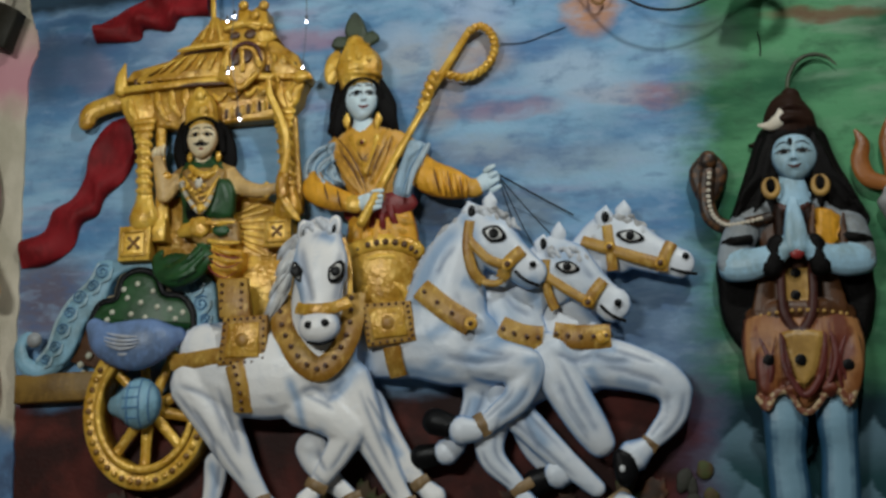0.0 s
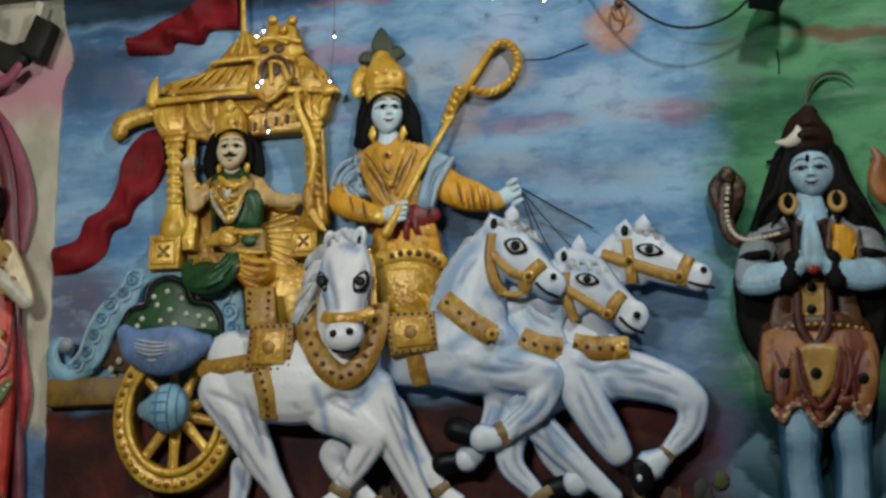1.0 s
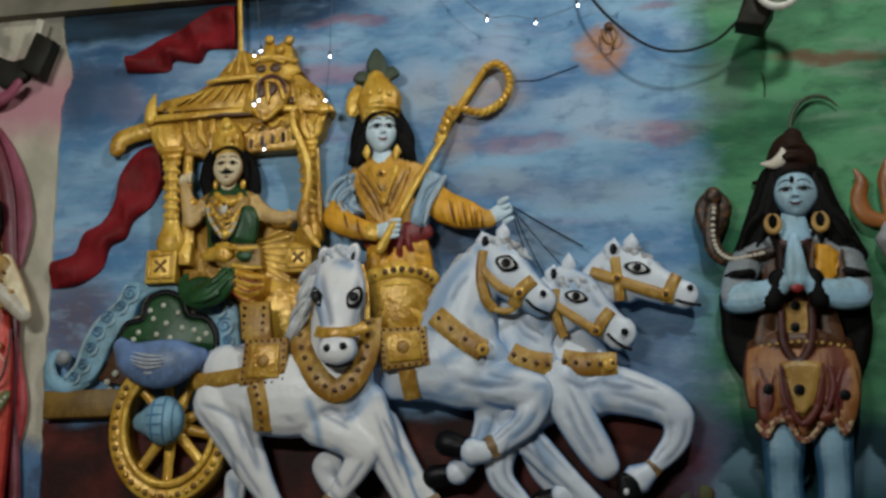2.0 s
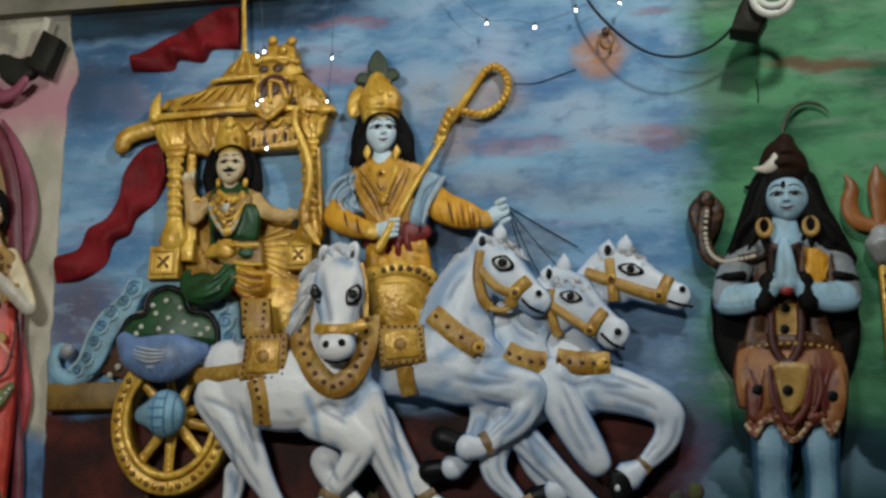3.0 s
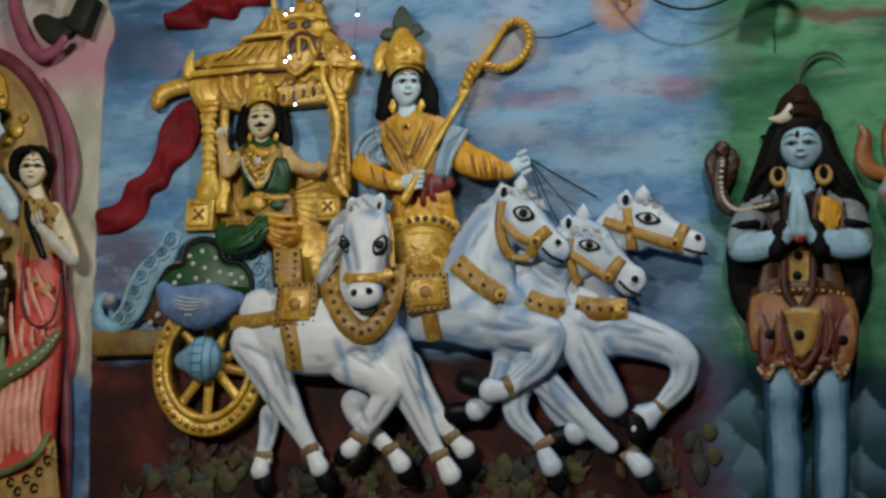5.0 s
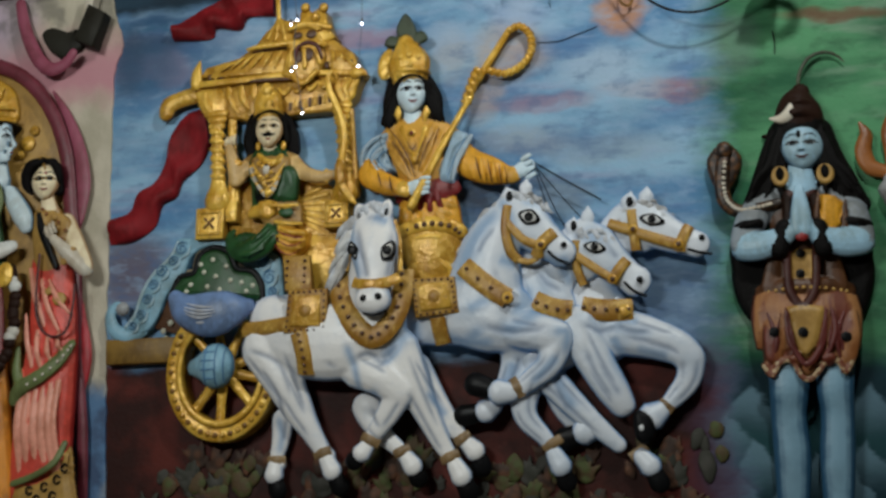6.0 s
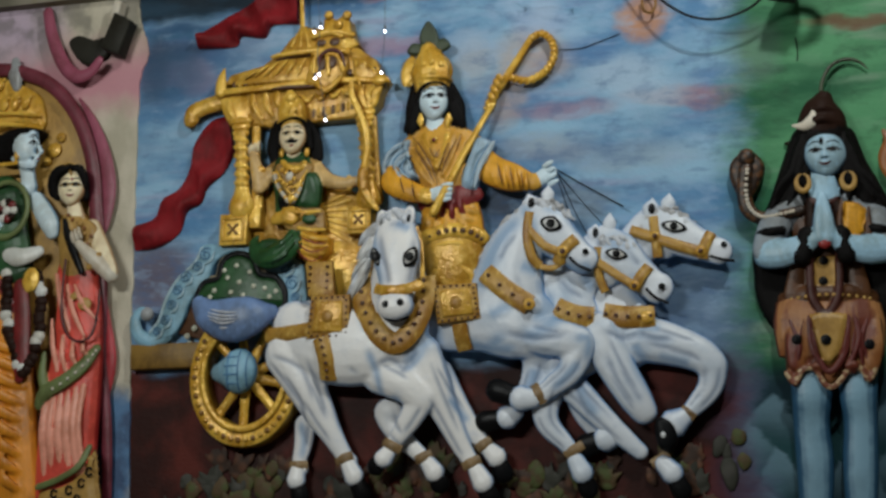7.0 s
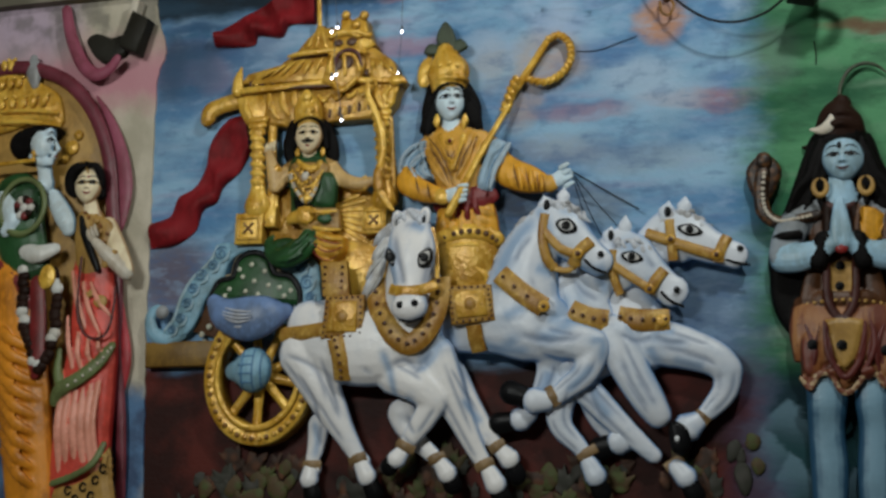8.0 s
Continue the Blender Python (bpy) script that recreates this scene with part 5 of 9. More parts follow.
for maker, base, label in ((horse_facing, (-0.114, 0.000, 1.110), "white horse statue turning its head outward, gold collar and saddle cloth"),
                           (horse_rearing, (0.358, 0.000, 1.123), "white horse statue with arched neck, gold harness and saddle cloth"),
                           (horse_middle, (0.614, 0.000, 1.129), "white horse statue with lowered head and gold bridle"),
                           (horse_leading, (0.724, 0.000, 1.225), "white horse statue stretching its head forward, foreleg raised")):
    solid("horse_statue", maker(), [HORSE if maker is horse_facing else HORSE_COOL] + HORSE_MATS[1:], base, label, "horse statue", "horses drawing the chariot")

BODY["now"] = BODY["first"]
# saddle cloth and girth lie over the first horse's back
cloth = thing("saddle_cloth", (-0.240, -0.065, 1.569), "gold studded saddle cloth lying over the white horse's back", "saddle cloth")
b = bmesh.new()
saddle(b, (-0.285, -0.130, 1.698), (-0.160, -0.133, 1.699), (-0.159, -0.133, 1.562), (-0.297, -0.130, 1.566), 0.10)
part("cloth", b, HORSE_MATS, cloth)
b = bmesh.new()
slab(b, [(-0.319, -0.098, 1.812), (-0.232, -0.098, 1.811), (-0.214, -0.111, 1.698), (-0.303, -0.111, 1.699)], 0.08, 1, 0.006)
for i in range(5):
    for q in ((-0.300, -0.104, 1.793), (-0.243, -0.104, 1.792)):
        disc(b, (q[0], q[1] - 0.002, q[2] - 0.0225 * i), 0.005, 0.004, 7, 8)
part("back_flap", b, HORSE_MATS, cloth)
b = bmesh.new()
strap(b, [(-0.247, -0.123, 1.567), (-0.229, -0.123, 1.502), (-0.228, -0.107, 1.443)], 0.0267, 1, 0.4, 2, 6)
part("girth", b, HORSE_MATS, cloth)
BODY["now"] = None

# ---- the chariot ----
chariot = thing("chariot", (-0.505, 0.000, 1.100), "gold relief chariot with pillared canopy and studded wheel", "chariot")


def one(name, mats, parent, build, label=""):
    b = bmesh.new()
    build(b)
    return part(name, b, mats, parent, label)


# wheel: the rim is a ring with a raised outer band, studs, spokes and a tortoise-like hub
RIMSTUD = paint("rim_stud_brown", (0.26, 0.12, 0.02), 0.4, dirt=0.2)
WHEEL = (-0.525, -0.052, 1.468)
WX, WZ = 0.1851, 0.2207
wheel = new("wheel")
wheel.parent, wheel.location = chariot, Vector(WHEEL) - chariot.location


def ring_band(b, c, r0, r1, y0, y1, a0, a1, n, mat=0):
    """A flat curved band of a wheel between two radii (shares of the full one)."""
    prof = [(r0, y0), (r0, y1 + 0.004), (r0 + 0.02, y1), (r1 - 0.02, y1), (r1, y1 + 0.004), (r1, y0)]
    loops = []
    for i in range(n + 1):
        a = radians(a0 + (a1 - a0) * i / n)
        loops.append([(c[0] + WX * r * math.cos(a), y, c[2] + WZ * r * math.sin(a)) for r, y in prof])
    rings(b, loops, mat, wrap=True)


def rim(b):
    ring_band(b, WHEEL, 0.80, 1.0, 0.0, -0.062, 96, 372, 60)


def tread(b):
    ring_band(b, WHEEL, 0.70, 0.80, 0.0, -0.070, 96, 372, 60)


wheel_rim = one("rim", GOLD, wheel, rim, "gold rim")
one("inner_band", GOLD, wheel, tread)
for i in range(30):
    a = radians(112 + i * 8.6)
    b = bmesh.new()
    disc(b, (WHEEL[0] + WX * 0.9 * math.cos(a), -0.064, WHEEL[2] + WZ * 0.9 * math.sin(a)), 0.0085, 0.005)
    part("stud", b, BRASS if i % 2 else RIMSTUD, wheel_rim)
for a in (20, 62, 100, 138, 228, 268, 318, 350):
    b = bmesh.new()
    ca, sa = math.cos(radians(a)), math.sin(radians(a))
    tube(b, [(WHEEL[0] + WX * k * ca, -0.040, WHEEL[2] + WZ * k * sa) for k in (0.2, 0.5, 0.76)], [0.0178, 0.0142, 0.0160], 0, 10, 4, 1.0)
    part("spoke", b, GOLD if a in (100, 138, 228, 268, 318) else BRASS, wheel)
HUB = (-0.533, -0.078, 1.479)
hub = one("hub", SCROLL, wheel, lambda b: (ball(b, HUB, (0.0605, 0.0605, 0.0712)), tube(b, [shift(HUB, -0.0356, 0.01), shift(HUB, -0.0783, 0.02)], [0.0534, 0.0303], 0, 12, 4)), "light blue petalled hub")


def hub_lines(b):
    for dz in (-0.6, -0.2, 0.2, 0.6):
        c = shift(HUB, -0.0071, 0, dz * 0.0676)
        k = math.sqrt(1 - dz * dz)
        tube(b, [(c[0] + 0.0534 * k * math.sin(radians(t)), HUB[1] - RELIEF * 0.0587 * k * math.cos(radians(t)) - 0.001, c[2]) for t in (-35, -5, 20, 45, 70)], 0.0028, 0, 6, 3)
    for off in (-14, 6, 20):
        k = math.sqrt(1 - (off / 34) ** 2)
        tube(b, [(HUB[0] + 0.0018 * off, HUB[1] - RELIEF * 0.0605 * k * math.cos(radians(t)) - 0.001, HUB[2] + 0.0712 * k * math.sin(radians(t))) for t in (-70, -40, 0, 40, 70)], 0.0028, 0, 6, 3)


one("petal_line", SCROLLDARK, hub, hub_lines)

# axle beam along the ground line
one("beam", paint("beam_brown_gold", (0.27, 0.15, 0.025), 0.5, dirt=0.4), chariot, lambda b: slab(b, [(-0.939, -0.039, 1.579), (-0.675, -0.039, 1.582), (-0.668, -0.039, 1.501), (-0.935, -0.039, 1.497)], 0, 0, 0.008), "dull gold beam")

# body: blue scrollwork side with a curled tail
PALESCROLL = paint('pale_scroll', (0.42, 0.60, 0.70), 0.42, dirt=0.25)
FRAME = paint('beige_frame', (0.34, 0.29, 0.20), 0.45, dirt=0.4)
one("side_panel", SCROLL, chariot, lambda b: slab(b, [(-0.703, -0.039, 1.899), (-0.602, -0.039, 1.893), (-0.472, -0.039, 1.879), (-0.361, -0.039, 1.833), (-0.340, -0.039, 1.748), (-0.340, -0.039, 1.678), (-0.422, -0.039, 1.693),
    (-0.445, -0.039, 1.767), (-0.522, -0.039, 1.840), (-0.592, -0.039, 1.867), (-0.655, -0.039, 1.839), (-0.680, -0.039, 1.771), (-0.733, -0.039, 1.718), (-0.761, -0.039, 1.646), (-0.799, -0.039, 1.600), (-0.868, -0.039, 1.586),
    (-0.879, -0.039, 1.619), (-0.843, -0.039, 1.654), (-0.826, -0.039, 1.719), (-0.786, -0.039, 1.787), (-0.721, -0.039, 1.844)], 0, 0, 0.008, 4), "light blue panel with scroll pattern")


for q, r in (((-0.686, -0.043, 1.865), 11), ((-0.714, -0.043, 1.825), 9), ((-0.753, -0.043, 1.793), 10), ((-0.780, -0.043, 1.750), 9), ((-0.799, -0.043, 1.703), 9), ((-0.818, -0.043, 1.653), 9), ((-0.845, -0.043, 1.618), 8),
             ((-0.406, -0.043, 1.808), 10), ((-0.384, -0.043, 1.758), 11), ((-0.373, -0.043, 1.712), 8), ((-0.430, -0.043, 1.834), 7)):
    turn = r * 37 % 360
    curl = [(q[0] + 0.0018 * r * (1.15 - t / 620) * math.cos(radians(t + turn)), q[1], q[2] + 0.0018 * r * (1.15 - t / 620) * math.sin(radians(t + turn))) for t in range(0, 600, 30)]
    one("scroll", SCROLLDARK, chariot, lambda b: tube(b, curl, 0.0023, 0, 6, 2))
    leaf = [shift(q, 0.0018 * r * 1.5, 0, 0.0071), shift(q, 0.0018 * r * 1.1, -0.001, -0.0018 * r), shift(q, 0, 0, -0.0018 * r * 1.6)]
    one("leaf_line", PALESCROLL, chariot, lambda b: tube(b, leaf, [0.0018, 0.0046, 0.0018], 0, 6, 4), "pale leaf line")
one("panel_edge", PALESCROLL, chariot, lambda b: tube(b, [(-0.701, -0.040, 1.887), (-0.727, -0.040, 1.837), (-0.785, -0.040, 1.783), (-0.821, -0.040, 1.719), (-0.839, -0.040, 1.657), (-0.870, -0.040, 1.618)], 0.0053, 0, 8, 5, 0.7), "pale edge line")
one("curled_tail", SCROLL, chariot, lambda b: tube(b, [(-0.815, -0.026, 1.613), (-0.861, -0.029, 1.588), (-0.912, -0.033, 1.609), (-0.929, -0.033, 1.656), (-0.908, -0.033, 1.685), (-0.880, -0.033, 1.674)], [0.0249, 0.0267, 0.0231, 0.0196, 0.0178, 0.0142], 0, 12, 6, 0.7), "grey-blue curled scroll end")
one("tail_ball", SILVERGREY, chariot, lambda b: ball(b, (-0.884, -0.039, 1.676), (0.0231, 0.0214, 0.0231)))
one("under_fill", STUD, chariot, lambda b: slab(b, [(-0.783, -0.019, 1.614), (-0.735, -0.019, 1.721), (-0.700, -0.019, 1.757), (-0.685, -0.019, 1.588)], 0, 0, 0.004), "dark panel behind pearls")
for q in ((-0.744, -0.026, 1.602), (-0.720, -0.026, 1.627), (-0.734, -0.026, 1.577), (-0.707, -0.026, 1.655)):
    b = bmesh.new()
    ball(b, q, (0.0107, 0.0107, 0.0107), 0, 0, 8, 6)
    part("pearl", b, PEARL, chariot)

# green studded cushion inside a dark lobed frame
LOBES = [(-0.713, -0.049, 1.716), (-0.687, -0.049, 1.769), (-0.638, -0.049, 1.783), (-0.623, -0.049, 1.837), (-0.576, -0.049, 1.861), (-0.522, -0.049, 1.842), (-0.495, -0.049, 1.791), (-0.442, -0.049, 1.779), (-0.410, -0.049, 1.736), (-0.406, -0.049, 1.687), (-0.492, -0.049, 1.692), (-0.604, -0.049, 1.696)]
cushion = one("cushion", GREEN, chariot, lambda b: slab(b, LOBES, 0, 0, 0.018, 4), "dark green cushion dotted with pearls")
one("cushion_rim", BLACK, chariot, lambda b: tube(b, [shift(p, 0, 0.008) for p in LOBES[:10]], 0.0116, 0, 10, 5, 0.8), "black rim")
one("cushion_frame", FRAME, chariot, lambda b: tube(b, [shift(p, 0, 0.022) for p in LOBES[:10]], 0.0214, 0, 10, 5, 0.6), "beige lobed frame")
DOTS = [(-0.645, -0.051, 1.743), (-0.601, -0.051, 1.782), (-0.572, -0.051, 1.821), (-0.560, -0.051, 1.767), (-0.525, -0.051, 1.798), (-0.510, -0.051, 1.752), (-0.472, -0.051, 1.744), (-0.455, -0.051, 1.716), (-0.588, -0.051, 1.735), (-0.545, -0.051, 1.724), (-0.659, -0.051, 1.722), (-0.613, -0.051, 1.807), (-0.434, -0.051, 1.733)]
for q in DOTS:
    b = bmesh.new()
    ball(b, q, (0.0082, 0.0053, 0.0082), 0, 0, 8, 6)
    part("pearl", b, PEARL, cushion)

# lavender mudguard over the wheel
PEARLBLUE = paint("pale_pearl_blue", (0.52, 0.57, 0.68), 0.4, dirt=0.2)
one("mudguard", LAVENDER, chariot, lambda b: tube(b, [(-0.685, -0.078, 1.701), (-0.631, -0.098, 1.656), (-0.552, -0.104, 1.637), (-0.482, -0.098, 1.651), (-0.436, -0.071, 1.666)], [0.0249, 0.0534, 0.0712, 0.0605, 0.0249], 0, 18, 6, 0.75), "lavender blue rounded mudguard")
# white brush strokes and the highlight, both put on as pale raised lines
for k in (-2.2, -1.2, -0.4, 0.4, 1.3):
    one("highlight_stroke", PEARLBLUE, chariot, lambda b: tube(b, [shift((-0.624, -0.139, 1.652), 0.004 * k * k, 0.006 + 0.002 * k * k, k * 0.0125), shift((-0.570, -0.144, 1.638), 0, 0.000 + 0.002 * k * k, k * 0.0140), shift((-0.515, -0.144, 1.640), -0.008 * abs(k), 0.002 + 0.002 * k * k, k * 0.0105)], [0.0018, 0.0046, 0.0010], 0, 8, 4, 0.5))

# back board with rays, under the canopy
one("back_board", BRASS, chariot, lambda b: slab(b, [(-0.626, -0.019, 2.031), (-0.476, -0.019, 2.082), (-0.231, -0.019, 2.080), (-0.131, -0.019, 1.997), (-0.120, -0.019, 1.766), (-0.211, -0.019, 1.715), (-0.346, -0.019, 1.717), (-0.482, -0.019, 1.898), (-0.615, -0.019, 1.901)], 0, 0, 0.006), "dull gold rayed back board")
for i in range(7):
    a, d = (-0.323, -0.021, 2.006), (-0.207, -0.021, 2.050)
    e = (-0.198, -0.021, 1.887)
    q = [u + (v - u) * i / 6 for u, v in zip(d, e)]
    one("ray", GOLD, chariot, lambda b: tube(b, [(a[0], a[1], a[2] - 0.008 * i), q], [0.0044, 0.0089], 0, 8, 4, 0.6))
one("seat_block", GOLD, chariot, lambda b: slab(b, [(-0.326, -0.033, 1.891), (-0.161, -0.033, 1.887), (-0.152, -0.033, 1.712), (-0.315, -0.033, 1.714)], 0, 0, 0.008))

ENGRAVED = paint("engraved_brown", (0.24, 0.11, 0.025), 0.45)
# pedestals with a raised panel and a cross flower
for tl, w, h in (((-0.632, -0.065, 1.989), 0.0961, 0.1032), ((-0.199, -0.065, 1.991), 0.0783, 0.0890)):
    ped = one("pedestal", GOLD, chariot, lambda b: slab(b, [tl, shift(tl, w), shift(tl, w, 0, -h), shift(tl, 0, 0, -h)], 0, 0, 0.006), "gold square pedestal")
    c = shift(tl, w / 2, 0, -h / 2)
    b = bmesh.new()
    s = w * 0.36
    for i in range(4):
        k = [(-s, -s), (s, -s), (s, s), (-s, s)]
        p0, p1 = k[i], k[(i + 1) % 4]
        tube(b, [shift(c, p0[0], -0.002, p0[1]), shift(c, p1[0], -0.002, p1[1])], 0.0053, 0, 6, 2)
    part("panel_frame", b, BRASS, ped)
    b = bmesh.new()
    for a in (45, 135, 225, 315):
        tube(b, [shift(c, 0, -0.003, 0), shift(c, s * 0.6 * math.cos(radians(a)), -0.003, s * 0.6 * math.sin(radians(a)))], [0.0030, 0.0050], 0, 6, 2)
    part("flower", b, ENGRAVED, ped)
one("side_step", GOLD, chariot, lambda b: slab(b, [(-0.539, -0.055, 2.009), (-0.497, -0.055, 2.008), (-0.496, -0.055, 1.941), (-0.534, -0.055, 1.942)], 0, 0, 0.005))


# twisted pillars: a shaft with a spiral roll, a vase foot and a capital
def pillar(top, foot, r):
    shaft = one("pillar", BRASS, chariot, lambda b: tube(b, [top, foot], r * 0.82, 0, 14, 3), "gold pillar with spiral moulding")
    b = bmesh.new()
    turns, n = 6, 84
    a, d = Vector(top), Vector(foot)
    pts = []
    for i in range(n + 1):
        t = i / n
        ang = 2 * math.pi * turns * t
        c = a.lerp(d, t)
        pts.append((c.x + r * 0.72 * math.cos(ang), c.y + RELIEF * r * 0.72 * math.sin(ang), c.z))
    tube(b, pts, r * 0.42, 0, 7, 1)
    part("spiral", b, GOLD, shaft)
    b = bmesh.new()
    tube(b, [shift(foot, 0, 0, 0.01), shift(foot, 0, 0, -r * 0.8), shift(foot, 0, 0, -r * 2.2), shift(foot, 0, 0, -r * 3.0)], [r * 0.9, r * 1.05, r * 1.6, r * 1.7], 0, 16, 4, 0.8, True, 8, 0.05)
    part("vase_foot", b, GOLD, shaft)
    b = bmesh.new()
    for k, s in ((0.0, 1.25), (0.9, 1.5), (1.7, 1.8)):
        tube(b, [shift(top, -r * s * 0.6, 0, r * k), shift(top, r * s * 0.6, 0, r * k)], r * 0.5, 0, 10, 3)
    part("capital", b, GOLD, shaft)


pillar((-0.576, -0.055, 2.262), (-0.564, -0.055, 2.082), 0.0249)
pillar((-0.150, -0.055, 2.260), (-0.135, -0.055, 2.077), 0.0231)
one("inner_post", GOLD, chariot, lambda b: tube(b, [(-0.533, -0.033, 2.286), (-0.528, -0.033, 2.192), (-0.520, -0.033, 2.079), (-0.518, -0.033, 2.005)], [0.0178, 0.0142, 0.0196, 0.0249], 0, 12, 5), "slim gold inner post")
one("outer_post", BRASS, chariot, lambda b: tube(b, [(-0.130, -0.033, 2.285), (-0.120, -0.033, 2.156), (-0.110, -0.033, 2.011)], [0.0142, 0.0142, 0.0214], 0, 12, 5))

# canopy: frieze, cornice with dentils, sloped roof, crest and corner brackets
canopy = new("canopy")
canopy.parent, canopy.location = chariot, Vector((-0.371, -0.047, 2.387)) - chariot.location
one("frieze", BRASS, canopy, lambda b: slab(b, [(-0.668, -0.047, 2.415), (-0.450, -0.047, 2.425), (-0.185, -0.047, 2.425), (-0.113, -0.047, 2.406), (-0.138, -0.047, 2.299), (-0.178, -0.047, 2.286), (-0.308, -0.047, 2.285), (-0.458, -0.047, 2.266), (-0.498, -0.047, 2.283), (-0.623, -0.047, 2.293)], 0, 0, 0.01), "dull gold frieze")
one("cornice", GOLD, canopy, lambda b: slab(b, [(-0.667, -0.066, 2.419), (-0.462, -0.066, 2.423), (-0.272, -0.066, 2.430), (-0.075, -0.066, 2.408), (-0.085, -0.066, 2.390), (-0.271, -0.066, 2.408), (-0.460, -0.066, 2.400), (-0.662, -0.066, 2.396)], 0, 0, 0.006), "gold cornice")
one("roof_slope", BRASS, canopy, lambda b: slab(b, [(-0.650, -0.054, 2.434), (-0.626, -0.054, 2.471), (-0.510, -0.054, 2.495), (-0.451, -0.054, 2.538), (-0.419, -0.054, 2.579), (-0.364, -0.054, 2.613), (-0.203, -0.054, 2.594), (-0.184, -0.054, 2.528), (-0.115, -0.054, 2.475), (-0.090, -0.054, 2.417), (-0.277, -0.054, 2.439), (-0.467, -0.054, 2.431)], 0, 0, 0.012), "gold sloping roof")
for i in range(15):
    t = i / 14
    a, d = ((-0.608, -0.060, 2.430), (-0.324, -0.060, 2.436))
    q = [u + (v - u) * t for u, v in zip(a, d)]
    b = bmesh.new()
    slab(b, [shift(q, -0.0061, 0, -0.0071), shift(q, 0.0061, 0, -0.0071), shift(q, 0.0061, 0, 0.0107), shift(q, -0.0061, 0, 0.0107)], 0.035, 0, 0.002)
    part("dentil", b, GOLD if i % 2 else STUD, canopy)
for i in range(5):
    q = [u + (v - u) * i / 4 for u, v in zip((-0.204, -0.060, 2.440), (-0.122, -0.060, 2.439))]
    b = bmesh.new()
    slab(b, [shift(q, -0.0061, 0, -0.0107), shift(q, 0.0061, 0, -0.0107), shift(q, 0.0061, 0, 0.0107), shift(q, -0.0061, 0, 0.0107)], 0.035, 0, 0.002)
    part("dentil", b, STUD, canopy)
for i in range(9):
    q = [u + (v - u) * i / 8 for u, v in zip((-0.327, -0.051, 2.311), (-0.194, -0.051, 2.330))]
    b = bmesh.new()
    tube(b, [shift(q, 0, 0, 0.0107), shift(q, 0, 0, -0.0107)], 0.0053, 0, 6, 2)
    part("drop", b, GOLD if i % 2 else STUD, canopy)


def roof_spot(u, v):
    """A place on the roof's front, from pixel positions in the camera's view."""
    return (-1.38855 + 0.001967 * u + 0.000064 * v, -0.070, 2.79886 + -0.000192 * u + -0.001962 * v)


one("lower_tier", BRASS, canopy, lambda b: slab(b, [(-0.6123, -0.0620, 2.4272), (-0.5933, -0.0620, 2.4531), (-0.5175, -0.0640, 2.4827), (-0.4348, -0.0640, 2.5064), (-0.3052, -0.0640, 2.5076), (-0.2873, -0.0640, 2.4245), (-0.4356, -0.0640, 2.4205)], 0.03, 0, 0.010), "dull gold lower roof tier")
one("upper_tier", BRASS, canopy, lambda b: slab(b, [(-0.4495, -0.0680, 2.5180), (-0.4147, -0.0680, 2.5422), (-0.3952, -0.0660, 2.5824), (-0.3814, -0.0640, 2.6174), (-0.3576, -0.0640, 2.6150), (-0.3398, -0.0660, 2.5768), (-0.3046, -0.0680, 2.5372), (-0.2999, -0.0680, 2.5114)], 0.03, 0, 0.012), "dull gold upper roof tier")
one("eave", GOLD, canopy, lambda b: tube(b, [(-0.4733, -0.0720, 2.5109), (-0.4302, -0.0760, 2.5150), (-0.3548, -0.0780, 2.5167), (-0.2932, -0.0760, 2.5173)], [0.0045, 0.0085, 0.0095, 0.0080], 0, 8, 5), "gold eave moulding")
# dark tube in place of the shade beneath the eave
one("eave_shadow_strip", STUD, canopy, lambda b: tube(b, [(-0.4594, -0.0620, 2.5036), (-0.3985, -0.0660, 2.5080), (-0.3104, -0.0660, 2.5093)], [0.0025, 0.0060, 0.0055], 0, 8, 5), "dark strip standing for the shade under the eave")
one("side_tier", BRASS, canopy, lambda b: slab(b, [(-0.1972, -0.0620, 2.4941), (-0.1548, -0.0620, 2.4784), (-0.1122, -0.0620, 2.4417), (-0.0858, -0.0600, 2.4095), (-0.1915, -0.0620, 2.4107)], 0.03, 0, 0.010), "dull gold side roof tier")
for x0, y0, x1, y1 in ((414, 140, 440, 124), (432, 136, 456, 116), (450, 134, 474, 110), (470, 132, 490, 107), (490, 131, 506, 105), (510, 131, 522, 103), (530, 131, 538, 102), (612, 118, 612, 106), (630, 118, 624, 108), (646, 128, 634, 114)):
    a, d = roof_spot(x0, y0), roof_spot(x1, y1)
    one("roof_rib", GOLD, canopy, lambda b: tube(b, [a, [(u + v) / 2 - (0.004 if k == 1 else 0.0) for k, (u, v) in enumerate(zip(a, d))], d], [0.0025, 0.0046, 0.0025], 0, 8, 4, 0.8))
for x0, y0, x1, y1 in ((498, 82, 508, 60), (512, 84, 516, 56), (528, 84, 524, 58)):
    a, d = roof_spot(x0, y0), roof_spot(x1, y1)
    one("roof_rib", GOLD, canopy, lambda b: tube(b, [a, d], [0.0060, 0.0030], 0, 8, 4, 0.8))
# shadow line under the cornice, added as a dark tube
one("cornice_shadow_strip", STUD, canopy, lambda b: tube(b, [(-0.5326, -0.0580, 2.4000), (-0.4556, -0.0620, 2.4055), (-0.3769, -0.0620, 2.4043), (-0.3094, -0.0600, 2.4009)], [0.0020, 0.0065, 0.0075, 0.0040], 0, 8, 5), "dark strip standing for the shadow line under the cornice")
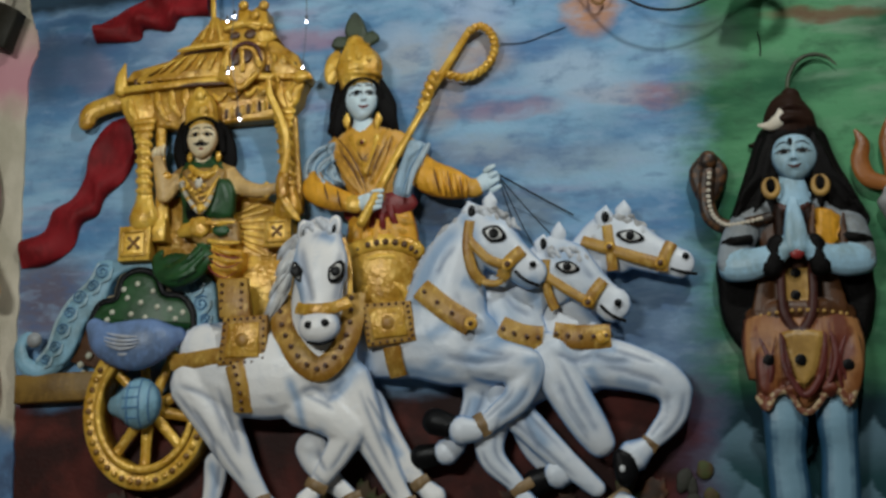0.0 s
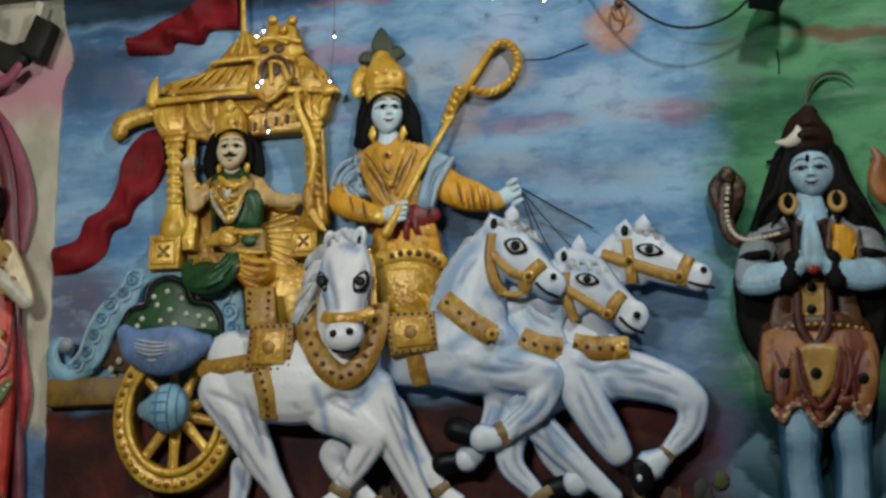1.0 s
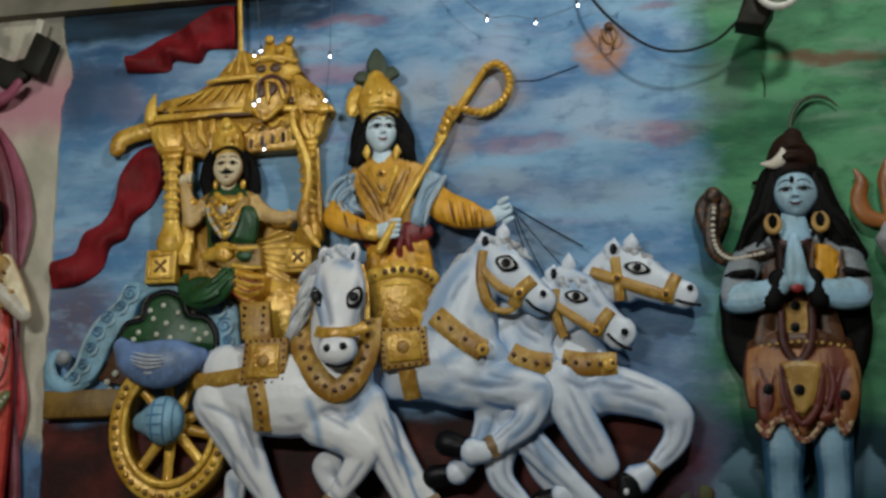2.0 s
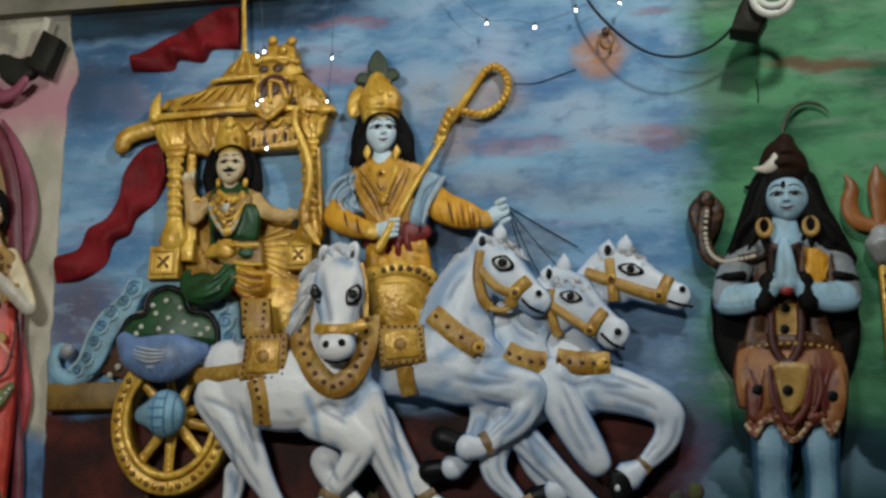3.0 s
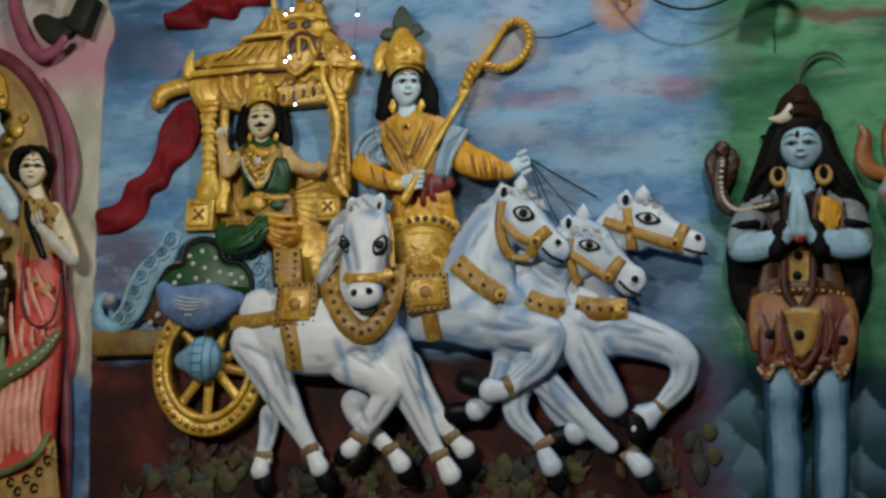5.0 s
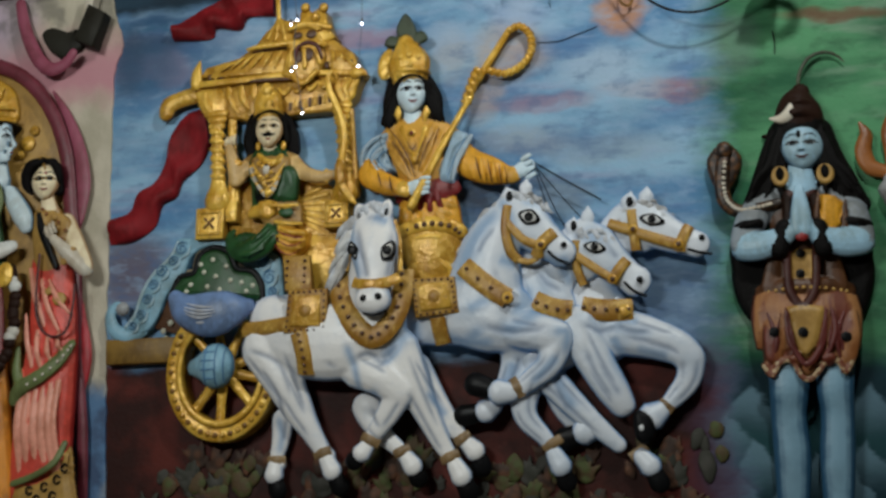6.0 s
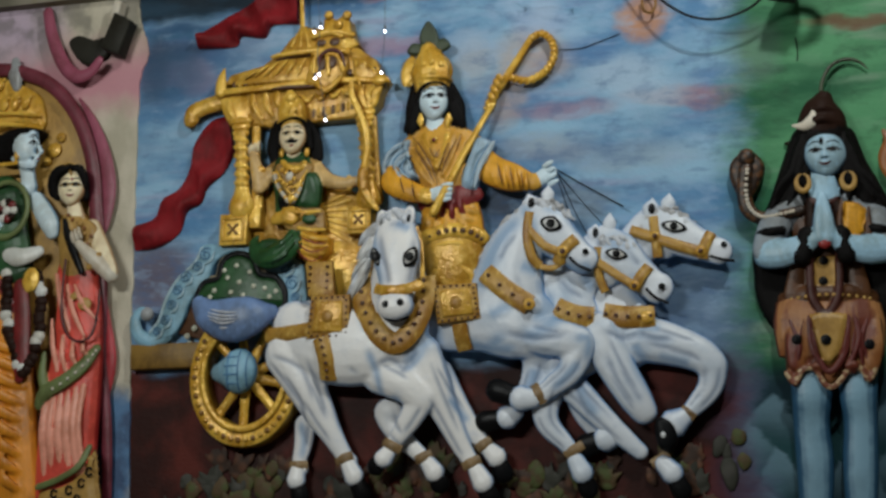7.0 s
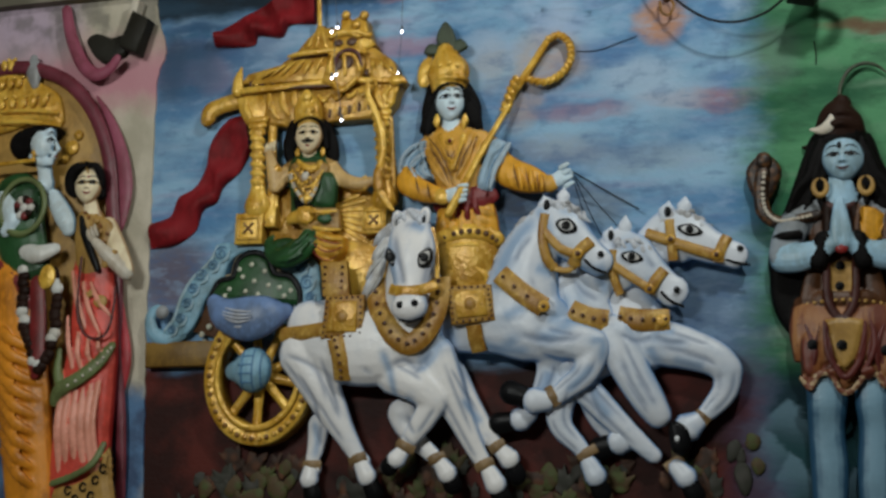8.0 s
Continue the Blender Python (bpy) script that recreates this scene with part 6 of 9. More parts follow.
for i in range(4):
    q = [u + (v - u) * i / 3 for u, v in zip((-0.349, -0.052, 2.365), (-0.214, -0.052, 2.376))]
    one("swag", GOLD, canopy, lambda b: tube(b, [shift(q, -0.0196, 0, 0.0107), shift(q, 0, -0.004, -0.0107), shift(q, 0.0196, 0, 0.0107)], [0.0036, 0.0089, 0.0036], 0, 8, 4))
one("corner_spike", GOLD, canopy, lambda b: tube(b, [(-0.655, -0.056, 2.407), (-0.655, -0.056, 2.449), (-0.646, -0.056, 2.491)], [0.0214, 0.0178, 0.0036], 0, 10, 4), "gold corner spike")
one("corner_spike", GOLD, canopy, lambda b: tube(b, [(-0.110, -0.056, 2.402), (-0.083, -0.061, 2.402), (-0.068, -0.061, 2.394)], [0.0196, 0.0142, 0.0036], 0, 10, 4), "gold corner spike")
one("corner_bracket", GOLD, canopy, lambda b: slab(b, [(-0.200, -0.056, 2.407), (-0.088, -0.056, 2.390), (-0.101, -0.056, 2.361), (-0.107, -0.056, 2.331), (-0.135, -0.056, 2.300), (-0.168, -0.056, 2.305), (-0.189, -0.056, 2.354)], 0, 0, 0.01), "gold carved corner bracket")
one("corner_bracket", GOLD, canopy, lambda b: slab(b, [(-0.668, -0.051, 2.394), (-0.574, -0.051, 2.400), (-0.548, -0.051, 2.357), (-0.551, -0.051, 2.292), (-0.621, -0.051, 2.292), (-0.648, -0.051, 2.335)], 0, 0, 0.01), "gold carved corner bracket")
for q0, q1 in (((-0.543, -0.051, 2.394), (-0.505, -0.051, 2.305)), ((-0.497, -0.051, 2.400), (-0.468, -0.051, 2.314)), ((-0.451, -0.051, 2.405), (-0.438, -0.051, 2.332)), ((-0.625, -0.056, 2.378), (-0.588, -0.056, 2.300)), ((-0.160, -0.061, 2.388), (-0.145, -0.061, 2.313)), ((-0.123, -0.061, 2.382), (-0.131, -0.061, 2.331))):
    one("leaf_carving", GOLD, canopy, lambda b: tube(b, [q0, [(u + v) / 2 - (0.012 if i == 0 else 0) for i, (u, v) in enumerate(zip(q0, q1))], q1], [0.0071, 0.0125, 0.0053], 0, 8, 4, 0.8))
# crest: lion-mask niche above the cornice
one("crest", BRASS, canopy, lambda b: slab(b, [(-0.356, -0.070, 2.411), (-0.342, -0.070, 2.490), (-0.327, -0.070, 2.546), (-0.303, -0.070, 2.591), (-0.250, -0.070, 2.591), (-0.216, -0.070, 2.531), (-0.205, -0.070, 2.462), (-0.221, -0.070, 2.418), (-0.286, -0.070, 2.377), (-0.314, -0.070, 2.393)], 0, 0, 0.012), "gold carved crest with dark niches")
for q, w, h in (((-0.299, -0.074, 2.543), 9, 7), ((-0.253, -0.074, 2.543), 10, 8), ((-0.294, -0.074, 2.470), 8, 12), ((-0.261, -0.074, 2.476), 9, 13)):
    one("niche", STUD, canopy, lambda b: ball(b, q, (0.0018 * w, 0.006, 0.0018 * h), 0, 0, 12, 7))
one("crest_arch", paint("arch_maroon", (0.10, 0.014, 0.012), 0.45), canopy, lambda b: tube(b, [(-0.3044, -0.0780, 2.4633), (-0.2965, -0.0810, 2.4963), (-0.2633, -0.0830, 2.5116), (-0.2290, -0.0810, 2.4975), (-0.2137, -0.0780, 2.4548)], [0.0030, 0.0062, 0.0070, 0.0062, 0.0030], 0, 8, 5), "maroon painted arch")
for pts, r in (([(-0.327, -0.073, 2.507), (-0.292, -0.077, 2.510), (-0.235, -0.077, 2.510), (-0.207, -0.073, 2.503)], 5), ([(-0.323, -0.073, 2.438), (-0.318, -0.075, 2.494), (-0.280, -0.077, 2.502), (-0.242, -0.077, 2.492), (-0.222, -0.073, 2.440)], 4), ([(-0.276, -0.075, 2.491), (-0.272, -0.077, 2.430)], 4),
               ([(-0.313, -0.073, 2.407), (-0.277, -0.075, 2.378), (-0.232, -0.073, 2.418)], 5), ([(-0.327, -0.073, 2.568), (-0.277, -0.077, 2.578), (-0.229, -0.073, 2.561)], 5)):
    one("crest_moulding", GOLD, canopy, lambda b: tube(b, pts, 0.0018 * r, 0, 8, 4))
one("crest_top", GOLD, canopy, lambda b: slab(b, [(-0.320, -0.065, 2.548), (-0.302, -0.065, 2.582), (-0.300, -0.065, 2.629), (-0.281, -0.065, 2.643), (-0.256, -0.065, 2.625), (-0.234, -0.065, 2.638), (-0.210, -0.065, 2.624), (-0.200, -0.065, 2.572), (-0.175, -0.065, 2.531), (-0.221, -0.065, 2.508), (-0.279, -0.065, 2.513)], 0, 0, 0.012), "gold carved crest top")
for q in ((-0.279, -0.065, 2.639), (-0.216, -0.065, 2.633), (-0.243, -0.071, 2.601)):
    one("crest_knob", GOLD, canopy, lambda b: ball(b, q, (0.0160, 0.0178, 0.0160)))
one("crest_roll", GOLD, canopy, lambda b: tube(b, [(-0.303, -0.071, 2.571), (-0.246, -0.078, 2.575), (-0.190, -0.071, 2.561)], 0.0089, 0, 8, 4))
# flagstaff on stacked rings
one("flagstaff", GOLD, canopy, lambda b: tube(b, [(-0.375, -0.042, 2.523), (-0.380, -0.042, 2.634), (-0.395, -0.042, 2.838)], [0.0089, 0.0080, 0.0071], 0, 10, 4), "gold flagstaff")
for q, w in (((-0.375, -0.047, 2.556), 22), ((-0.381, -0.047, 2.533), 30), ((-0.376, -0.047, 2.580), 14), ((-0.392, -0.047, 2.515), 36)):
    one("staff_ring", GOLD, canopy, lambda b: ball(b, q, (0.0018 * w, 0.0018 * w * 0.6, 0.0142), 0, 0, 14, 7))
one("trunk_bracket", BRASS, canopy, lambda b: tube(b, [(-0.670, -0.028, 2.387), (-0.725, -0.028, 2.374), (-0.763, -0.028, 2.357), (-0.773, -0.028, 2.327)], [0.0303, 0.0285, 0.0303, 0.0267], 0, 12, 5, 0.8), "dull gold curved trunk bracket")

# front rail where the driver stands
one("front_rail", BRASS, chariot, lambda b: tube(b, [(0.136, -0.039, 1.882), (0.141, -0.046, 1.825), (0.142, -0.046, 1.757), (0.142, -0.039, 1.707)], [0.1032, 0.0961, 0.0819, 0.0712], 0, 24, 5, 0.55, True, 12, 0.03), "gold fluted front rail")
rail = one("rail_band", GOLD, chariot, lambda b: tube(b, [(0.043, -0.058, 1.873), (0.096, -0.075, 1.888), (0.152, -0.078, 1.893), (0.206, -0.071, 1.883), (0.237, -0.058, 1.865)], 0.0231, 0, 12, 5, 0.6), "gold studded rail band")
for i in range(9):
    q = spline([(0.056, -0.065, 1.873), (0.105, -0.083, 1.886), (0.154, -0.086, 1.891), (0.204, -0.079, 1.883), (0.232, -0.065, 1.865)], 8)[i * 4]
    b = bmesh.new()
    disc(b, q, 0.0089, 0.005)
    part("stud", b, STUD, rail)
one("rail_moulding", GOLD, chariot, lambda b: tube(b, [(0.059, -0.058, 1.841), (0.109, -0.073, 1.851), (0.161, -0.075, 1.852), (0.218, -0.058, 1.838)], 0.0089, 0, 10, 5))
one("rail_fan", GOLD, chariot, lambda b: [tube(b, [(0.147, -0.065, 1.752), [u + (v - u) * 0.5 for u, v in zip((0.150, -0.078, 1.750), t)], t], [0.0053, 0.0125, 0.0089], 0, 8, 4, 0.7)
    for t in ((0.065, -0.052, 1.808), (0.087, -0.058, 1.827), (0.116, -0.065, 1.839), (0.146, -0.068, 1.841), (0.175, -0.065, 1.837), (0.201, -0.058, 1.824), (0.221, -0.052, 1.805))], "gold fan of leaves")
one("rail_arch", GOLD, chariot, lambda b: tube(b, [(0.077, -0.058, 1.717), (0.088, -0.065, 1.760), (0.126, -0.068, 1.786), (0.167, -0.068, 1.785), (0.198, -0.065, 1.758), (0.207, -0.058, 1.726)], 0.0125, 0, 10, 5))

# ---- flags ----
b = bmesh.new()
rippled(b, [(-0.6370, 0.0000, 2.3462), (-0.7098, 0.0000, 2.3264), (-0.7600, 0.0000, 2.2630), (-0.7739, 0.0000, 2.1775), (-0.8128, 0.0000, 2.1020), (-0.8727, 0.0000, 2.0669), (-0.8979, 0.0000, 2.0063), (-0.9691, 0.0000, 1.9833)], [(-0.6186, 0.0000, 2.2132), (-0.6558, 0.0000, 2.1459), (-0.7103, 0.0000, 2.0992), (-0.7319, 0.0000, 2.0465), (-0.7795, 0.0000, 2.0225), (-0.8039, 0.0000, 1.9509), (-0.8790, 0.0000, 1.9052), (-0.9612, 0.0000, 1.8980)], 3.4, 0.013)
solid("red_pennant", b, FLAGRED, (-0.798, 0.000, 1.881), "dark red pennant streaming behind the chariot", "flag", "red flags of the chariot")
b = bmesh.new()
rippled(b, [(-0.4107, 0.0000, 2.7937), (-0.4964, 0.0000, 2.7911), (-0.5606, 0.0000, 2.7487), (-0.6214, 0.0000, 2.7183), (-0.6949, 0.0000, 2.6848), (-0.7645, 0.0000, 2.6508)], [(-0.4058, 0.0000, 2.6466), (-0.4992, 0.0000, 2.6522), (-0.5303, 0.0000, 2.6108), (-0.6129, 0.0000, 2.6232), (-0.6362, 0.0000, 2.5888), (-0.7698, 0.0000, 2.5938)], 3.1, 0.022)
solid("red_flag", b, FLAGRED, (-0.570, 0.000, 2.624), "dark red flag flying from the gold staff", "flag", "red flags of the chariot")

# ---- statues: each one plain painted mesh ----
def face(b, c, r, skin, dark, lip, white=None, turn=0.0, moustache=None, lid=0.105, eye=1.0):
    """A modelled head front: brow, nose, lids, lips and chin in one skin, its features painted; turn: degrees to its left."""
    nu, nv = 64, 72
    ct, st = math.cos(radians(turn)), math.sin(radians(turn))
    ry = r[1] * RELIEF

    def hill(u, v, cu, cv, su, sv):
        return math.exp(-((u - cu) / su) ** 2 - ((v - cv) / sv) ** 2)

    def place(lon, lat):
        u, w, v = math.sin(lon) * math.cos(lat), math.cos(lon) * math.cos(lat), math.sin(lat)
        out = 0.0
        if w > 0:
            a = abs(u)
            t = min(1.0, max(0.0, (0.30 - v) / 0.5))
            out += (0.05 + 0.22 * t * t) * math.exp(-(u / (0.085 + 0.05 * t)) ** 2) * (1 if v > -0.2 else math.exp(-((v + 0.2) / 0.05) ** 2)) * (v < 0.42)
            out += 0.07 * hill(a, v, 0.14, -0.2, 0.06, 0.06)
            out -= 0.09 * hill(a, v, 0.38, 0.17, 0.20, 0.15)
            out += 0.06 * hill(a, v, 0.41, 0.10, 0.17, 0.09)
            out += 0.05 * hill(a, v, 0.42, -0.25, 0.26, 0.25)
            out += 0.10 * hill(u, v, 0, -0.50, 0.20, 0.10) - 0.05 * hill(u, v, 0, -0.495, 0.2, 0.022)
            out -= 0.04 * hill(u, v, 0, -0.64, 0.2, 0.05)
            out += 0.10 * hill(u, v, 0, -0.83, 0.22, 0.16)
        narrow = 1 - 0.26 * v * v if v < 0 else 1 - 0.06 * v * v
        x, y = u * narrow, -(w + out)
        x, y = x * ct - y * st, x * st + y * ct
        return (c[0] + r[0] * x, c[1] + ry * y, c[2] + r[2] * v)

    def tone(u, v):
        a = abs(u)
        s = (a - 0.40) / (0.28 * eye)
        if 0.12 < a < 0.78:
            q = (a - 0.42) / 0.34
            arch = 0.38 + 0.10 * (1 - q * q) - (0.06 if a > 0.5 else 0.0) * (a - 0.5) / 0.28
            if abs(v - arch) < 0.040 * (1 - 0.6 * q * q):
                return dark
        if abs(s) < 1.3:
            up, low = 0.09 + lid * eye * (1 - s * s), 0.09 - 0.06 * eye * (1 - s * s)
            if abs(s) < 1 and low < v < up:
                return dark if abs(s + 0.04) < 0.5 or v > up - 0.025 else (white if white is not None else skin)
            if up <= v < up + 0.048 and s > -1.02 or abs(s) < 1 and low - 0.018 < v <= low:
                return dark
        if moustache is not None and a < 0.52:
            mid = -0.36 - 0.06 * min(a, 0.3) + max(0.0, a - 0.36) * 0.4
            if abs(v - mid) < 0.10 * (1 - (a / 0.54) ** 2) + 0.012:
                return moustache
        wide, at = (0.15, -0.60) if moustache is not None else (0.31, -0.50)
        bow = v - at - 0.9 * a * a
        if a < wide and abs(bow) < 0.058 * (1 - (a / wide) ** 2) ** 0.45:
            return dark if abs(bow) < 0.014 and moustache is None else lip
        if moustache is None and a < wide * 1.15 and abs(bow) < 0.014:
            return dark
        if 0.06 < a < 0.12 and abs(v + 0.235) < 0.02:
            return dark
        return skin

    grid = []
    for j in range(nv + 1):
        lat = radians(-86 + 172 * j / nv)
        grid.append([b.verts.new(place(radians(-115 + 230 * i / nu), lat)) for i in range(nu + 1)])
    for j in range(nv):
        lat = radians(-86 + 172 * (j + 0.5) / nv)
        for i in range(nu):
            lon = radians(-115 + 230 * (i + 0.5) / nu)
            f = b.faces.new((grid[j][i], grid[j][i + 1], grid[j + 1][i + 1], grid[j + 1][i]))
            f.smooth = True
            f.material_index = tone(math.sin(lon) * math.cos(lat), math.sin(lat)) if abs(lon) < 1.5 else skin


def folds(b, pairs, r, mat):
    """Ridges of draped cloth, each between two places, sagging a little."""
    for a, d in pairs:
        mid = [(u + v) / 2 for u, v in zip(a, d)]
        tube(b, [a, (mid[0], mid[1] - r * 0.8, mid[2] - r * 0.9), d], [r * 0.6, r, r * 0.6], mat, 8, 5, 0.7)


def fingers(b, a, d, n, length, r, mat):
    for i in range(n):
        t = i / max(1, n - 1)
        q = [u + (v - u) * t for u, v in zip(a, d)]
        tube(b, [q, shift(q, length[0] * 0.5, -0.006, length[2] * 0.5), shift(q, *length)], [r, r, r * 0.7], mat, 7, 3)


def driver_statue():
    b, d = bmesh.new(), bmesh.new()
    skin, ochre, orange, shawl, hair, maroon, gold, olive, dark, lip, white, line, pale, brown = range(14)
    tube(b, [(0.023, -0.033, 2.374), (0.011, -0.033, 2.306), (-0.000, -0.033, 2.233)], [0.0303, 0.0338, 0.0231], hair, 12, 5, 0.8)
    tube(b, [(0.114, -0.033, 2.369), (0.141, -0.033, 2.299), (0.147, -0.033, 2.239)], [0.0267, 0.0338, 0.0249], hair, 12, 5, 0.8)
    ball(b, (0.070, -0.046, 2.372), (0.0587, 0.0463, 0.0427), hair)
    face(d, (0.079, -0.058, 2.319), (0.0490, 0.0450, 0.0680), skin, dark, maroon, pale, 14, None, 0.09, 1.2)
    tube(d, [(0.0330, -0.0580, 2.2588), (0.0256, -0.0660, 2.3052), (0.0342, -0.0780, 2.3413), (0.0571, -0.0880, 2.3619), (0.0875, -0.0920, 2.3670), (0.1174, -0.0880, 2.3583), (0.1344, -0.0760, 2.3333), (0.1369, -0.0640, 2.2927), (0.1441, -0.0560, 2.2468)], [0.0107, 0.0107, 0.0080, 0.0053, 0.0036, 0.0053, 0.0080, 0.0107, 0.0107], hair, 10, 5, 0.9)
    rng = random.Random(5)
    for top, low, n in (((0.0389, -0.0620, 2.3391), (-0.0002, -0.0500, 2.2157), 6), ((0.1271, -0.0620, 2.3352), (0.1607, -0.0500, 2.2253), 6)):
        for i in range(n):
            side = -1 if top[0] < 0.079 else 1
            off = (i - 2.2) * 0.0075
            lock = []
            for k in range(7):
                t = k / 6
                lock.append((top[0] + (low[0] - top[0]) * t ** 0.8 + off * (0.3 + 0.9 * t) + 0.0035 * math.sin(6.5 * t + i), top[1] - 0.010 * (1 - abs(i - 2.5) / 3) + 0.012 * t, top[2] + (low[2] - top[2]) * t * rng.uniform(0.97, 1.03)))
            tube(b, lock, [0.0080, 0.0095, 0.0095, 0.0100, 0.0100, 0.0085, 0.0030], hair, 8, 4, 0.9)
    for q in ((0.039, -0.065, 2.251), (0.126, -0.065, 2.247)):
        tube(b, [shift(q, 0, 0, 0.0214), q, shift(q, 0, 0, -0.0214)], [0.0053, 0.0107, 0.0036], gold, 8, 4)
    tube(b, [(0.072, -0.055, 2.381), (0.069, -0.055, 2.418), (0.062, -0.055, 2.459), (0.057, -0.055, 2.493)], [0.0605, 0.0676, 0.0516, 0.0249], gold, 20, 5, 0.8, True, 10, 0.04)
    tube(b, [(0.012, -0.058, 2.387), (0.043, -0.081, 2.391), (0.084, -0.088, 2.390), (0.122, -0.081, 2.386), (0.134, -0.058, 2.380)], 0.0089, gold, 8, 5)
    ball(b, (-0.010, -0.039, 2.429), (0.0285, 0.0142, 0.0534), gold, 12)
    for q in ((0.050, -0.088, 2.432), (0.079, -0.091, 2.436), (0.107, -0.088, 2.429), (0.085, -0.094, 2.402)):
        ball(d, q, (0.0089, 0.0071, 0.0107), gold, 0, 8, 6)
    for pts in ([(0.060, -0.058, 2.488), (0.024, -0.058, 2.535), (0.054, -0.058, 2.593), (0.089, -0.058, 2.535)], [(0.057, -0.055, 2.497), (0.005, -0.055, 2.523), (-0.016, -0.055, 2.490), (0.025, -0.055, 2.480)], [(0.064, -0.055, 2.500), (0.103, -0.055, 2.531), (0.129, -0.055, 2.503), (0.097, -0.055, 2.483)]):
        slab(b, pts, 0.04, olive, 0.008, 4)
    tube(b, [(0.077, -0.046, 2.270), (0.081, -0.046, 2.216)], [0.0267, 0.0320], skin, 14, 3, 0.9)
    tube(b, [(0.087, -0.039, 2.196), (0.096, -0.049, 2.133), (0.108, -0.052, 2.060), (0.123, -0.046, 2.000)], [0.0819, 0.0854, 0.0712, 0.0676], ochre, 20, 5, 0.6)
    tube(b, [(-0.019, -0.033, 2.174), (0.033, -0.042, 2.197), (0.090, -0.046, 2.208), (0.150, -0.042, 2.199), (0.213, -0.033, 2.167)], [0.0285, 0.0374, 0.0285, 0.0374, 0.0320], ochre, 14, 5, 0.75)
    folds(b, [((0.020, -0.058, 2.193), (0.098, -0.081, 2.075)), ((0.041, -0.062, 2.205), (0.108, -0.084, 2.095)), ((0.060, -0.065, 2.210), (0.114, -0.084, 2.116)), ((0.163, -0.065, 2.198), (0.116, -0.084, 2.066)), ((0.145, -0.065, 2.206), (0.115, -0.084, 2.109)),
              ((-0.006, -0.052, 2.171), (0.094, -0.078, 2.052)), ((0.179, -0.058, 2.182), (0.126, -0.078, 2.043)), ((0.005, -0.062, 2.150), (0.090, -0.082, 2.030)), ((0.170, -0.066, 2.150), (0.140, -0.084, 2.010))], 0.0110, ochre)
    for q, r in (((0.085, -0.081, 2.182), 8), ((0.087, -0.088, 2.180), 4)):
        ball(d, q, (0.0018 * r, 0.0089, 0.0018 * r), maroon if r == 4 else gold, 0, 10, 6)
    tube(b, [(0.050, -0.068, 2.206), (0.079, -0.084, 2.135), (0.102, -0.090, 2.108), (0.117, -0.084, 2.137), (0.125, -0.068, 2.203)], 0.0062, gold, 8, 5)
    ball(b, (0.101, -0.091, 2.097), (0.0142, 0.0089, 0.0160), gold)
    # striped shawl wound round both shoulders
    for outline, m in (([(0.0010, -0.0660, 2.1995), (-0.0487, -0.0600, 2.1904), (-0.0879, -0.0520, 2.1587), (-0.1021, -0.0460, 2.1133), (-0.0886, -0.0460, 2.0847), (-0.0279, -0.0620, 2.0707), (0.0347, -0.0700, 2.0660), (0.0192, -0.0740, 2.0932), (0.0031, -0.0760, 2.1229), (-0.0035, -0.0740, 2.1606)], shawl), ([(0.2174, -0.0760, 2.1869), (0.2582, -0.0680, 2.1790), (0.2745, -0.0620, 2.1579), (0.2474, -0.0680, 2.1221), (0.2275, -0.0740, 2.0786), (0.2133, -0.0740, 2.0224), (0.1727, -0.0820, 2.0301), (0.1767, -0.0840, 2.0793), (0.1957, -0.0820, 2.1325)], shawl)):
        slab(b, outline, 0.02, m, 0.02, 3)
    for pts, r in (([(0.0011, -0.0780, 2.1847), (-0.0441, -0.0740, 2.1710), (-0.0735, -0.0670, 2.1365), (-0.0811, -0.0580, 2.0900)], [2, 3, 3, 2]), ([(0.0075, -0.0860, 2.1488), (-0.0221, -0.0840, 2.1315), (-0.0419, -0.0780, 2.1073), (-0.0244, -0.0740, 2.0762)], [2, 3, 3, 2]), ([(0.0176, -0.0880, 2.1183), (0.0026, -0.0860, 2.1018), (0.0041, -0.0840, 2.0859), (0.0285, -0.0800, 2.0673)], [1.5, 2.5, 2.5, 1.5]),
                   ([(0.2737, -0.0740, 2.1633), (0.2502, -0.0800, 2.1219), (0.2303, -0.0860, 2.0786), (0.2157, -0.0840, 2.0214)], [4, 6, 5, 3])):
        tube(b, pts, [0.0018 * v for v in r], pale, 10, 6, 0.9)
    for pts in ([(-0.0043, -0.0600, 2.1852), (-0.0527, -0.0580, 2.1709), (-0.0794, -0.0540, 2.1353), (-0.0732, -0.0480, 2.0905)], [(0.0045, -0.0700, 2.1630), (-0.0290, -0.0680, 2.1496), (-0.0519, -0.0640, 2.1175), (-0.0330, -0.0580, 2.0794)], [(0.0138, -0.0760, 2.1385), (-0.0101, -0.0750, 2.1260), (-0.0217, -0.0720, 2.1021), (0.0043, -0.0660, 2.0728)], [(0.2546, -0.0680, 2.1685), (0.2435, -0.0740, 2.1350), (0.2223, -0.0820, 2.0946), (0.1983, -0.0780, 2.0295)]):
        tube(d, pts, [0.0008, 0.0020, 0.0020, 0.0008], line, 6, 5)
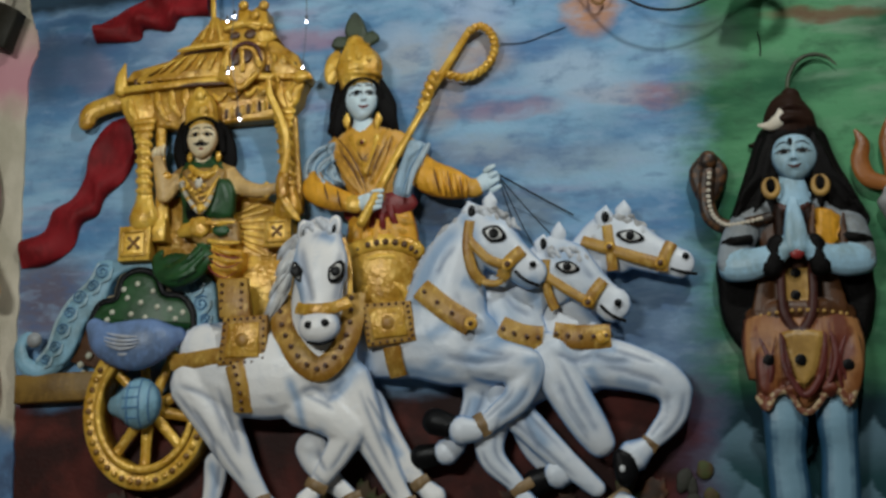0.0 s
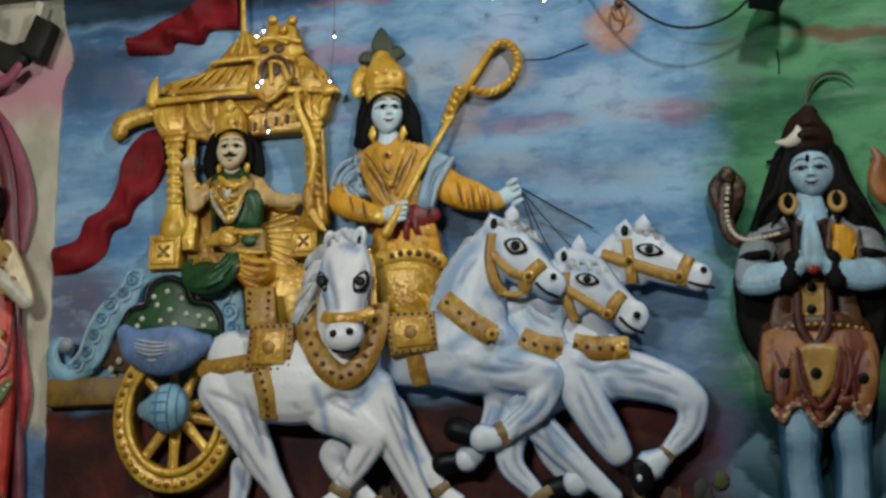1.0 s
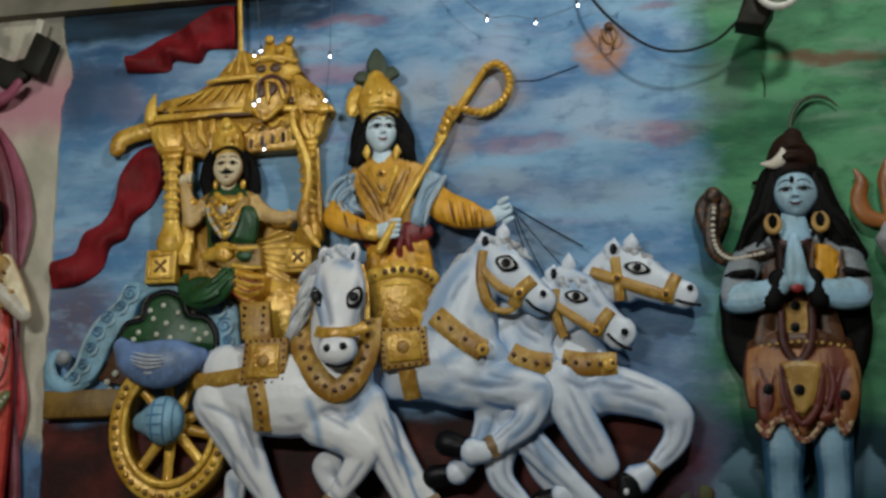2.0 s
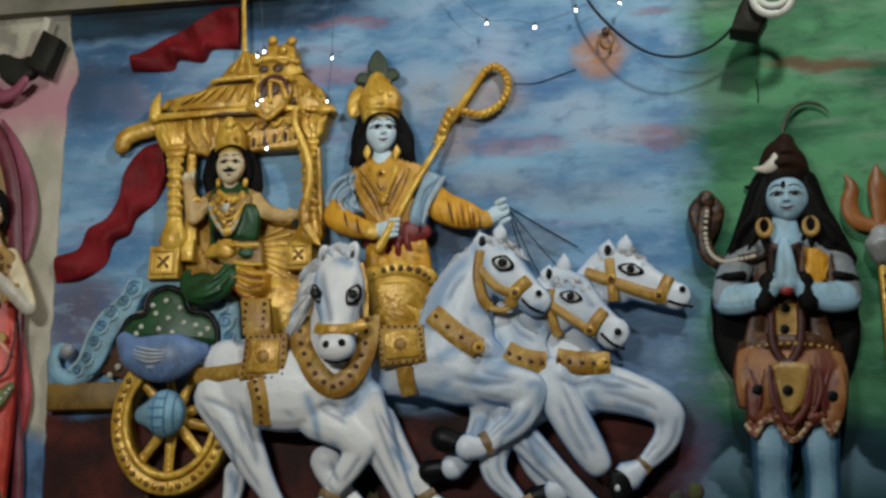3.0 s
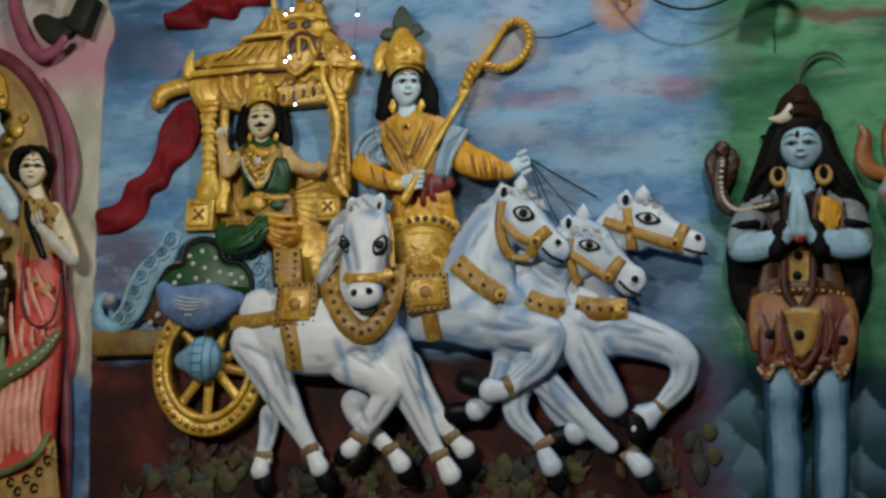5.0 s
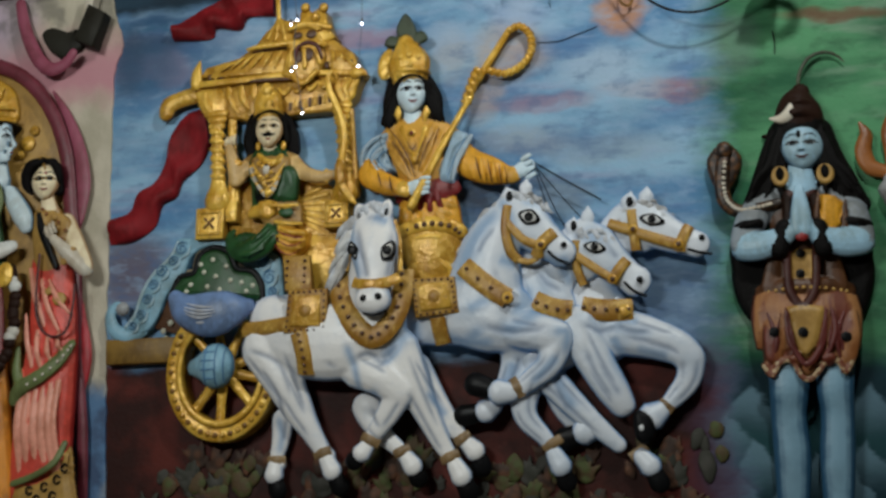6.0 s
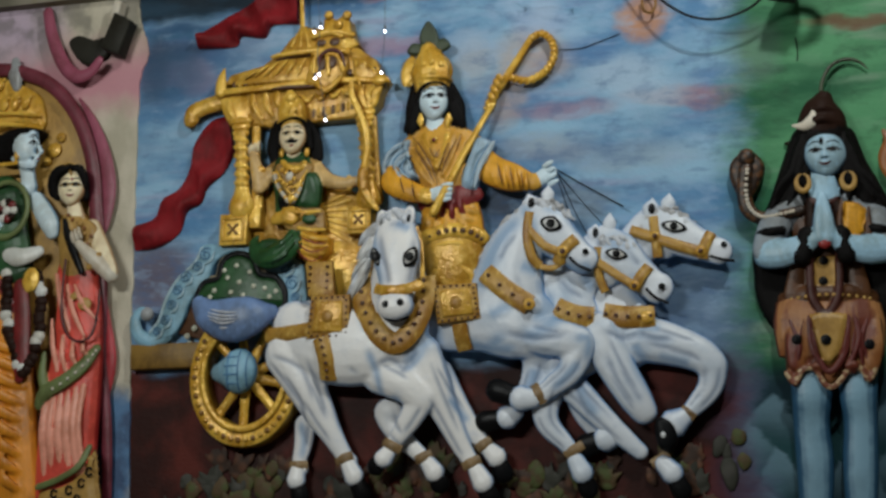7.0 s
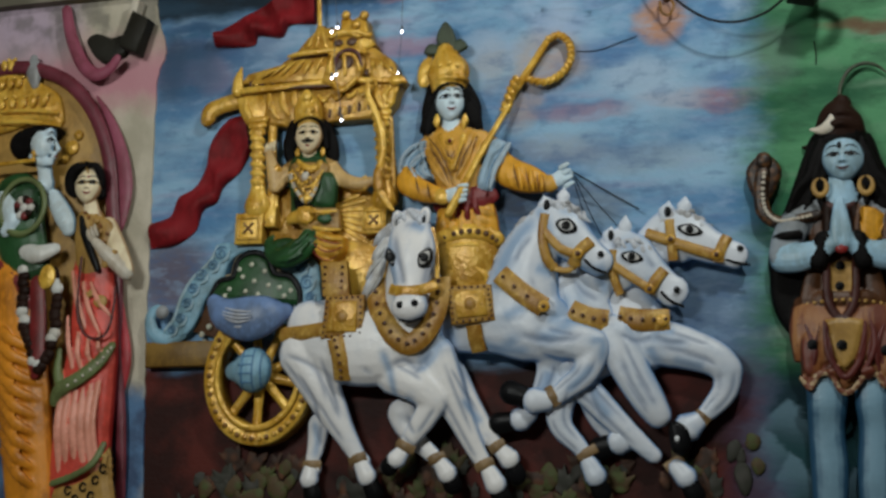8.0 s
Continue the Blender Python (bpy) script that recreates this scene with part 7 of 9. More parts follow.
    for pts in ([(0.0044, -0.0780, 2.2102), (0.0481, -0.0880, 2.1561), (0.0859, -0.0920, 2.0834), (0.1029, -0.0940, 2.0279)], [(0.0251, -0.0840, 2.1591), (0.0605, -0.0920, 2.1032), (0.0909, -0.0960, 2.0424)], [(0.1591, -0.0860, 2.1774), (0.1328, -0.0940, 2.1227), (0.1122, -0.0960, 2.0589)], [(0.1351, -0.0900, 2.1671), (0.1172, -0.0960, 2.1196), (0.1055, -0.0980, 2.0767)], [(0.0757, -0.0960, 2.1516), (0.0914, -0.1000, 2.1239), (0.1087, -0.0980, 2.1449)]):
        tube(d, pts, [0.0010, 0.0022, 0.0010] if len(pts) == 3 else [0.0008, 0.0018, 0.0018, 0.0008], brown, 6, 5)
    for q0, q1 in (((0.288, -0.084, 2.091), (0.303, -0.081, 2.019)), ((0.327, -0.091, 2.077), (0.338, -0.084, 2.006)), ((0.361, -0.088, 2.060), (0.367, -0.081, 2.003)), ((-0.020, -0.088, 2.067), (-0.003, -0.091, 2.009)), ((0.022, -0.098, 2.045), (0.032, -0.098, 1.989))):
        tube(d, [q0, [(u + v) / 2 - (0.006 if k == 1 else 0) for k, (u, v) in enumerate(zip(q0, q1))], q1], [0.0009, 0.0024, 0.0009], brown, 6, 5)
    # sleeves and fists
    tube(b, [(-0.052, -0.046, 2.091), (-0.054, -0.055, 2.060), (0.006, -0.075, 2.024), (0.066, -0.084, 2.005)], [0.0338, 0.0374, 0.0356, 0.0249], orange, 14, 5, 0.9)
    folds(b, [((-0.046, -0.075, 2.079), (-0.025, -0.078, 2.027)), ((-0.007, -0.084, 2.060), (0.011, -0.088, 1.999)), ((0.035, -0.091, 2.039), (0.045, -0.094, 1.986))], 0.0071, orange)
    tube(b, [(0.060, -0.088, 2.004), (0.074, -0.089, 2.000)], 0.0267, gold, 12, 2, 0.9)
    tube(b, [(0.078, -0.091, 2.003), (0.110, -0.094, 2.004), (0.131, -0.094, 2.007)], [0.0196, 0.0267, 0.0214], skin, 12, 4, 0.8)
    fingers(d, (0.123, -0.107, 2.025), (0.118, -0.107, 1.980), 4, (0.0285, -0.004, 0.0036), 0.0080, skin)
    tube(b, [(0.234, -0.046, 2.116), (0.271, -0.052, 2.077), (0.334, -0.055, 2.050), (0.382, -0.052, 2.035)], [0.0409, 0.0481, 0.0445, 0.0285], orange, 14, 5, 0.85)
    folds(b, [((0.264, -0.071, 2.107), (0.280, -0.071, 2.029)), ((0.301, -0.081, 2.088), (0.316, -0.078, 2.012)), ((0.339, -0.081, 2.073), (0.350, -0.078, 2.008)), ((0.372, -0.075, 2.056), (0.376, -0.071, 2.005))], 0.0080, orange)
    tube(b, [(0.386, -0.055, 2.034), (0.399, -0.055, 2.035)], 0.0285, ochre, 12, 2, 0.9)
    tube(b, [(0.399, -0.055, 2.037), (0.427, -0.058, 2.049), (0.447, -0.058, 2.062)], [0.0196, 0.0267, 0.0214], skin, 12, 4, 0.8)
    fingers(d, (0.427, -0.065, 2.078), (0.442, -0.065, 2.019), 4, (0.0249, -0.008, 0.0107), 0.0080, skin)
    # sash and skirt
    tube(b, [(0.046, -0.046, 1.992), (0.111, -0.068, 1.991), (0.167, -0.068, 1.999), (0.213, -0.046, 2.011)], [0.0285, 0.0356, 0.0356, 0.0267], maroon, 14, 5, 0.5)
    folds(b, [((0.123, -0.081, 2.008), (0.111, -0.071, 1.930)), ((0.142, -0.081, 2.007), (0.146, -0.071, 1.919)), ((0.162, -0.078, 2.014), (0.180, -0.071, 1.935))], 0.0089, maroon)
    tube(b, [(0.125, -0.039, 1.984), (0.133, -0.042, 1.934), (0.136, -0.039, 1.882)], [0.0890, 0.0997, 0.1032], orange, 20, 4, 0.55)
    folds(b, [((0.061, -0.058, 1.960), (0.071, -0.062, 1.903)), ((0.089, -0.068, 1.946), (0.096, -0.075, 1.895)), ((0.170, -0.075, 1.945), (0.215, -0.058, 1.920)), ((0.175, -0.071, 1.967), (0.224, -0.055, 1.949)), ((0.164, -0.078, 1.927), (0.207, -0.065, 1.895)), ((0.122, -0.077, 1.932), (0.128, -0.078, 1.890))], 0.0089, ochre)
    return modelled(b, d)


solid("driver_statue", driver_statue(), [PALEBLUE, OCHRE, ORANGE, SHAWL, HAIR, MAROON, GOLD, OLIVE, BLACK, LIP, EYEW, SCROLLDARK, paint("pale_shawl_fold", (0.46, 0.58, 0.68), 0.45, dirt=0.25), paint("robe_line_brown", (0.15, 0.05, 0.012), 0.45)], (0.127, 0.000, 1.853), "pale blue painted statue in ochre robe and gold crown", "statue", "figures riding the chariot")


def archer_statue():
    b, d = bmesh.new(), bmesh.new()
    skin, green, gold, hair, orange, lip, white, dark, tan, saffron, pale, bust = range(12)
    tube(b, [(-0.451, -0.039, 2.284), (-0.462, -0.039, 2.215), (-0.458, -0.039, 2.164)], [0.0249, 0.0285, 0.0196], hair, 12, 5, 0.8)
    tube(b, [(-0.356, -0.039, 2.279), (-0.329, -0.039, 2.215), (-0.311, -0.039, 2.166)], [0.0267, 0.0320, 0.0214], hair, 12, 5, 0.8)
    ball(b, (-0.397, -0.058, 2.271), (0.0570, 0.0392, 0.0356), hair)
    face(d, (-0.387, -0.071, 2.230), (0.0450, 0.0430, 0.0600), skin, dark, lip, tan, 8, hair, 0.085, 1.15)
    tube(d, [(-0.4380, -0.0620, 2.2004), (-0.4420, -0.0700, 2.2400), (-0.4303, -0.0820, 2.2695), (-0.4045, -0.0940, 2.2825), (-0.3778, -0.0980, 2.2847), (-0.3522, -0.0940, 2.2783), (-0.3360, -0.0800, 2.2607), (-0.3319, -0.0680, 2.2283), (-0.3301, -0.0600, 2.1929)], [0.0098, 0.0098, 0.0071, 0.0053, 0.0036, 0.0053, 0.0071, 0.0098, 0.0098], hair, 10, 5, 0.9)
    tube(b, [(-0.391, -0.071, 2.288), (-0.394, -0.075, 2.321), (-0.398, -0.075, 2.351), (-0.403, -0.071, 2.379)], [0.0481, 0.0481, 0.0374, 0.0160], gold, 18, 5, 0.8, True, 8, 0.05)
    tube(b, [(-0.435, -0.078, 2.281), (-0.400, -0.101, 2.290), (-0.377, -0.104, 2.291), (-0.352, -0.101, 2.287), (-0.341, -0.078, 2.276)], 0.0071, gold, 8, 5)
    ball(b, (-0.377, -0.107, 2.308), (0.0142, 0.0089, 0.0178), gold), ball(b, (-0.386, -0.101, 2.356), (0.0160, 0.0107, 0.0160), gold)
    for q in ((-0.426, -0.065, 2.181), (-0.340, -0.065, 2.177)):
        ball(d, q, (0.0089, 0.0089, 0.0160), gold, 0, 8, 6)
    tube(b, [(-0.390, -0.052, 2.187), (-0.388, -0.052, 2.146)], [0.0231, 0.0285], skin, 12, 3)
    tube(b, [(-0.393, -0.046, 2.130), (-0.386, -0.052, 2.060), (-0.390, -0.049, 1.988)], [0.0712, 0.0659, 0.0570], green, 18, 5, 0.65)
    tube(b, [(-0.467, -0.039, 2.131), (-0.394, -0.046, 2.145), (-0.317, -0.039, 2.133)], [0.0267, 0.0303, 0.0267], bust, 12, 4, 0.8)
    slab(b, [(-0.4482, -0.0740, 2.1427), (-0.3802, -0.0800, 2.1455), (-0.3171, -0.0740, 2.1353), (-0.3249, -0.0800, 2.0932), (-0.3487, -0.0840, 2.0530), (-0.3771, -0.0860, 2.0174), (-0.4096, -0.0840, 2.0496), (-0.4370, -0.0780, 2.0977)], 0.05, bust, 0.014, 3)
    # green cloth over one breast, dark cloth under the garland, gold collar, pendant and a pale looped garland
    slab(b, [(-0.3397, -0.0820, 2.1048), (-0.3101, -0.0800, 2.1070), (-0.2892, -0.0780, 2.0802), (-0.2866, -0.0760, 2.0308), (-0.2957, -0.0740, 1.9934), (-0.3504, -0.0840, 1.9905), (-0.3617, -0.0860, 2.0128), (-0.3480, -0.0860, 2.0561)], 0.05, green, 0.016, 3)
    slab(b, [(-0.4293, -0.0740, 2.0535), (-0.3946, -0.0800, 2.0127), (-0.3551, -0.0820, 1.9950), (-0.4069, -0.0760, 1.9886), (-0.4282, -0.0720, 2.0020)], 0.05, dark, 0.008, 3)
    tube(b, [(-0.4228, -0.0660, 2.1527), (-0.3996, -0.0780, 2.1288), (-0.3746, -0.0820, 2.1184), (-0.3526, -0.0800, 2.1249), (-0.3427, -0.0680, 2.1463)], [0.0071, 0.0100, 0.0107, 0.0100, 0.0071], gold, 10, 5)
    for pts in ([(-0.4336, -0.0880, 2.1171), (-0.4027, -0.0940, 2.0761), (-0.3740, -0.0970, 2.0549), (-0.3483, -0.0960, 2.0719), (-0.3253, -0.0900, 2.1090)], [(-0.4202, -0.0900, 2.0895), (-0.3933, -0.0960, 2.0527), (-0.3724, -0.0990, 2.0340), (-0.3544, -0.0980, 2.0496), (-0.3351, -0.0920, 2.0832)]):
        tube(b, pts, 0.0048, gold, 8, 5)
    for x, y in ((484, 322), (491, 329), (498, 333), (505, 329), (512, 322)):
        ball(d, (-0.3875 + 0.001782 * (x - 500), -0.100, 2.107 - 0.00176 * (y - 308)), (0.0070, 0.0070, 0.0080), gold, 0, 8, 6)
    for x, y in ((486, 303), (494, 309), (503, 310), (512, 306)):
        ball(d, (-0.3875 + 0.001782 * (x - 500), -0.090, 2.107 - 0.00176 * (y - 308)), (0.0080, 0.0080, 0.0090), gold, 0, 8, 6)
    ball(d, (-0.3842, -0.0940, 2.0934), (0.0125, 0.0090, 0.0170), pale, 0, 10, 6)
    ball(d, (-0.3834, -0.0970, 2.1073), (0.0050, 0.0050, 0.0050), dark, 0, 8, 6)
    path = spline([(-0.4459, -0.0720, 2.1112), (-0.4294, -0.0800, 2.0705), (-0.4044, -0.0860, 2.0339), (-0.3790, -0.0900, 2.0091), (-0.3598, -0.0920, 2.0258), (-0.3492, -0.0920, 2.0509), (-0.3405, -0.0880, 2.0846)], 4)
    for i, q in enumerate(path):
        ball(d, q, (0.0082, 0.0080, 0.0078), pale if i % 3 else gold, 0, 8, 6)
    ball(d, (-0.3750, -0.0960, 2.0184), (0.0125, 0.0090, 0.0140), gold, 0, 10, 6)
    # arm to the bow, arm raised to the quiver
    tube(b, [(-0.316, -0.039, 2.125), (-0.272, -0.052, 2.087), (-0.216, -0.062, 2.067), (-0.164, -0.065, 2.072)], [0.0303, 0.0249, 0.0214, 0.0160], tan, 12, 5)
    tube(b, [(-0.291, -0.055, 2.116), (-0.266, -0.055, 2.064)], 0.0107, gold, 8, 2), tube(b, [(-0.194, -0.065, 2.085), (-0.192, -0.065, 2.049)], 0.0089, gold, 8, 2)
    ball(b, (-0.151, -0.071, 2.071), (0.0196, 0.0178, 0.0214), skin)
    tube(b, [(-0.467, -0.039, 2.127), (-0.498, -0.049, 2.083), (-0.503, -0.052, 2.073)], [0.0267, 0.0267, 0.0249], tan, 12, 4)
    tube(b, [(-0.503, -0.052, 2.073), (-0.515, -0.052, 2.133), (-0.531, -0.052, 2.189)], [0.0249, 0.0231, 0.0160], tan, 12, 4)
    tube(b, [(-0.524, -0.058, 2.127), (-0.494, -0.058, 2.134)], 0.0125, gold, 8, 2)
    fingers(d, (-0.541, -0.055, 2.192), (-0.515, -0.055, 2.199), 3, (0.0036, 0, 0.0285), 0.0071, skin)
    # belt, thigh and folded cloth
    tube(b, [(-0.447, -0.052, 1.965), (-0.385, -0.075, 1.968), (-0.324, -0.052, 1.976)], [0.0196, 0.0249, 0.0196], gold, 10, 5, 0.8)
    ball(b, (-0.381, -0.081, 1.967), (0.0320, 0.0142, 0.0303), gold)
    slab(b, [(-0.4255, -0.0600, 2.0012), (-0.3394, -0.0740, 1.9997), (-0.2870, -0.0620, 1.9922), (-0.2751, -0.0600, 1.9480), (-0.2795, -0.0660, 1.9177), (-0.3495, -0.0800, 1.9184), (-0.4072, -0.0700, 1.9313)], 0.04, bust, 0.014, 3)
    ball(b, (-0.3186, -0.0800, 1.9530), (0.0270, 0.0110, 0.0170), green, 6)
    for pts in ([(-0.4060, -0.0780, 1.9881), (-0.3390, -0.0920, 1.9732), (-0.2820, -0.0740, 1.9779)], [(-0.3511, -0.0860, 1.9244), (-0.3071, -0.0920, 1.9150), (-0.2649, -0.0800, 1.9154)]):
        tube(b, pts, [0.0070, 0.0080, 0.0060], gold, 10, 5, 0.8)
    # green thigh turned aside, its cloth curling up at the knee
    tube(b, [(-0.3737, -0.0660, 1.9084), (-0.3819, -0.0800, 1.8693), (-0.4179, -0.0820, 1.8417), (-0.4621, -0.0760, 1.8343), (-0.4959, -0.0660, 1.8527), (-0.5124, -0.0540, 1.8892), (-0.5053, -0.0460, 1.9128)], [0.0260, 0.0400, 0.0400, 0.0330, 0.0260, 0.0190, 0.0080], green, 16, 6, 0.8)
    folds(b, [((-0.3517, -0.1000, 1.8850), (-0.4320, -0.1000, 1.8134)), ((-0.3671, -0.0920, 1.9093), (-0.4171, -0.1040, 1.8623)), ((-0.3806, -0.1080, 1.8380), (-0.4708, -0.0900, 1.8210))], 0.0085, green)
    ball(b, (-0.4464, -0.0620, 1.8675), (0.0560, 0.0260, 0.0340), green, 12)
    # saffron cloth pulled across the near knee
    slab(b, [(-0.3484, -0.0780, 1.9188), (-0.2957, -0.0820, 1.9077), (-0.2565, -0.0760, 1.8978), (-0.2529, -0.0740, 1.8746), (-0.2577, -0.0740, 1.8461), (-0.2812, -0.0740, 1.8203), (-0.3018, -0.0720, 1.7984), (-0.3328, -0.0760, 1.8207), (-0.3537, -0.0780, 1.8520), (-0.3463, -0.0800, 1.8783)], 0.03, saffron, 0.020, 3)
    folds(b, [((-0.3411, -0.0860, 1.9075), (-0.2558, -0.0820, 1.8838)), ((-0.3405, -0.0900, 1.8794), (-0.2525, -0.0840, 1.8616)), ((-0.3396, -0.0900, 1.8541), (-0.2668, -0.0840, 1.8390)), ((-0.3254, -0.0860, 1.8290), (-0.2825, -0.0800, 1.8174))], 0.0085, saffron)
    for pts in ([(-0.3424, -0.0960, 1.8944), (-0.3125, -0.1040, 1.8783), (-0.2783, -0.1000, 1.8684), (-0.2531, -0.0880, 1.8697)], [(-0.3434, -0.0960, 1.8692), (-0.3114, -0.1040, 1.8460), (-0.2802, -0.0980, 1.8439), (-0.2518, -0.0860, 1.8611)], [(-0.3481, -0.0920, 1.8505), (-0.3281, -0.0980, 1.8284), (-0.2942, -0.0980, 1.8142), (-0.2687, -0.0880, 1.8311)]):
        tube(d, pts, [0.0010, 0.0022, 0.0020, 0.0010], lip, 6, 6)
    return modelled(b, d)


solid("archer_statue", archer_statue(), [SKIN, GREEN, GOLD, HAIR, ORANGE, LIP, EYEW, BLACK, TAN, SAFFRON, IVORY, paint("bust_ochre", (0.44, 0.25, 0.065), 0.42, dirt=0.4)], (-0.371, 0.000, 1.810), "cream painted seated statue in green and gold with moustache", "statue", "figures riding the chariot")

bow = thing("bow", (-0.140, 0.000, 1.984), "gold recurved bow held upright by the seated statue", "bow")
one("stave", GOLD, bow, lambda b: tube(b, [(-0.159, -0.084, 2.383), (-0.170, -0.088, 2.401), (-0.188, -0.088, 2.387), (-0.182, -0.088, 2.342), (-0.150, -0.084, 2.268), (-0.132, -0.081, 2.186), (-0.139, -0.081, 2.115), (-0.147, -0.081, 2.066), (-0.131, -0.081, 2.019), (-0.105, -0.078, 1.984), (-0.093, -0.078, 1.970)], [0.0053, 0.0089, 0.0089, 0.0107, 0.0107, 0.0116, 0.0125, 0.0142, 0.0142, 0.0107, 0.0053], 0, 10, 5))
one("grip", BRASS, bow, lambda b: tube(b, [(-0.142, -0.082, 2.098), (-0.145, -0.083, 2.066), (-0.139, -0.082, 2.041)], 0.0178, 0, 10, 4))

whip = thing("whip", (0.087, -0.065, 1.957), "gold rope whip with a looped lash in the statue's hand", "whip")
one("handle", GOLD, whip, lambda b: tube(b, [(0.091, -0.104, 1.943), (0.132, -0.111, 2.013), (0.185, -0.078, 2.140), (0.263, -0.039, 2.300)], [0.0142, 0.0125, 0.0107, 0.0089], 0, 10, 5), "gold rod")
one("rod", GOLD, whip, lambda b: tube(b, [(0.263, -0.026, 2.332), (0.311, -0.026, 2.400), (0.382, -0.026, 2.510)], [0.0125, 0.0125, 0.0107], 0, 10, 5))


def rope(b, pts, r, turns):
    """Two strands laid round each other."""
    path = spline(pts, 14)
    for k in (0, math.pi):
        line = []
        for i, q in enumerate(path):
            a = 2 * math.pi * turns * i / (len(path) - 1) + k
            p0, p1 = path[max(i - 1, 0)], path[min(i + 1, len(path) - 1)]
            t = Vector(p1 - p0).normalized()
            s = t.cross(Vector((0, 1, 0))).normalized()
            line.append(Vector(q) + s * (r * 0.55 * math.cos(a)) + Vector((0, 1, 0)) * (r * 0.55 * math.sin(a)))
        tube(b, line, r * 0.62, 0, 7, 1)


one("lash", GOLD, whip, lambda b: rope(b, [(0.382, -0.026, 2.510), (0.417, -0.026, 2.523), (0.449, -0.026, 2.491), (0.453, -0.026, 2.439), (0.423, -0.026, 2.394), (0.371, -0.026, 2.371), (0.318, -0.026, 2.385)], 0.0116, 9), "gold twisted lash")
one("knot", GOLD, whip, lambda b: rope(b, [(0.249, -0.036, 2.284), (0.262, -0.036, 2.323), (0.274, -0.033, 2.363), (0.287, -0.029, 2.390)], 0.0160, 2.5), "gold twisted knot")

reins = thing("reins", (0.460, -0.065, 2.053), "thin dark reins from the statue's hand to the horses", "reins")
for pts, r in (([(0.457, -0.058, 2.072), (0.549, -0.046, 2.014), (0.657, -0.039, 1.947)], 1.4), ([(0.463, -0.058, 2.065), (0.517, -0.052, 1.934), (0.557, -0.046, 1.854)], 0.9), ([(0.463, -0.058, 2.061), (0.550, -0.052, 1.950), (0.610, -0.052, 1.878)], 0.9), ([(0.460, -0.058, 2.061), (0.499, -0.058, 1.933), (0.536, -0.058, 1.831)], 0.9)):
    one("rein", CABLE, reins, lambda b: tube(b, pts, 0.0018 * r, 0, 6, 4))


def guardian_statue():
    b, d = bmesh.new(), bmesh.new()
    skin, hair, brown, gold, hide, ash, bead, ivory, orange, dark, lip, white, sand, fringe, maroon, olive, torso, deep = range(18)
    # dark cape and hair behind
    slab(b, [(1.055, -0.033, 1.826), (1.022, -0.033, 1.729), (1.033, -0.033, 1.633), (1.077, -0.033, 1.561), (1.130, -0.033, 1.528), (1.304, -0.033, 1.528), (1.366, -0.033, 1.568), (1.405, -0.033, 1.661), (1.409, -0.033, 1.739), (1.374, -0.033, 1.819)], 0, hair, 0.02, 3)
    for pts, r in (([(1.183, -0.039, 2.117), (1.156, -0.039, 2.035), (1.129, -0.036, 1.962), (1.085, -0.033, 1.903)], [22, 24, 24, 14]), ([(1.284, -0.039, 2.113), (1.305, -0.039, 2.029), (1.335, -0.036, 1.956), (1.389, -0.033, 1.889)], [22, 24, 26, 14]),
                   ([(1.171, -0.033, 2.019), (1.141, -0.033, 1.938), (1.121, -0.033, 1.873)], [20, 24, 16]), ([(1.293, -0.033, 2.015), (1.325, -0.033, 1.932), (1.356, -0.033, 1.877)], [20, 26, 16])):
        tube(b, pts, [0.0018 * v for v in r], hair, 12, 5, 0.8)
    ball(b, (1.232, -0.046, 2.126), (0.0712, 0.0534, 0.0534), hair)
    rng = random.Random(8)
    for s, x in ((-1, (1.179, -0.055, 2.119)), (1, (1.285, -0.055, 2.114))):
        for i in range(7):
            reach, drop = 0.0196 * (i - 1) + 0.0107, 0.1887 + rng.uniform(-0.03, 0.03)
            lock = [shift(x, s * (reach * (k / 5) ** 1.4 + 0.005 * math.sin(2.1 * k + i)), -0.004 * (i % 3), -drop * k / 5) for k in range(6)]
            tube(b, lock, [0.0107, 0.0142, 0.0142, 0.0125, 0.0107, 0.0036], hair, 8, 4, 0.9)
    tube(b, [(1.232, -0.046, 2.136), (1.232, -0.049, 2.172), (1.234, -0.049, 2.205), (1.241, -0.046, 2.233)], [0.0676, 0.0641, 0.0498, 0.0267], brown, 18, 5, 0.8, True, 14, 0.03)
    tube(b, [(1.180, -0.065, 2.155), (1.227, -0.088, 2.159), (1.280, -0.065, 2.151)], 0.0107, brown, 8, 5)
    tube(b, [(1.193, -0.065, 2.188), (1.232, -0.084, 2.193), (1.272, -0.065, 2.184)], 0.0089, brown, 8, 5)
    slab(b, [(1.165, -0.019, 2.094), (1.122, -0.019, 2.116), (1.159, -0.019, 2.127), (1.149, -0.019, 2.077)], 0, brown, 0.004)
    # jet of water from the topknot
    tube(b, [(1.234, -0.039, 2.236), (1.241, -0.033, 2.289), (1.265, -0.026, 2.334), (1.300, -0.019, 2.355), (1.340, -0.016, 2.351), (1.370, -0.013, 2.323)], [0.0080, 0.0071, 0.0071, 0.0071, 0.0062, 0.0036], olive, 8, 5)
    tube(d, [(1.151, -0.075, 2.147), (1.182, -0.078, 2.144), (1.203, -0.081, 2.159), (1.209, -0.078, 2.190)], [0.0036, 0.0142, 0.0160, 0.0036], ivory, 10, 5, 0.6)
    face(d, (1.2342, -0.0600, 2.0592), (0.0590, 0.0500, 0.0690), skin, dark, maroon, ash, -4, None, 0.085, 1.1)
    ball(d, (1.2240, -0.0930, 2.0918), (0.0060, 0.0050, 0.0110), dark, 0, 8, 6)
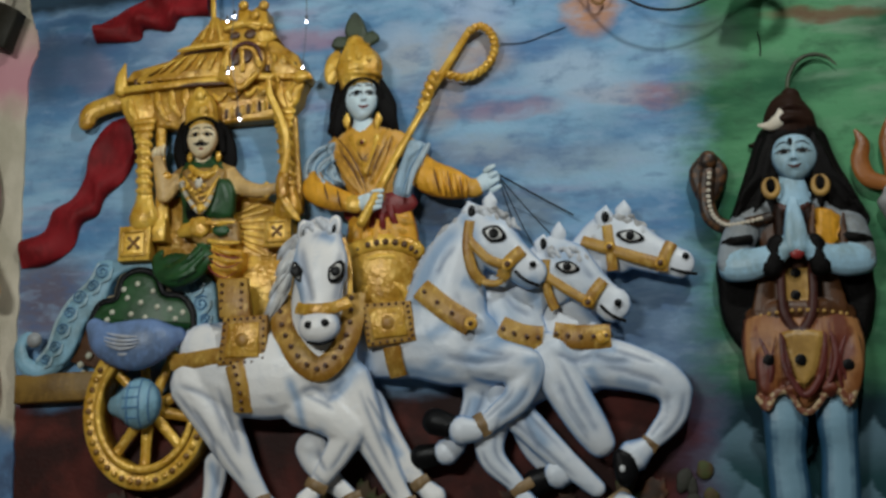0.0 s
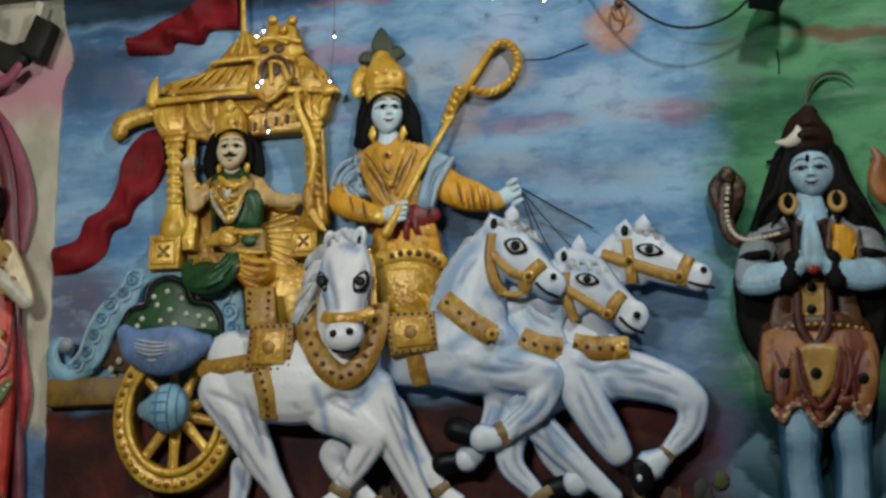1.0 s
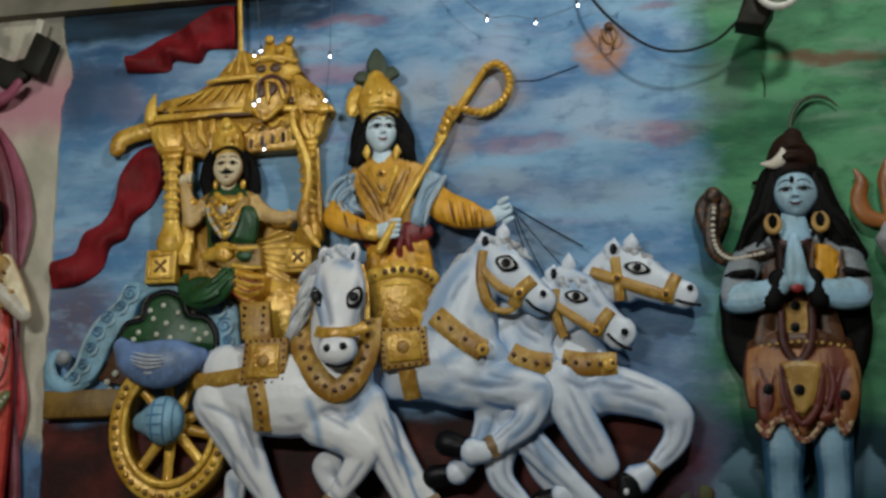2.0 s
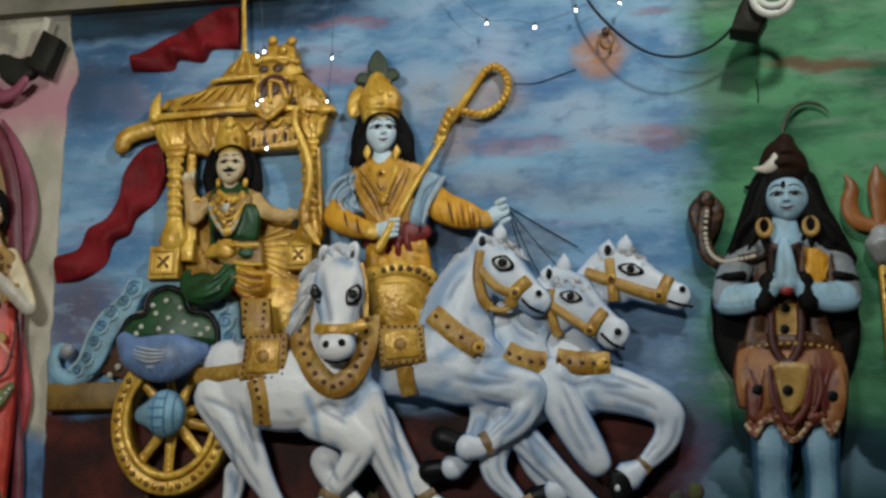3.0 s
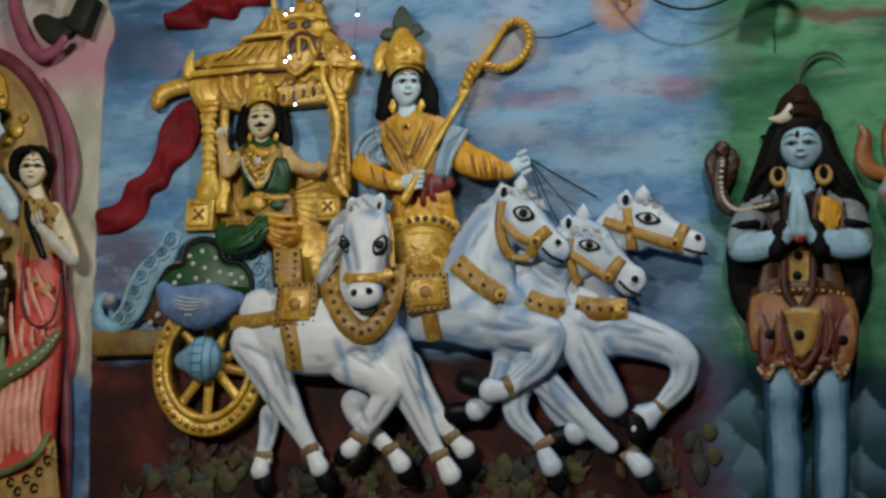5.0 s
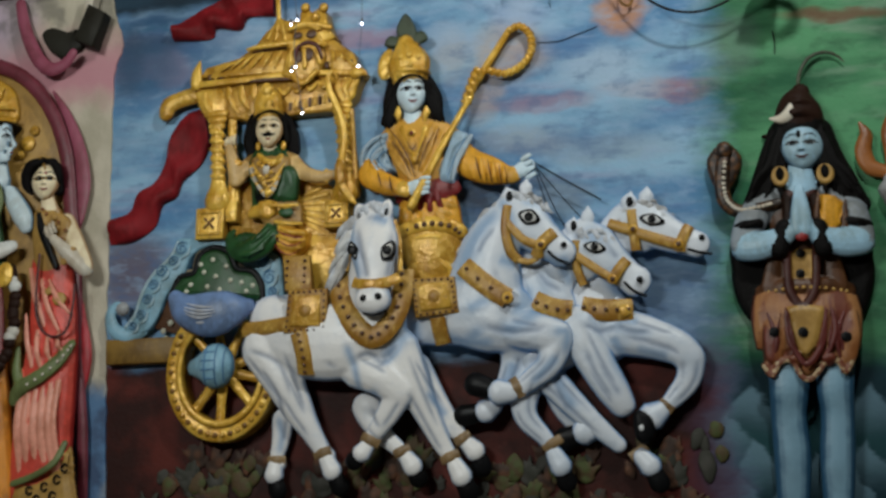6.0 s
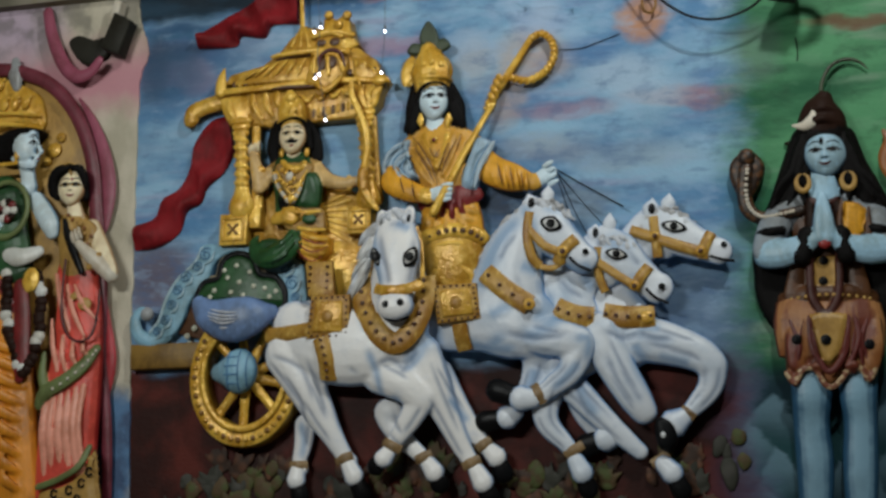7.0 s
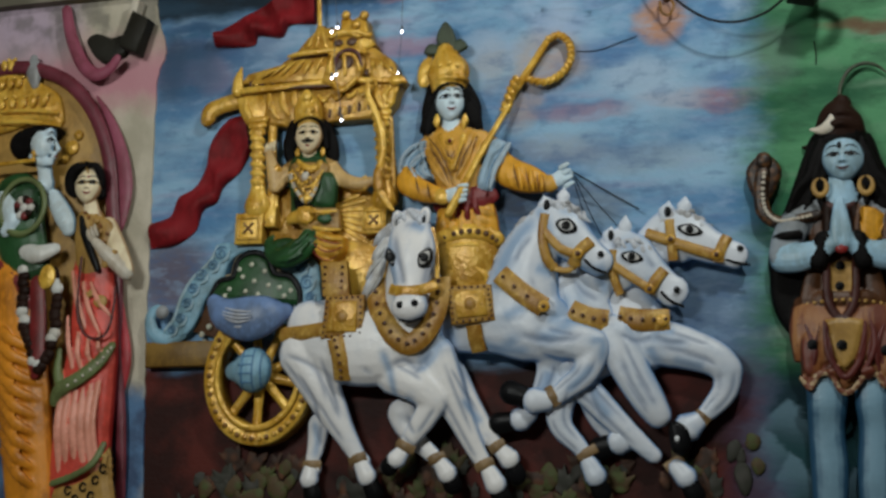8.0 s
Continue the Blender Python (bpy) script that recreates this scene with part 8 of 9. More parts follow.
    for q in ((1.1680, -0.0900, 1.9735), (1.2896, -0.0900, 1.9736)):
        tube(d, arc(q, 0.0178, 0.0249, 100, 440, 14), [0.0022 + 0.0062 * math.sin(math.pi * i / 14) for i in range(15)], gold, 8, 1)
    tube(b, [(1.225, -0.052, 1.992), (1.224, -0.049, 1.939)], [0.0356, 0.0463], skin, 14, 3, 0.9)
    # chest, vest and shoulders
    tube(b, [(1.224, -0.033, 1.900), (1.222, -0.039, 1.804), (1.218, -0.039, 1.709), (1.216, -0.039, 1.646)], [0.0926, 0.0890, 0.0854, 0.0961], torso, 20, 5, 0.5)
    for q0, q1 in (((1.141, -0.055, 1.739), (1.130, -0.052, 1.660)), ((1.298, -0.055, 1.736), (1.304, -0.052, 1.658))):
        tube(b, [q0, q1], [0.0214, 0.0320], torso, 10, 3, 0.6)
    tube(b, [(1.097, -0.033, 1.883), (1.160, -0.039, 1.916), (1.224, -0.039, 1.927), (1.288, -0.039, 1.912), (1.353, -0.033, 1.877)], [0.0463, 0.0427, 0.0356, 0.0427, 0.0463], ash, 14, 5, 0.75)
    slab(b, [(1.2775, -0.0800, 1.9181), (1.3104, -0.0780, 1.9133), (1.3333, -0.0740, 1.8933), (1.3254, -0.0780, 1.8249), (1.2998, -0.0840, 1.8056), (1.2639, -0.0900, 1.8094)], 0.04, orange, 0.014)
    for q0, q1 in (((1.2682, -0.0840, 1.9176), (1.2547, -0.0940, 1.8090)), ((1.3391, -0.0780, 1.8952), (1.3322, -0.0820, 1.8203))):
        tube(b, [q0, q1], [0.0071, 0.0089], torso, 8, 4, 0.5)
    tube(b, [(1.185, -0.058, 1.930), (1.182, -0.075, 1.845), (1.176, -0.078, 1.765)], 0.0142, brown, 8, 5)
    tube(b, [(1.257, -0.058, 1.928), (1.255, -0.084, 1.841), (1.260, -0.078, 1.779)], 0.0125, brown, 8, 5)
    tube(b, [(1.188, -0.065, 1.931), (1.220, -0.075, 1.908), (1.254, -0.065, 1.929)], 0.0071, bead, 8, 5)
    # arms, palms pressed together
    tube(b, [(1.093, -0.046, 1.874), (1.073, -0.055, 1.828), (1.060, -0.065, 1.783)], [0.0463, 0.0445, 0.0409], ash, 14, 4, 0.9)
    tube(b, [(1.354, -0.046, 1.867), (1.366, -0.055, 1.822), (1.372, -0.065, 1.783)], [0.0463, 0.0445, 0.0409], ash, 14, 4, 0.9)
    tube(b, [(1.060, -0.068, 1.776), (1.105, -0.081, 1.775), (1.152, -0.094, 1.787), (1.188, -0.104, 1.806)], [0.0427, 0.0427, 0.0338, 0.0249], skin, 14, 5, 0.9)
    tube(b, [(1.375, -0.068, 1.779), (1.329, -0.081, 1.774), (1.279, -0.094, 1.785), (1.244, -0.104, 1.805)], [0.0427, 0.0427, 0.0338, 0.0249], skin, 14, 5, 0.9)
    for s, x in ((-1, (1.205, -0.111, 1.805)), (1, (1.226, -0.111, 1.804))):
        tube(b, [x, shift(x, 0, 0, 0.0534), shift(x, -s * 0.0053, 0, 0.1282)], [0.0196, 0.0178, 0.0071], skin, 10, 4, 1.2)
    for q0, q1 in (((1.154, -0.098, 1.758), (1.171, -0.098, 1.821)), ((1.272, -0.098, 1.756), (1.260, -0.098, 1.819))):
        tube(b, [q0, q1], 0.0267, hair, 10, 3, 1.1)
    ball(d, (1.215, -0.117, 1.790), (0.0178, 0.0107, 0.0160), lip, 0, 10, 6)
    for q0, q1 in (((1.043, -0.065, 1.835), (1.107, -0.075, 1.841)), ((1.333, -0.075, 1.838), (1.400, -0.065, 1.823))):
        tube(b, [q0, [(u + v) / 2 - (0.014 if i == 1 else 0) for i, (u, v) in enumerate(zip(q0, q1))], q1], 0.0125, hair, 8, 4)
    # long bead garland over the gold panel
    slab(b, [(1.179, -0.075, 1.762), (1.250, -0.075, 1.761), (1.246, -0.075, 1.639), (1.227, -0.075, 1.605), (1.192, -0.075, 1.606), (1.176, -0.075, 1.640)], 0.06, sand, 0.01)
    for q in ((1.211, -0.077, 1.749), (1.207, -0.077, 1.692)):
        disc(d, q, 0.0125, 0.004, dark)
    ball(d, (1.211, -0.075, 1.643), (0.0249, 0.0071, 0.0160), brown, 0, 10, 6)
    tube(b, [(1.177, -0.081, 1.780), (1.173, -0.084, 1.701), (1.178, -0.084, 1.638), (1.208, -0.084, 1.598), (1.240, -0.084, 1.638), (1.250, -0.084, 1.700), (1.253, -0.081, 1.779)], 0.0116, bead, 10, 6)
    # belt and spotted hide skirt with a torn hem
    tube(b, [(1.103, -0.039, 1.647), (1.156, -0.065, 1.654), (1.214, -0.075, 1.655), (1.277, -0.065, 1.653), (1.334, -0.039, 1.645)], [0.0231, 0.0267, 0.0214, 0.0267, 0.0231], torso, 10, 5, 0.7)
    for i in range(13):
        q = spline([(1.108, -0.055, 1.644), (1.158, -0.079, 1.649), (1.213, -0.088, 1.651), (1.272, -0.079, 1.648), (1.327, -0.055, 1.642)], 3)[i]
        ball(d, q, (0.0057, 0.0053, 0.0057), sand, 0, 8, 6)
    tube(b, [(1.219, -0.039, 1.636), (1.217, -0.049, 1.582), (1.217, -0.052, 1.526), (1.216, -0.052, 1.482)], [0.1388, 0.1495, 0.1460, 0.1388], hide, 24, 4, 0.42, False)
    slab(b, [(1.095, -0.081, 1.531), (1.096, -0.081, 1.439), (1.116, -0.081, 1.412), (1.137, -0.081, 1.451), (1.173, -0.081, 1.454), (1.189, -0.081, 1.415), (1.211, -0.081, 1.403), (1.235, -0.081, 1.421), (1.262, -0.081, 1.455), (1.291, -0.081, 1.452), (1.310, -0.081, 1.422), (1.331, -0.081, 1.455), (1.331, -0.081, 1.530)], 0.05, hide, 0.012)
    tube(b, [(1.096, -0.084, 1.438), (1.117, -0.086, 1.408), (1.138, -0.087, 1.444), (1.172, -0.088, 1.447), (1.191, -0.090, 1.408), (1.212, -0.090, 1.396), (1.236, -0.090, 1.415), (1.263, -0.088, 1.448), (1.290, -0.087, 1.445), (1.309, -0.086, 1.415), (1.330, -0.084, 1.452)], 0.0089, fringe, 8, 4)
    for q0, q1, r in (((1.1304, -0.0720, 1.5763), (1.1237, -0.0840, 1.4651), 0.030), ((1.3320, -0.0720, 1.5722), (1.3203, -0.0840, 1.4596), 0.028), ((1.1827, -0.0920, 1.4625), (1.1788, -0.0880, 1.4445), 0.020), ((1.2650, -0.0920, 1.4663), (1.2666, -0.0880, 1.4422), 0.020)):
        tube(b, [q0, [(u + v) / 2 - (0.004 if k == 1 else 0) for k, (u, v) in enumerate(zip(q0, q1))], q1], [r * 0.7, r, r * 0.8], hide, 14, 4, 0.55)
    slab(b, [(1.164, -0.098, 1.596), (1.260, -0.098, 1.595), (1.253, -0.098, 1.543), (1.239, -0.098, 1.495), (1.209, -0.098, 1.459), (1.182, -0.097, 1.495), (1.169, -0.098, 1.544)], 0.07, sand, 0.014, 3)
    for q in ((1.127, -0.098, 1.528), (1.203, -0.101, 1.525), (1.315, -0.094, 1.510)):
        disc(d, q, 0.0142, 0.004, dark)
    folds(b, [((1.150, -0.096, 1.590), (1.111, -0.084, 1.454)), ((1.164, -0.101, 1.586), (1.186, -0.098, 1.449)), ((1.271, -0.101, 1.585), (1.232, -0.098, 1.447)), ((1.286, -0.096, 1.589), (1.311, -0.085, 1.455)), ((1.283, -0.098, 1.574), (1.261, -0.094, 1.453))], 0.0057, maroon)
    for pts in ([(1.161, -0.099, 1.590), (1.165, -0.101, 1.513), (1.183, -0.101, 1.467), (1.208, -0.101, 1.437), (1.238, -0.101, 1.467), (1.257, -0.101, 1.513), (1.266, -0.099, 1.589)],
                [(1.112, -0.078, 1.584), (1.133, -0.094, 1.511), (1.123, -0.088, 1.456)], [(1.316, -0.078, 1.583), (1.292, -0.095, 1.519), (1.296, -0.088, 1.457)], [(1.281, -0.094, 1.590), (1.289, -0.099, 1.528), (1.267, -0.098, 1.468)]):
        tube(d, pts, [0.0036] + [0.0080] * (len(pts) - 2) + [0.0036], maroon, 8, 5, 0.6)
    # legs, in the darkened copy of the skin paint
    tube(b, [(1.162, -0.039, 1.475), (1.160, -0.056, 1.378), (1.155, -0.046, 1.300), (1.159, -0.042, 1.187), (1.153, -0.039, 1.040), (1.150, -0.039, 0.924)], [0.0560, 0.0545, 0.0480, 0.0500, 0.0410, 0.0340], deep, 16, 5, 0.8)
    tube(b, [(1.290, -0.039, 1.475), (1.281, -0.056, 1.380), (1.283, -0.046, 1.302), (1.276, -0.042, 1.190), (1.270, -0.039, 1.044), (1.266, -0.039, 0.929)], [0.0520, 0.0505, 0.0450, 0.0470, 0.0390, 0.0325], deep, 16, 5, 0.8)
    for q in ((1.145, -0.058, 0.896), (1.266, -0.058, 0.902)):
        ball(b, q, (0.0392, 0.0712, 0.0249), skin)
    return modelled(b, d)


solid("guardian_statue", guardian_statue(), [BLUESKIN, HAIR, BROWN, SANDGOLD, HIDE, GREYBAND, BEAD, IVORY, ORANGE, BLACK, LIP, EYEW, SANDGOLD, spot_paint("hem_fringe", (0.5, 0.36, 0.2), (0.2, 0.06, 0.03), 70, 0.3, 0.6), paint("dark_maroon_fold", (0.13, 0.02, 0.015), 0.45), OLIVE, TORSO, BLUESKIN_SHADED],
      (1.196, 0.000, 0.881), "blue painted praying statue with topknot, hide skirt and beads", "statue")


def cobra():
    b = bmesh.new()
    slab(b, [(1.017, -0.046, 2.095), (0.995, -0.046, 2.086), (0.968, -0.046, 2.050), (0.972, -0.046, 2.003), (0.993, -0.046, 1.959), (1.027, -0.046, 1.954), (1.054, -0.046, 1.997), (1.068, -0.046, 2.043), (1.045, -0.046, 2.084)], 0.02, 0, 0.014, 4)
    ball(b, (1.018, -0.052, 2.069), (0.0249, 0.0249, 0.0267), 0)
    tube(b, [(1.015, -0.049, 2.037), (1.007, -0.046, 1.972), (1.014, -0.046, 1.918), (1.047, -0.046, 1.888), (1.098, -0.055, 1.888), (1.160, -0.065, 1.900)], [0.0214, 0.0214, 0.0214, 0.0196, 0.0178, 0.0142], 0, 12, 6, 0.9)
    path = spline([(1.018, -0.065, 2.029), (1.012, -0.063, 1.967), (1.020, -0.063, 1.917), (1.050, -0.063, 1.888), (1.093, -0.071, 1.888), (1.138, -0.078, 1.895)], 4)
    for q in path:
        ball(b, q, (0.0064, 0.0053, 0.0057), 1, 0, 8, 6)
    return b


solid("cobra_statue", cobra(), [HOODBROWN, IVORY], (1.029, 0.000, 1.891), "brown cobra statue with spread hood and cream belly beads", "statue")

trident = thing("trident", (1.426, 0.000, 1.244), "orange and gold trident with a long dotted staff", "trident")
TX = (1.480, -0.026, 1.931)
one("staff", BRASS, trident, lambda b: tube(b, [shift(TX, 0, 0, 0.02), shift(TX, 0.004, 0, -0.5), shift(TX, 0.008, 0, -1.05)], 0.0160, 0, 12, 4), "dull gold staff")
for i in range(22):
    b = bmesh.new()
    disc(b, shift(TX, 0.0003 * i, -0.0160, -0.09 - 0.036 * i), 0.0062, 0.003)
    part("dot", b, STUD, trident)
one("pot", SILVERGREY, trident, lambda b: tube(b, [shift(TX, 0, -0.005, 0.025), shift(TX, 0, -0.005, 0), shift(TX, 0, -0.005, -0.03)], [0.0320, 0.0481, 0.0356], 0, 16, 4), "grey rounded drum")
for s in (-1, 1):
    one("side_prong", TRIDENT, trident, lambda b: tube(b, [shift(TX, s * 0.0071, 0, 0.0498), shift(TX, s * 0.0605, 0, 0.0676), shift(TX, s * 0.0783, 0, 0.1175), shift(TX, s * 0.0676, 0, 0.1638), shift(TX, s * 0.0819, 0, 0.1994)], [0.0178, 0.0231, 0.0231, 0.0178, 0.0053], 0, 12, 5, 0.7), "orange curved prong")
one("centre_prong", TRIDENT, trident, lambda b: tube(b, [shift(TX, 0, 0, 0.0427), shift(TX, 0, 0, 0.1068), shift(TX, 0, 0, 0.1709), shift(TX, 0, 0, 0.2243)], [0.0196, 0.0214, 0.0267, 0.0053], 0, 12, 5, 0.7), "orange flame prong")

# ---- the niche beside: arch, halo and two statues ----
arch_niche = thing("arch_niche", (-1.363, 0.000, 1.045), "plum painted arch with a sand-gold halo behind two statues", "arch")
ARCH_LINE = [(-0.995, -0.019, 1.052), (-1.009, -0.026, 1.300), (-1.047, -0.029, 1.557), (-1.061, -0.033, 1.782), (-1.097, -0.036, 2.015), (-1.130, -0.039, 2.214), (-1.197, -0.039, 2.370), (-1.297, -0.039, 2.487), (-1.403, -0.039, 2.546), (-1.530, -0.039, 2.574), (-1.690, -0.039, 2.544), (-1.817, -0.039, 2.425), (-1.882, -0.036, 2.177), (-1.857, -0.033, 1.807), (-1.792, -0.026, 1.299)]
one("halo", SANDGOLD, arch_niche, lambda b: slab(b, [(-1.060, -0.019, 1.410), (-1.117, -0.019, 1.941), (-1.158, -0.019, 2.201), (-1.227, -0.020, 2.369), (-1.327, -0.019, 2.480), (-1.424, -0.019, 2.538), (-1.542, -0.020, 2.565), (-1.703, -0.019, 2.531), (-1.821, -0.019, 2.411), (-1.869, -0.019, 2.160), (-1.844, -0.019, 1.810), (-1.790, -0.019, 1.414)], 0, 0, 0.006, 3), "sand-gold halo panel")
one("band", ARCH, arch_niche, lambda b: tube(b, ARCH_LINE, [0.0178, 0.0196, 0.0214, 0.0214] + [0.0249] * 10 + [0.0214], 0, 12, 6, 0.7), "glossy plum arch band")
one("outer_band", PINKTUBE, arch_niche, lambda b: tube(b, [(-1.207, -0.019, 2.446), (-1.144, -0.023, 2.353), (-1.092, -0.026, 2.235), (-1.062, -0.029, 2.113), (-1.067, -0.026, 1.996), (-1.090, -0.019, 1.925)], [0.0053, 0.0160, 0.0249, 0.0267, 0.0160, 0.0036], 0, 12, 6, 0.35), "rose outer band")
one("edge_line", ARCH, arch_niche, lambda b: tube(b, [(-1.148, -0.019, 2.371), (-1.098, -0.023, 2.277), (-1.067, -0.023, 2.175), (-1.059, -0.023, 2.083), (-1.072, -0.019, 2.010), (-1.094, -0.013, 1.973)], [0.0036, 0.0071, 0.0080, 0.0080, 0.0071, 0.0036], 0, 10, 6, 0.8), "thin plum edge line")
one("red_drape", ROSE, arch_niche, lambda b: tube(b, [(-1.105, -0.019, 1.902), (-1.042, -0.026, 1.669), (-1.016, -0.026, 1.519), (-1.036, -0.019, 1.373)], [0.0107, 0.0178, 0.0249, 0.0107], 0, 12, 5, 0.4), "rose red drape edge")
for q, r in (((-1.285, -0.023, 2.265), 15), ((-1.263, -0.023, 2.308), 10), ((-1.308, -0.023, 2.225), 9)):
    one("rosette", BRASS, arch_niche, lambda b: (disc(b, q, 0.0018 * r, 0.012, 0, 14), ball(b, shift(q, 0, -0.012), (0.0071, 0.0071, 0.0071))))


def crown_back(b):
    slab(b, [(-1.711, -0.039, 2.333), (-1.687, -0.039, 2.522), (-1.626, -0.039, 2.603), (-1.551, -0.039, 2.558), (-1.475, -0.039, 2.535), (-1.368, -0.039, 2.476), (-1.335, -0.039, 2.419), (-1.332, -0.039, 2.345), (-1.438, -0.039, 2.369), (-1.526, -0.039, 2.342)], 0.02, 0, 0.014, 3)
    for y, x0, x1, n, r, tall in ((190, 6, 98, 5, 0.0170, 1.5), (150, 4, 40, 3, 0.0150, 1.4), (112, 6, 20, 2, 0.0140, 1.6)):
        for i in range(n):
            q = shift((-1.5873, -0.0460, 2.5119), 0.0019 * (x0 + (x1 - x0) * i / max(1, n - 1)), 0.0, -0.00182 * (y - 150))
            ball(b, q, (r, r * 0.9, r * tall), 0, 12 * (i - n / 2), 10, 7)
            ball(b, shift(q, 0.012, 0.004, 0.022), (r * 0.55, r * 0.6, r * 0.55), 0, 0, 8, 6)
    tube(b, [(-1.5676, -0.0560, 2.4057), (-1.4500, -0.0600, 2.4000), (-1.3341, -0.0560, 2.3846)], 0.0062, 0, 8, 5)
    tube(b, [(-1.5629, -0.0560, 2.3657), (-1.4454, -0.0600, 2.3582), (-1.3204, -0.0560, 2.3384)], 0.0080, 0, 8, 5)

one("crown_panel", GOLD, arch_niche, crown_back, "gold moulded crown panel")
one("peak", SILVERGREY, arch_niche, lambda b: tube(b, [(-1.464, -0.039, 2.602), (-1.456, -0.042, 2.549), (-1.448, -0.039, 2.503)], [0.0160, 0.0303, 0.0178], 0, 12, 4, 0.6), "grey bud at the arch's top")


def lady_statue():
    b, d = bmesh.new(), bmesh.new()
    skin, hair, coral, green, gold, lip, white, dark, pale, pink, rust, maroon = range(12)
    ball(b, (-1.202, -0.065, 2.135), (0.0641, 0.0498, 0.0641), hair)
    tube(b, [(-1.145, -0.058, 2.129), (-1.132, -0.058, 2.079)], [0.0249, 0.0178], hair, 10, 3)
    face(d, (-1.170, -0.081, 2.105), (0.0480, 0.0440, 0.0605), skin, dark, lip, gold, 12, None, 0.095, 1.4)
    tube(d, [(-1.1705, -0.1080, 2.1713), (-1.2088, -0.1040, 2.1632), (-1.2341, -0.0940, 2.1341), (-1.2347, -0.0840, 2.0954), (-1.2214, -0.0780, 2.0726)], [0.0080, 0.0190, 0.0210, 0.0190, 0.0080], hair, 12, 5, 0.9)
    tube(d, [(-1.1578, -0.1080, 2.1725), (-1.1331, -0.1020, 2.1647), (-1.1198, -0.0920, 2.1373), (-1.1154, -0.0840, 2.1039)], [0.0070, 0.0150, 0.0150, 0.0080], hair, 12, 5, 0.9)
    tube(b, [(-1.232, -0.084, 2.163), (-1.183, -0.091, 2.194), (-1.133, -0.078, 2.171)], 0.0053, gold, 8, 5)
    tube(b, [(-1.177, -0.098, 2.179), (-1.162, -0.103, 2.146)], 0.0053, gold, 8, 3)
    ball(d, (-1.156, -0.107, 2.130), (0.0053, 0.0036, 0.0053), lip, 0, 8, 6)
    tube(b, [(-1.168, -0.065, 2.054), (-1.155, -0.065, 2.006)], [0.0249, 0.0320], skin, 12, 3)
    tube(b, [(-1.170, -0.052, 1.985), (-1.149, -0.058, 1.895), (-1.137, -0.058, 1.818)], [0.0605, 0.0641, 0.0605], gold, 16, 5, 0.7)
    slab(b, [(-1.180, -0.088, 2.006), (-1.107, -0.088, 1.998), (-1.065, -0.088, 1.958), (-1.092, -0.088, 1.886), (-1.140, -0.088, 1.907)], 0.08, gold, 0.01, 3)
    for q in ((-1.122, -0.094, 1.978), (-1.106, -0.094, 1.943), (-1.137, -0.094, 1.956)):
        ball(d, q, (0.0107, 0.0089, 0.0107), gold, 0, 8, 6)
    tube(b, [(-1.1837, -0.0900, 1.9977), (-1.1651, -0.0940, 1.9417), (-1.1322, -0.0960, 1.8766), (-1.1022, -0.0940, 1.8133)], [0.0080, 0.0140, 0.0150, 0.0110], dark, 10, 5, 0.6)
    for x, y in ((158, 385), (170, 392), (182, 402), (166, 408), (178, 420), (190, 432), (172, 434), (186, 448), (196, 418), (150, 376)):
        ball(d, shift((-1.1669, -0.0940, 2.0036), 0.00195 * (x - 150), 0, -0.00182 * (y - 380)), (0.0075, 0.0040, 0.0060), rust, 30 * (x % 5), 8, 6)
    tube(b, [(-1.097, -0.058, 1.974), (-1.048, -0.071, 1.896), (-1.008, -0.078, 1.821), (-0.998, -0.078, 1.798)], [0.0303, 0.0303, 0.0285, 0.0214], skin, 14, 5)
    tube(b, [(-1.001, -0.081, 1.801), (-1.054, -0.098, 1.852), (-1.111, -0.107, 1.906)], [0.0249, 0.0249, 0.0160], pale, 12, 4)
    tube(b, [(-1.070, -0.101, 1.826), (-1.041, -0.101, 1.866)], 0.0125, gold, 8, 2)
    fingers(d, (-1.127, -0.111, 1.913), (-1.103, -0.111, 1.928), 3, (-0.0107, -0.002, 0.0320), 0.0071, pale)
    # sari with hanging pleats
    tube(b, [(-1.143, -0.052, 1.838), (-1.122, -0.058, 1.703), (-1.116, -0.058, 1.554), (-1.123, -0.058, 1.370), (-1.128, -0.055, 1.190), (-1.119, -0.052, 1.032)], [0.0748, 0.0819, 0.0926, 0.1032, 0.1068, 0.1068], coral, 20, 6, 0.6)
    folds(b, [((-1.205, -0.078, 1.816), (-1.132, -0.091, 1.624)), ((-1.155, -0.091, 1.774), (-1.072, -0.098, 1.603)), ((-1.123, -0.094, 1.772), (-1.040, -0.091, 1.659)), ((-1.203, -0.084, 1.663), (-1.165, -0.091, 1.495)), ((-1.153, -0.094, 1.605), (-1.132, -0.098, 1.494)), ((-1.112, -0.098, 1.585), (-1.094, -0.101, 1.511)), ((-1.077, -0.094, 1.592), (-1.064, -0.094, 1.544))], 0.0107, pink)
    for x0, x1 in ((112, 106), (126, 122), (140, 140), (154, 156), (168, 172), (182, 182)):
        a, low = ((-1.191, -0.091, 1.422), (-1.180, -0.084, 1.160))
        k = (x0 - 112) * 0.0018
        tube(b, [shift(a, k, 0, 0.02), shift(a, k + (x1 - x0) * 0.0009, -0.012, -0.12), shift(low, (x1 - 106) * 0.0018, 0, 0)], [0.0089, 0.0117, 0.0117], pink, 10, 5, 0.8)
    tube(b, [(-1.035, -0.078, 1.564), (-1.063, -0.098, 1.511), (-1.122, -0.107, 1.460), (-1.195, -0.104, 1.421), (-1.216, -0.098, 1.382)], [0.0160, 0.0231, 0.0249, 0.0249, 0.0196], green, 10, 5, 0.6)
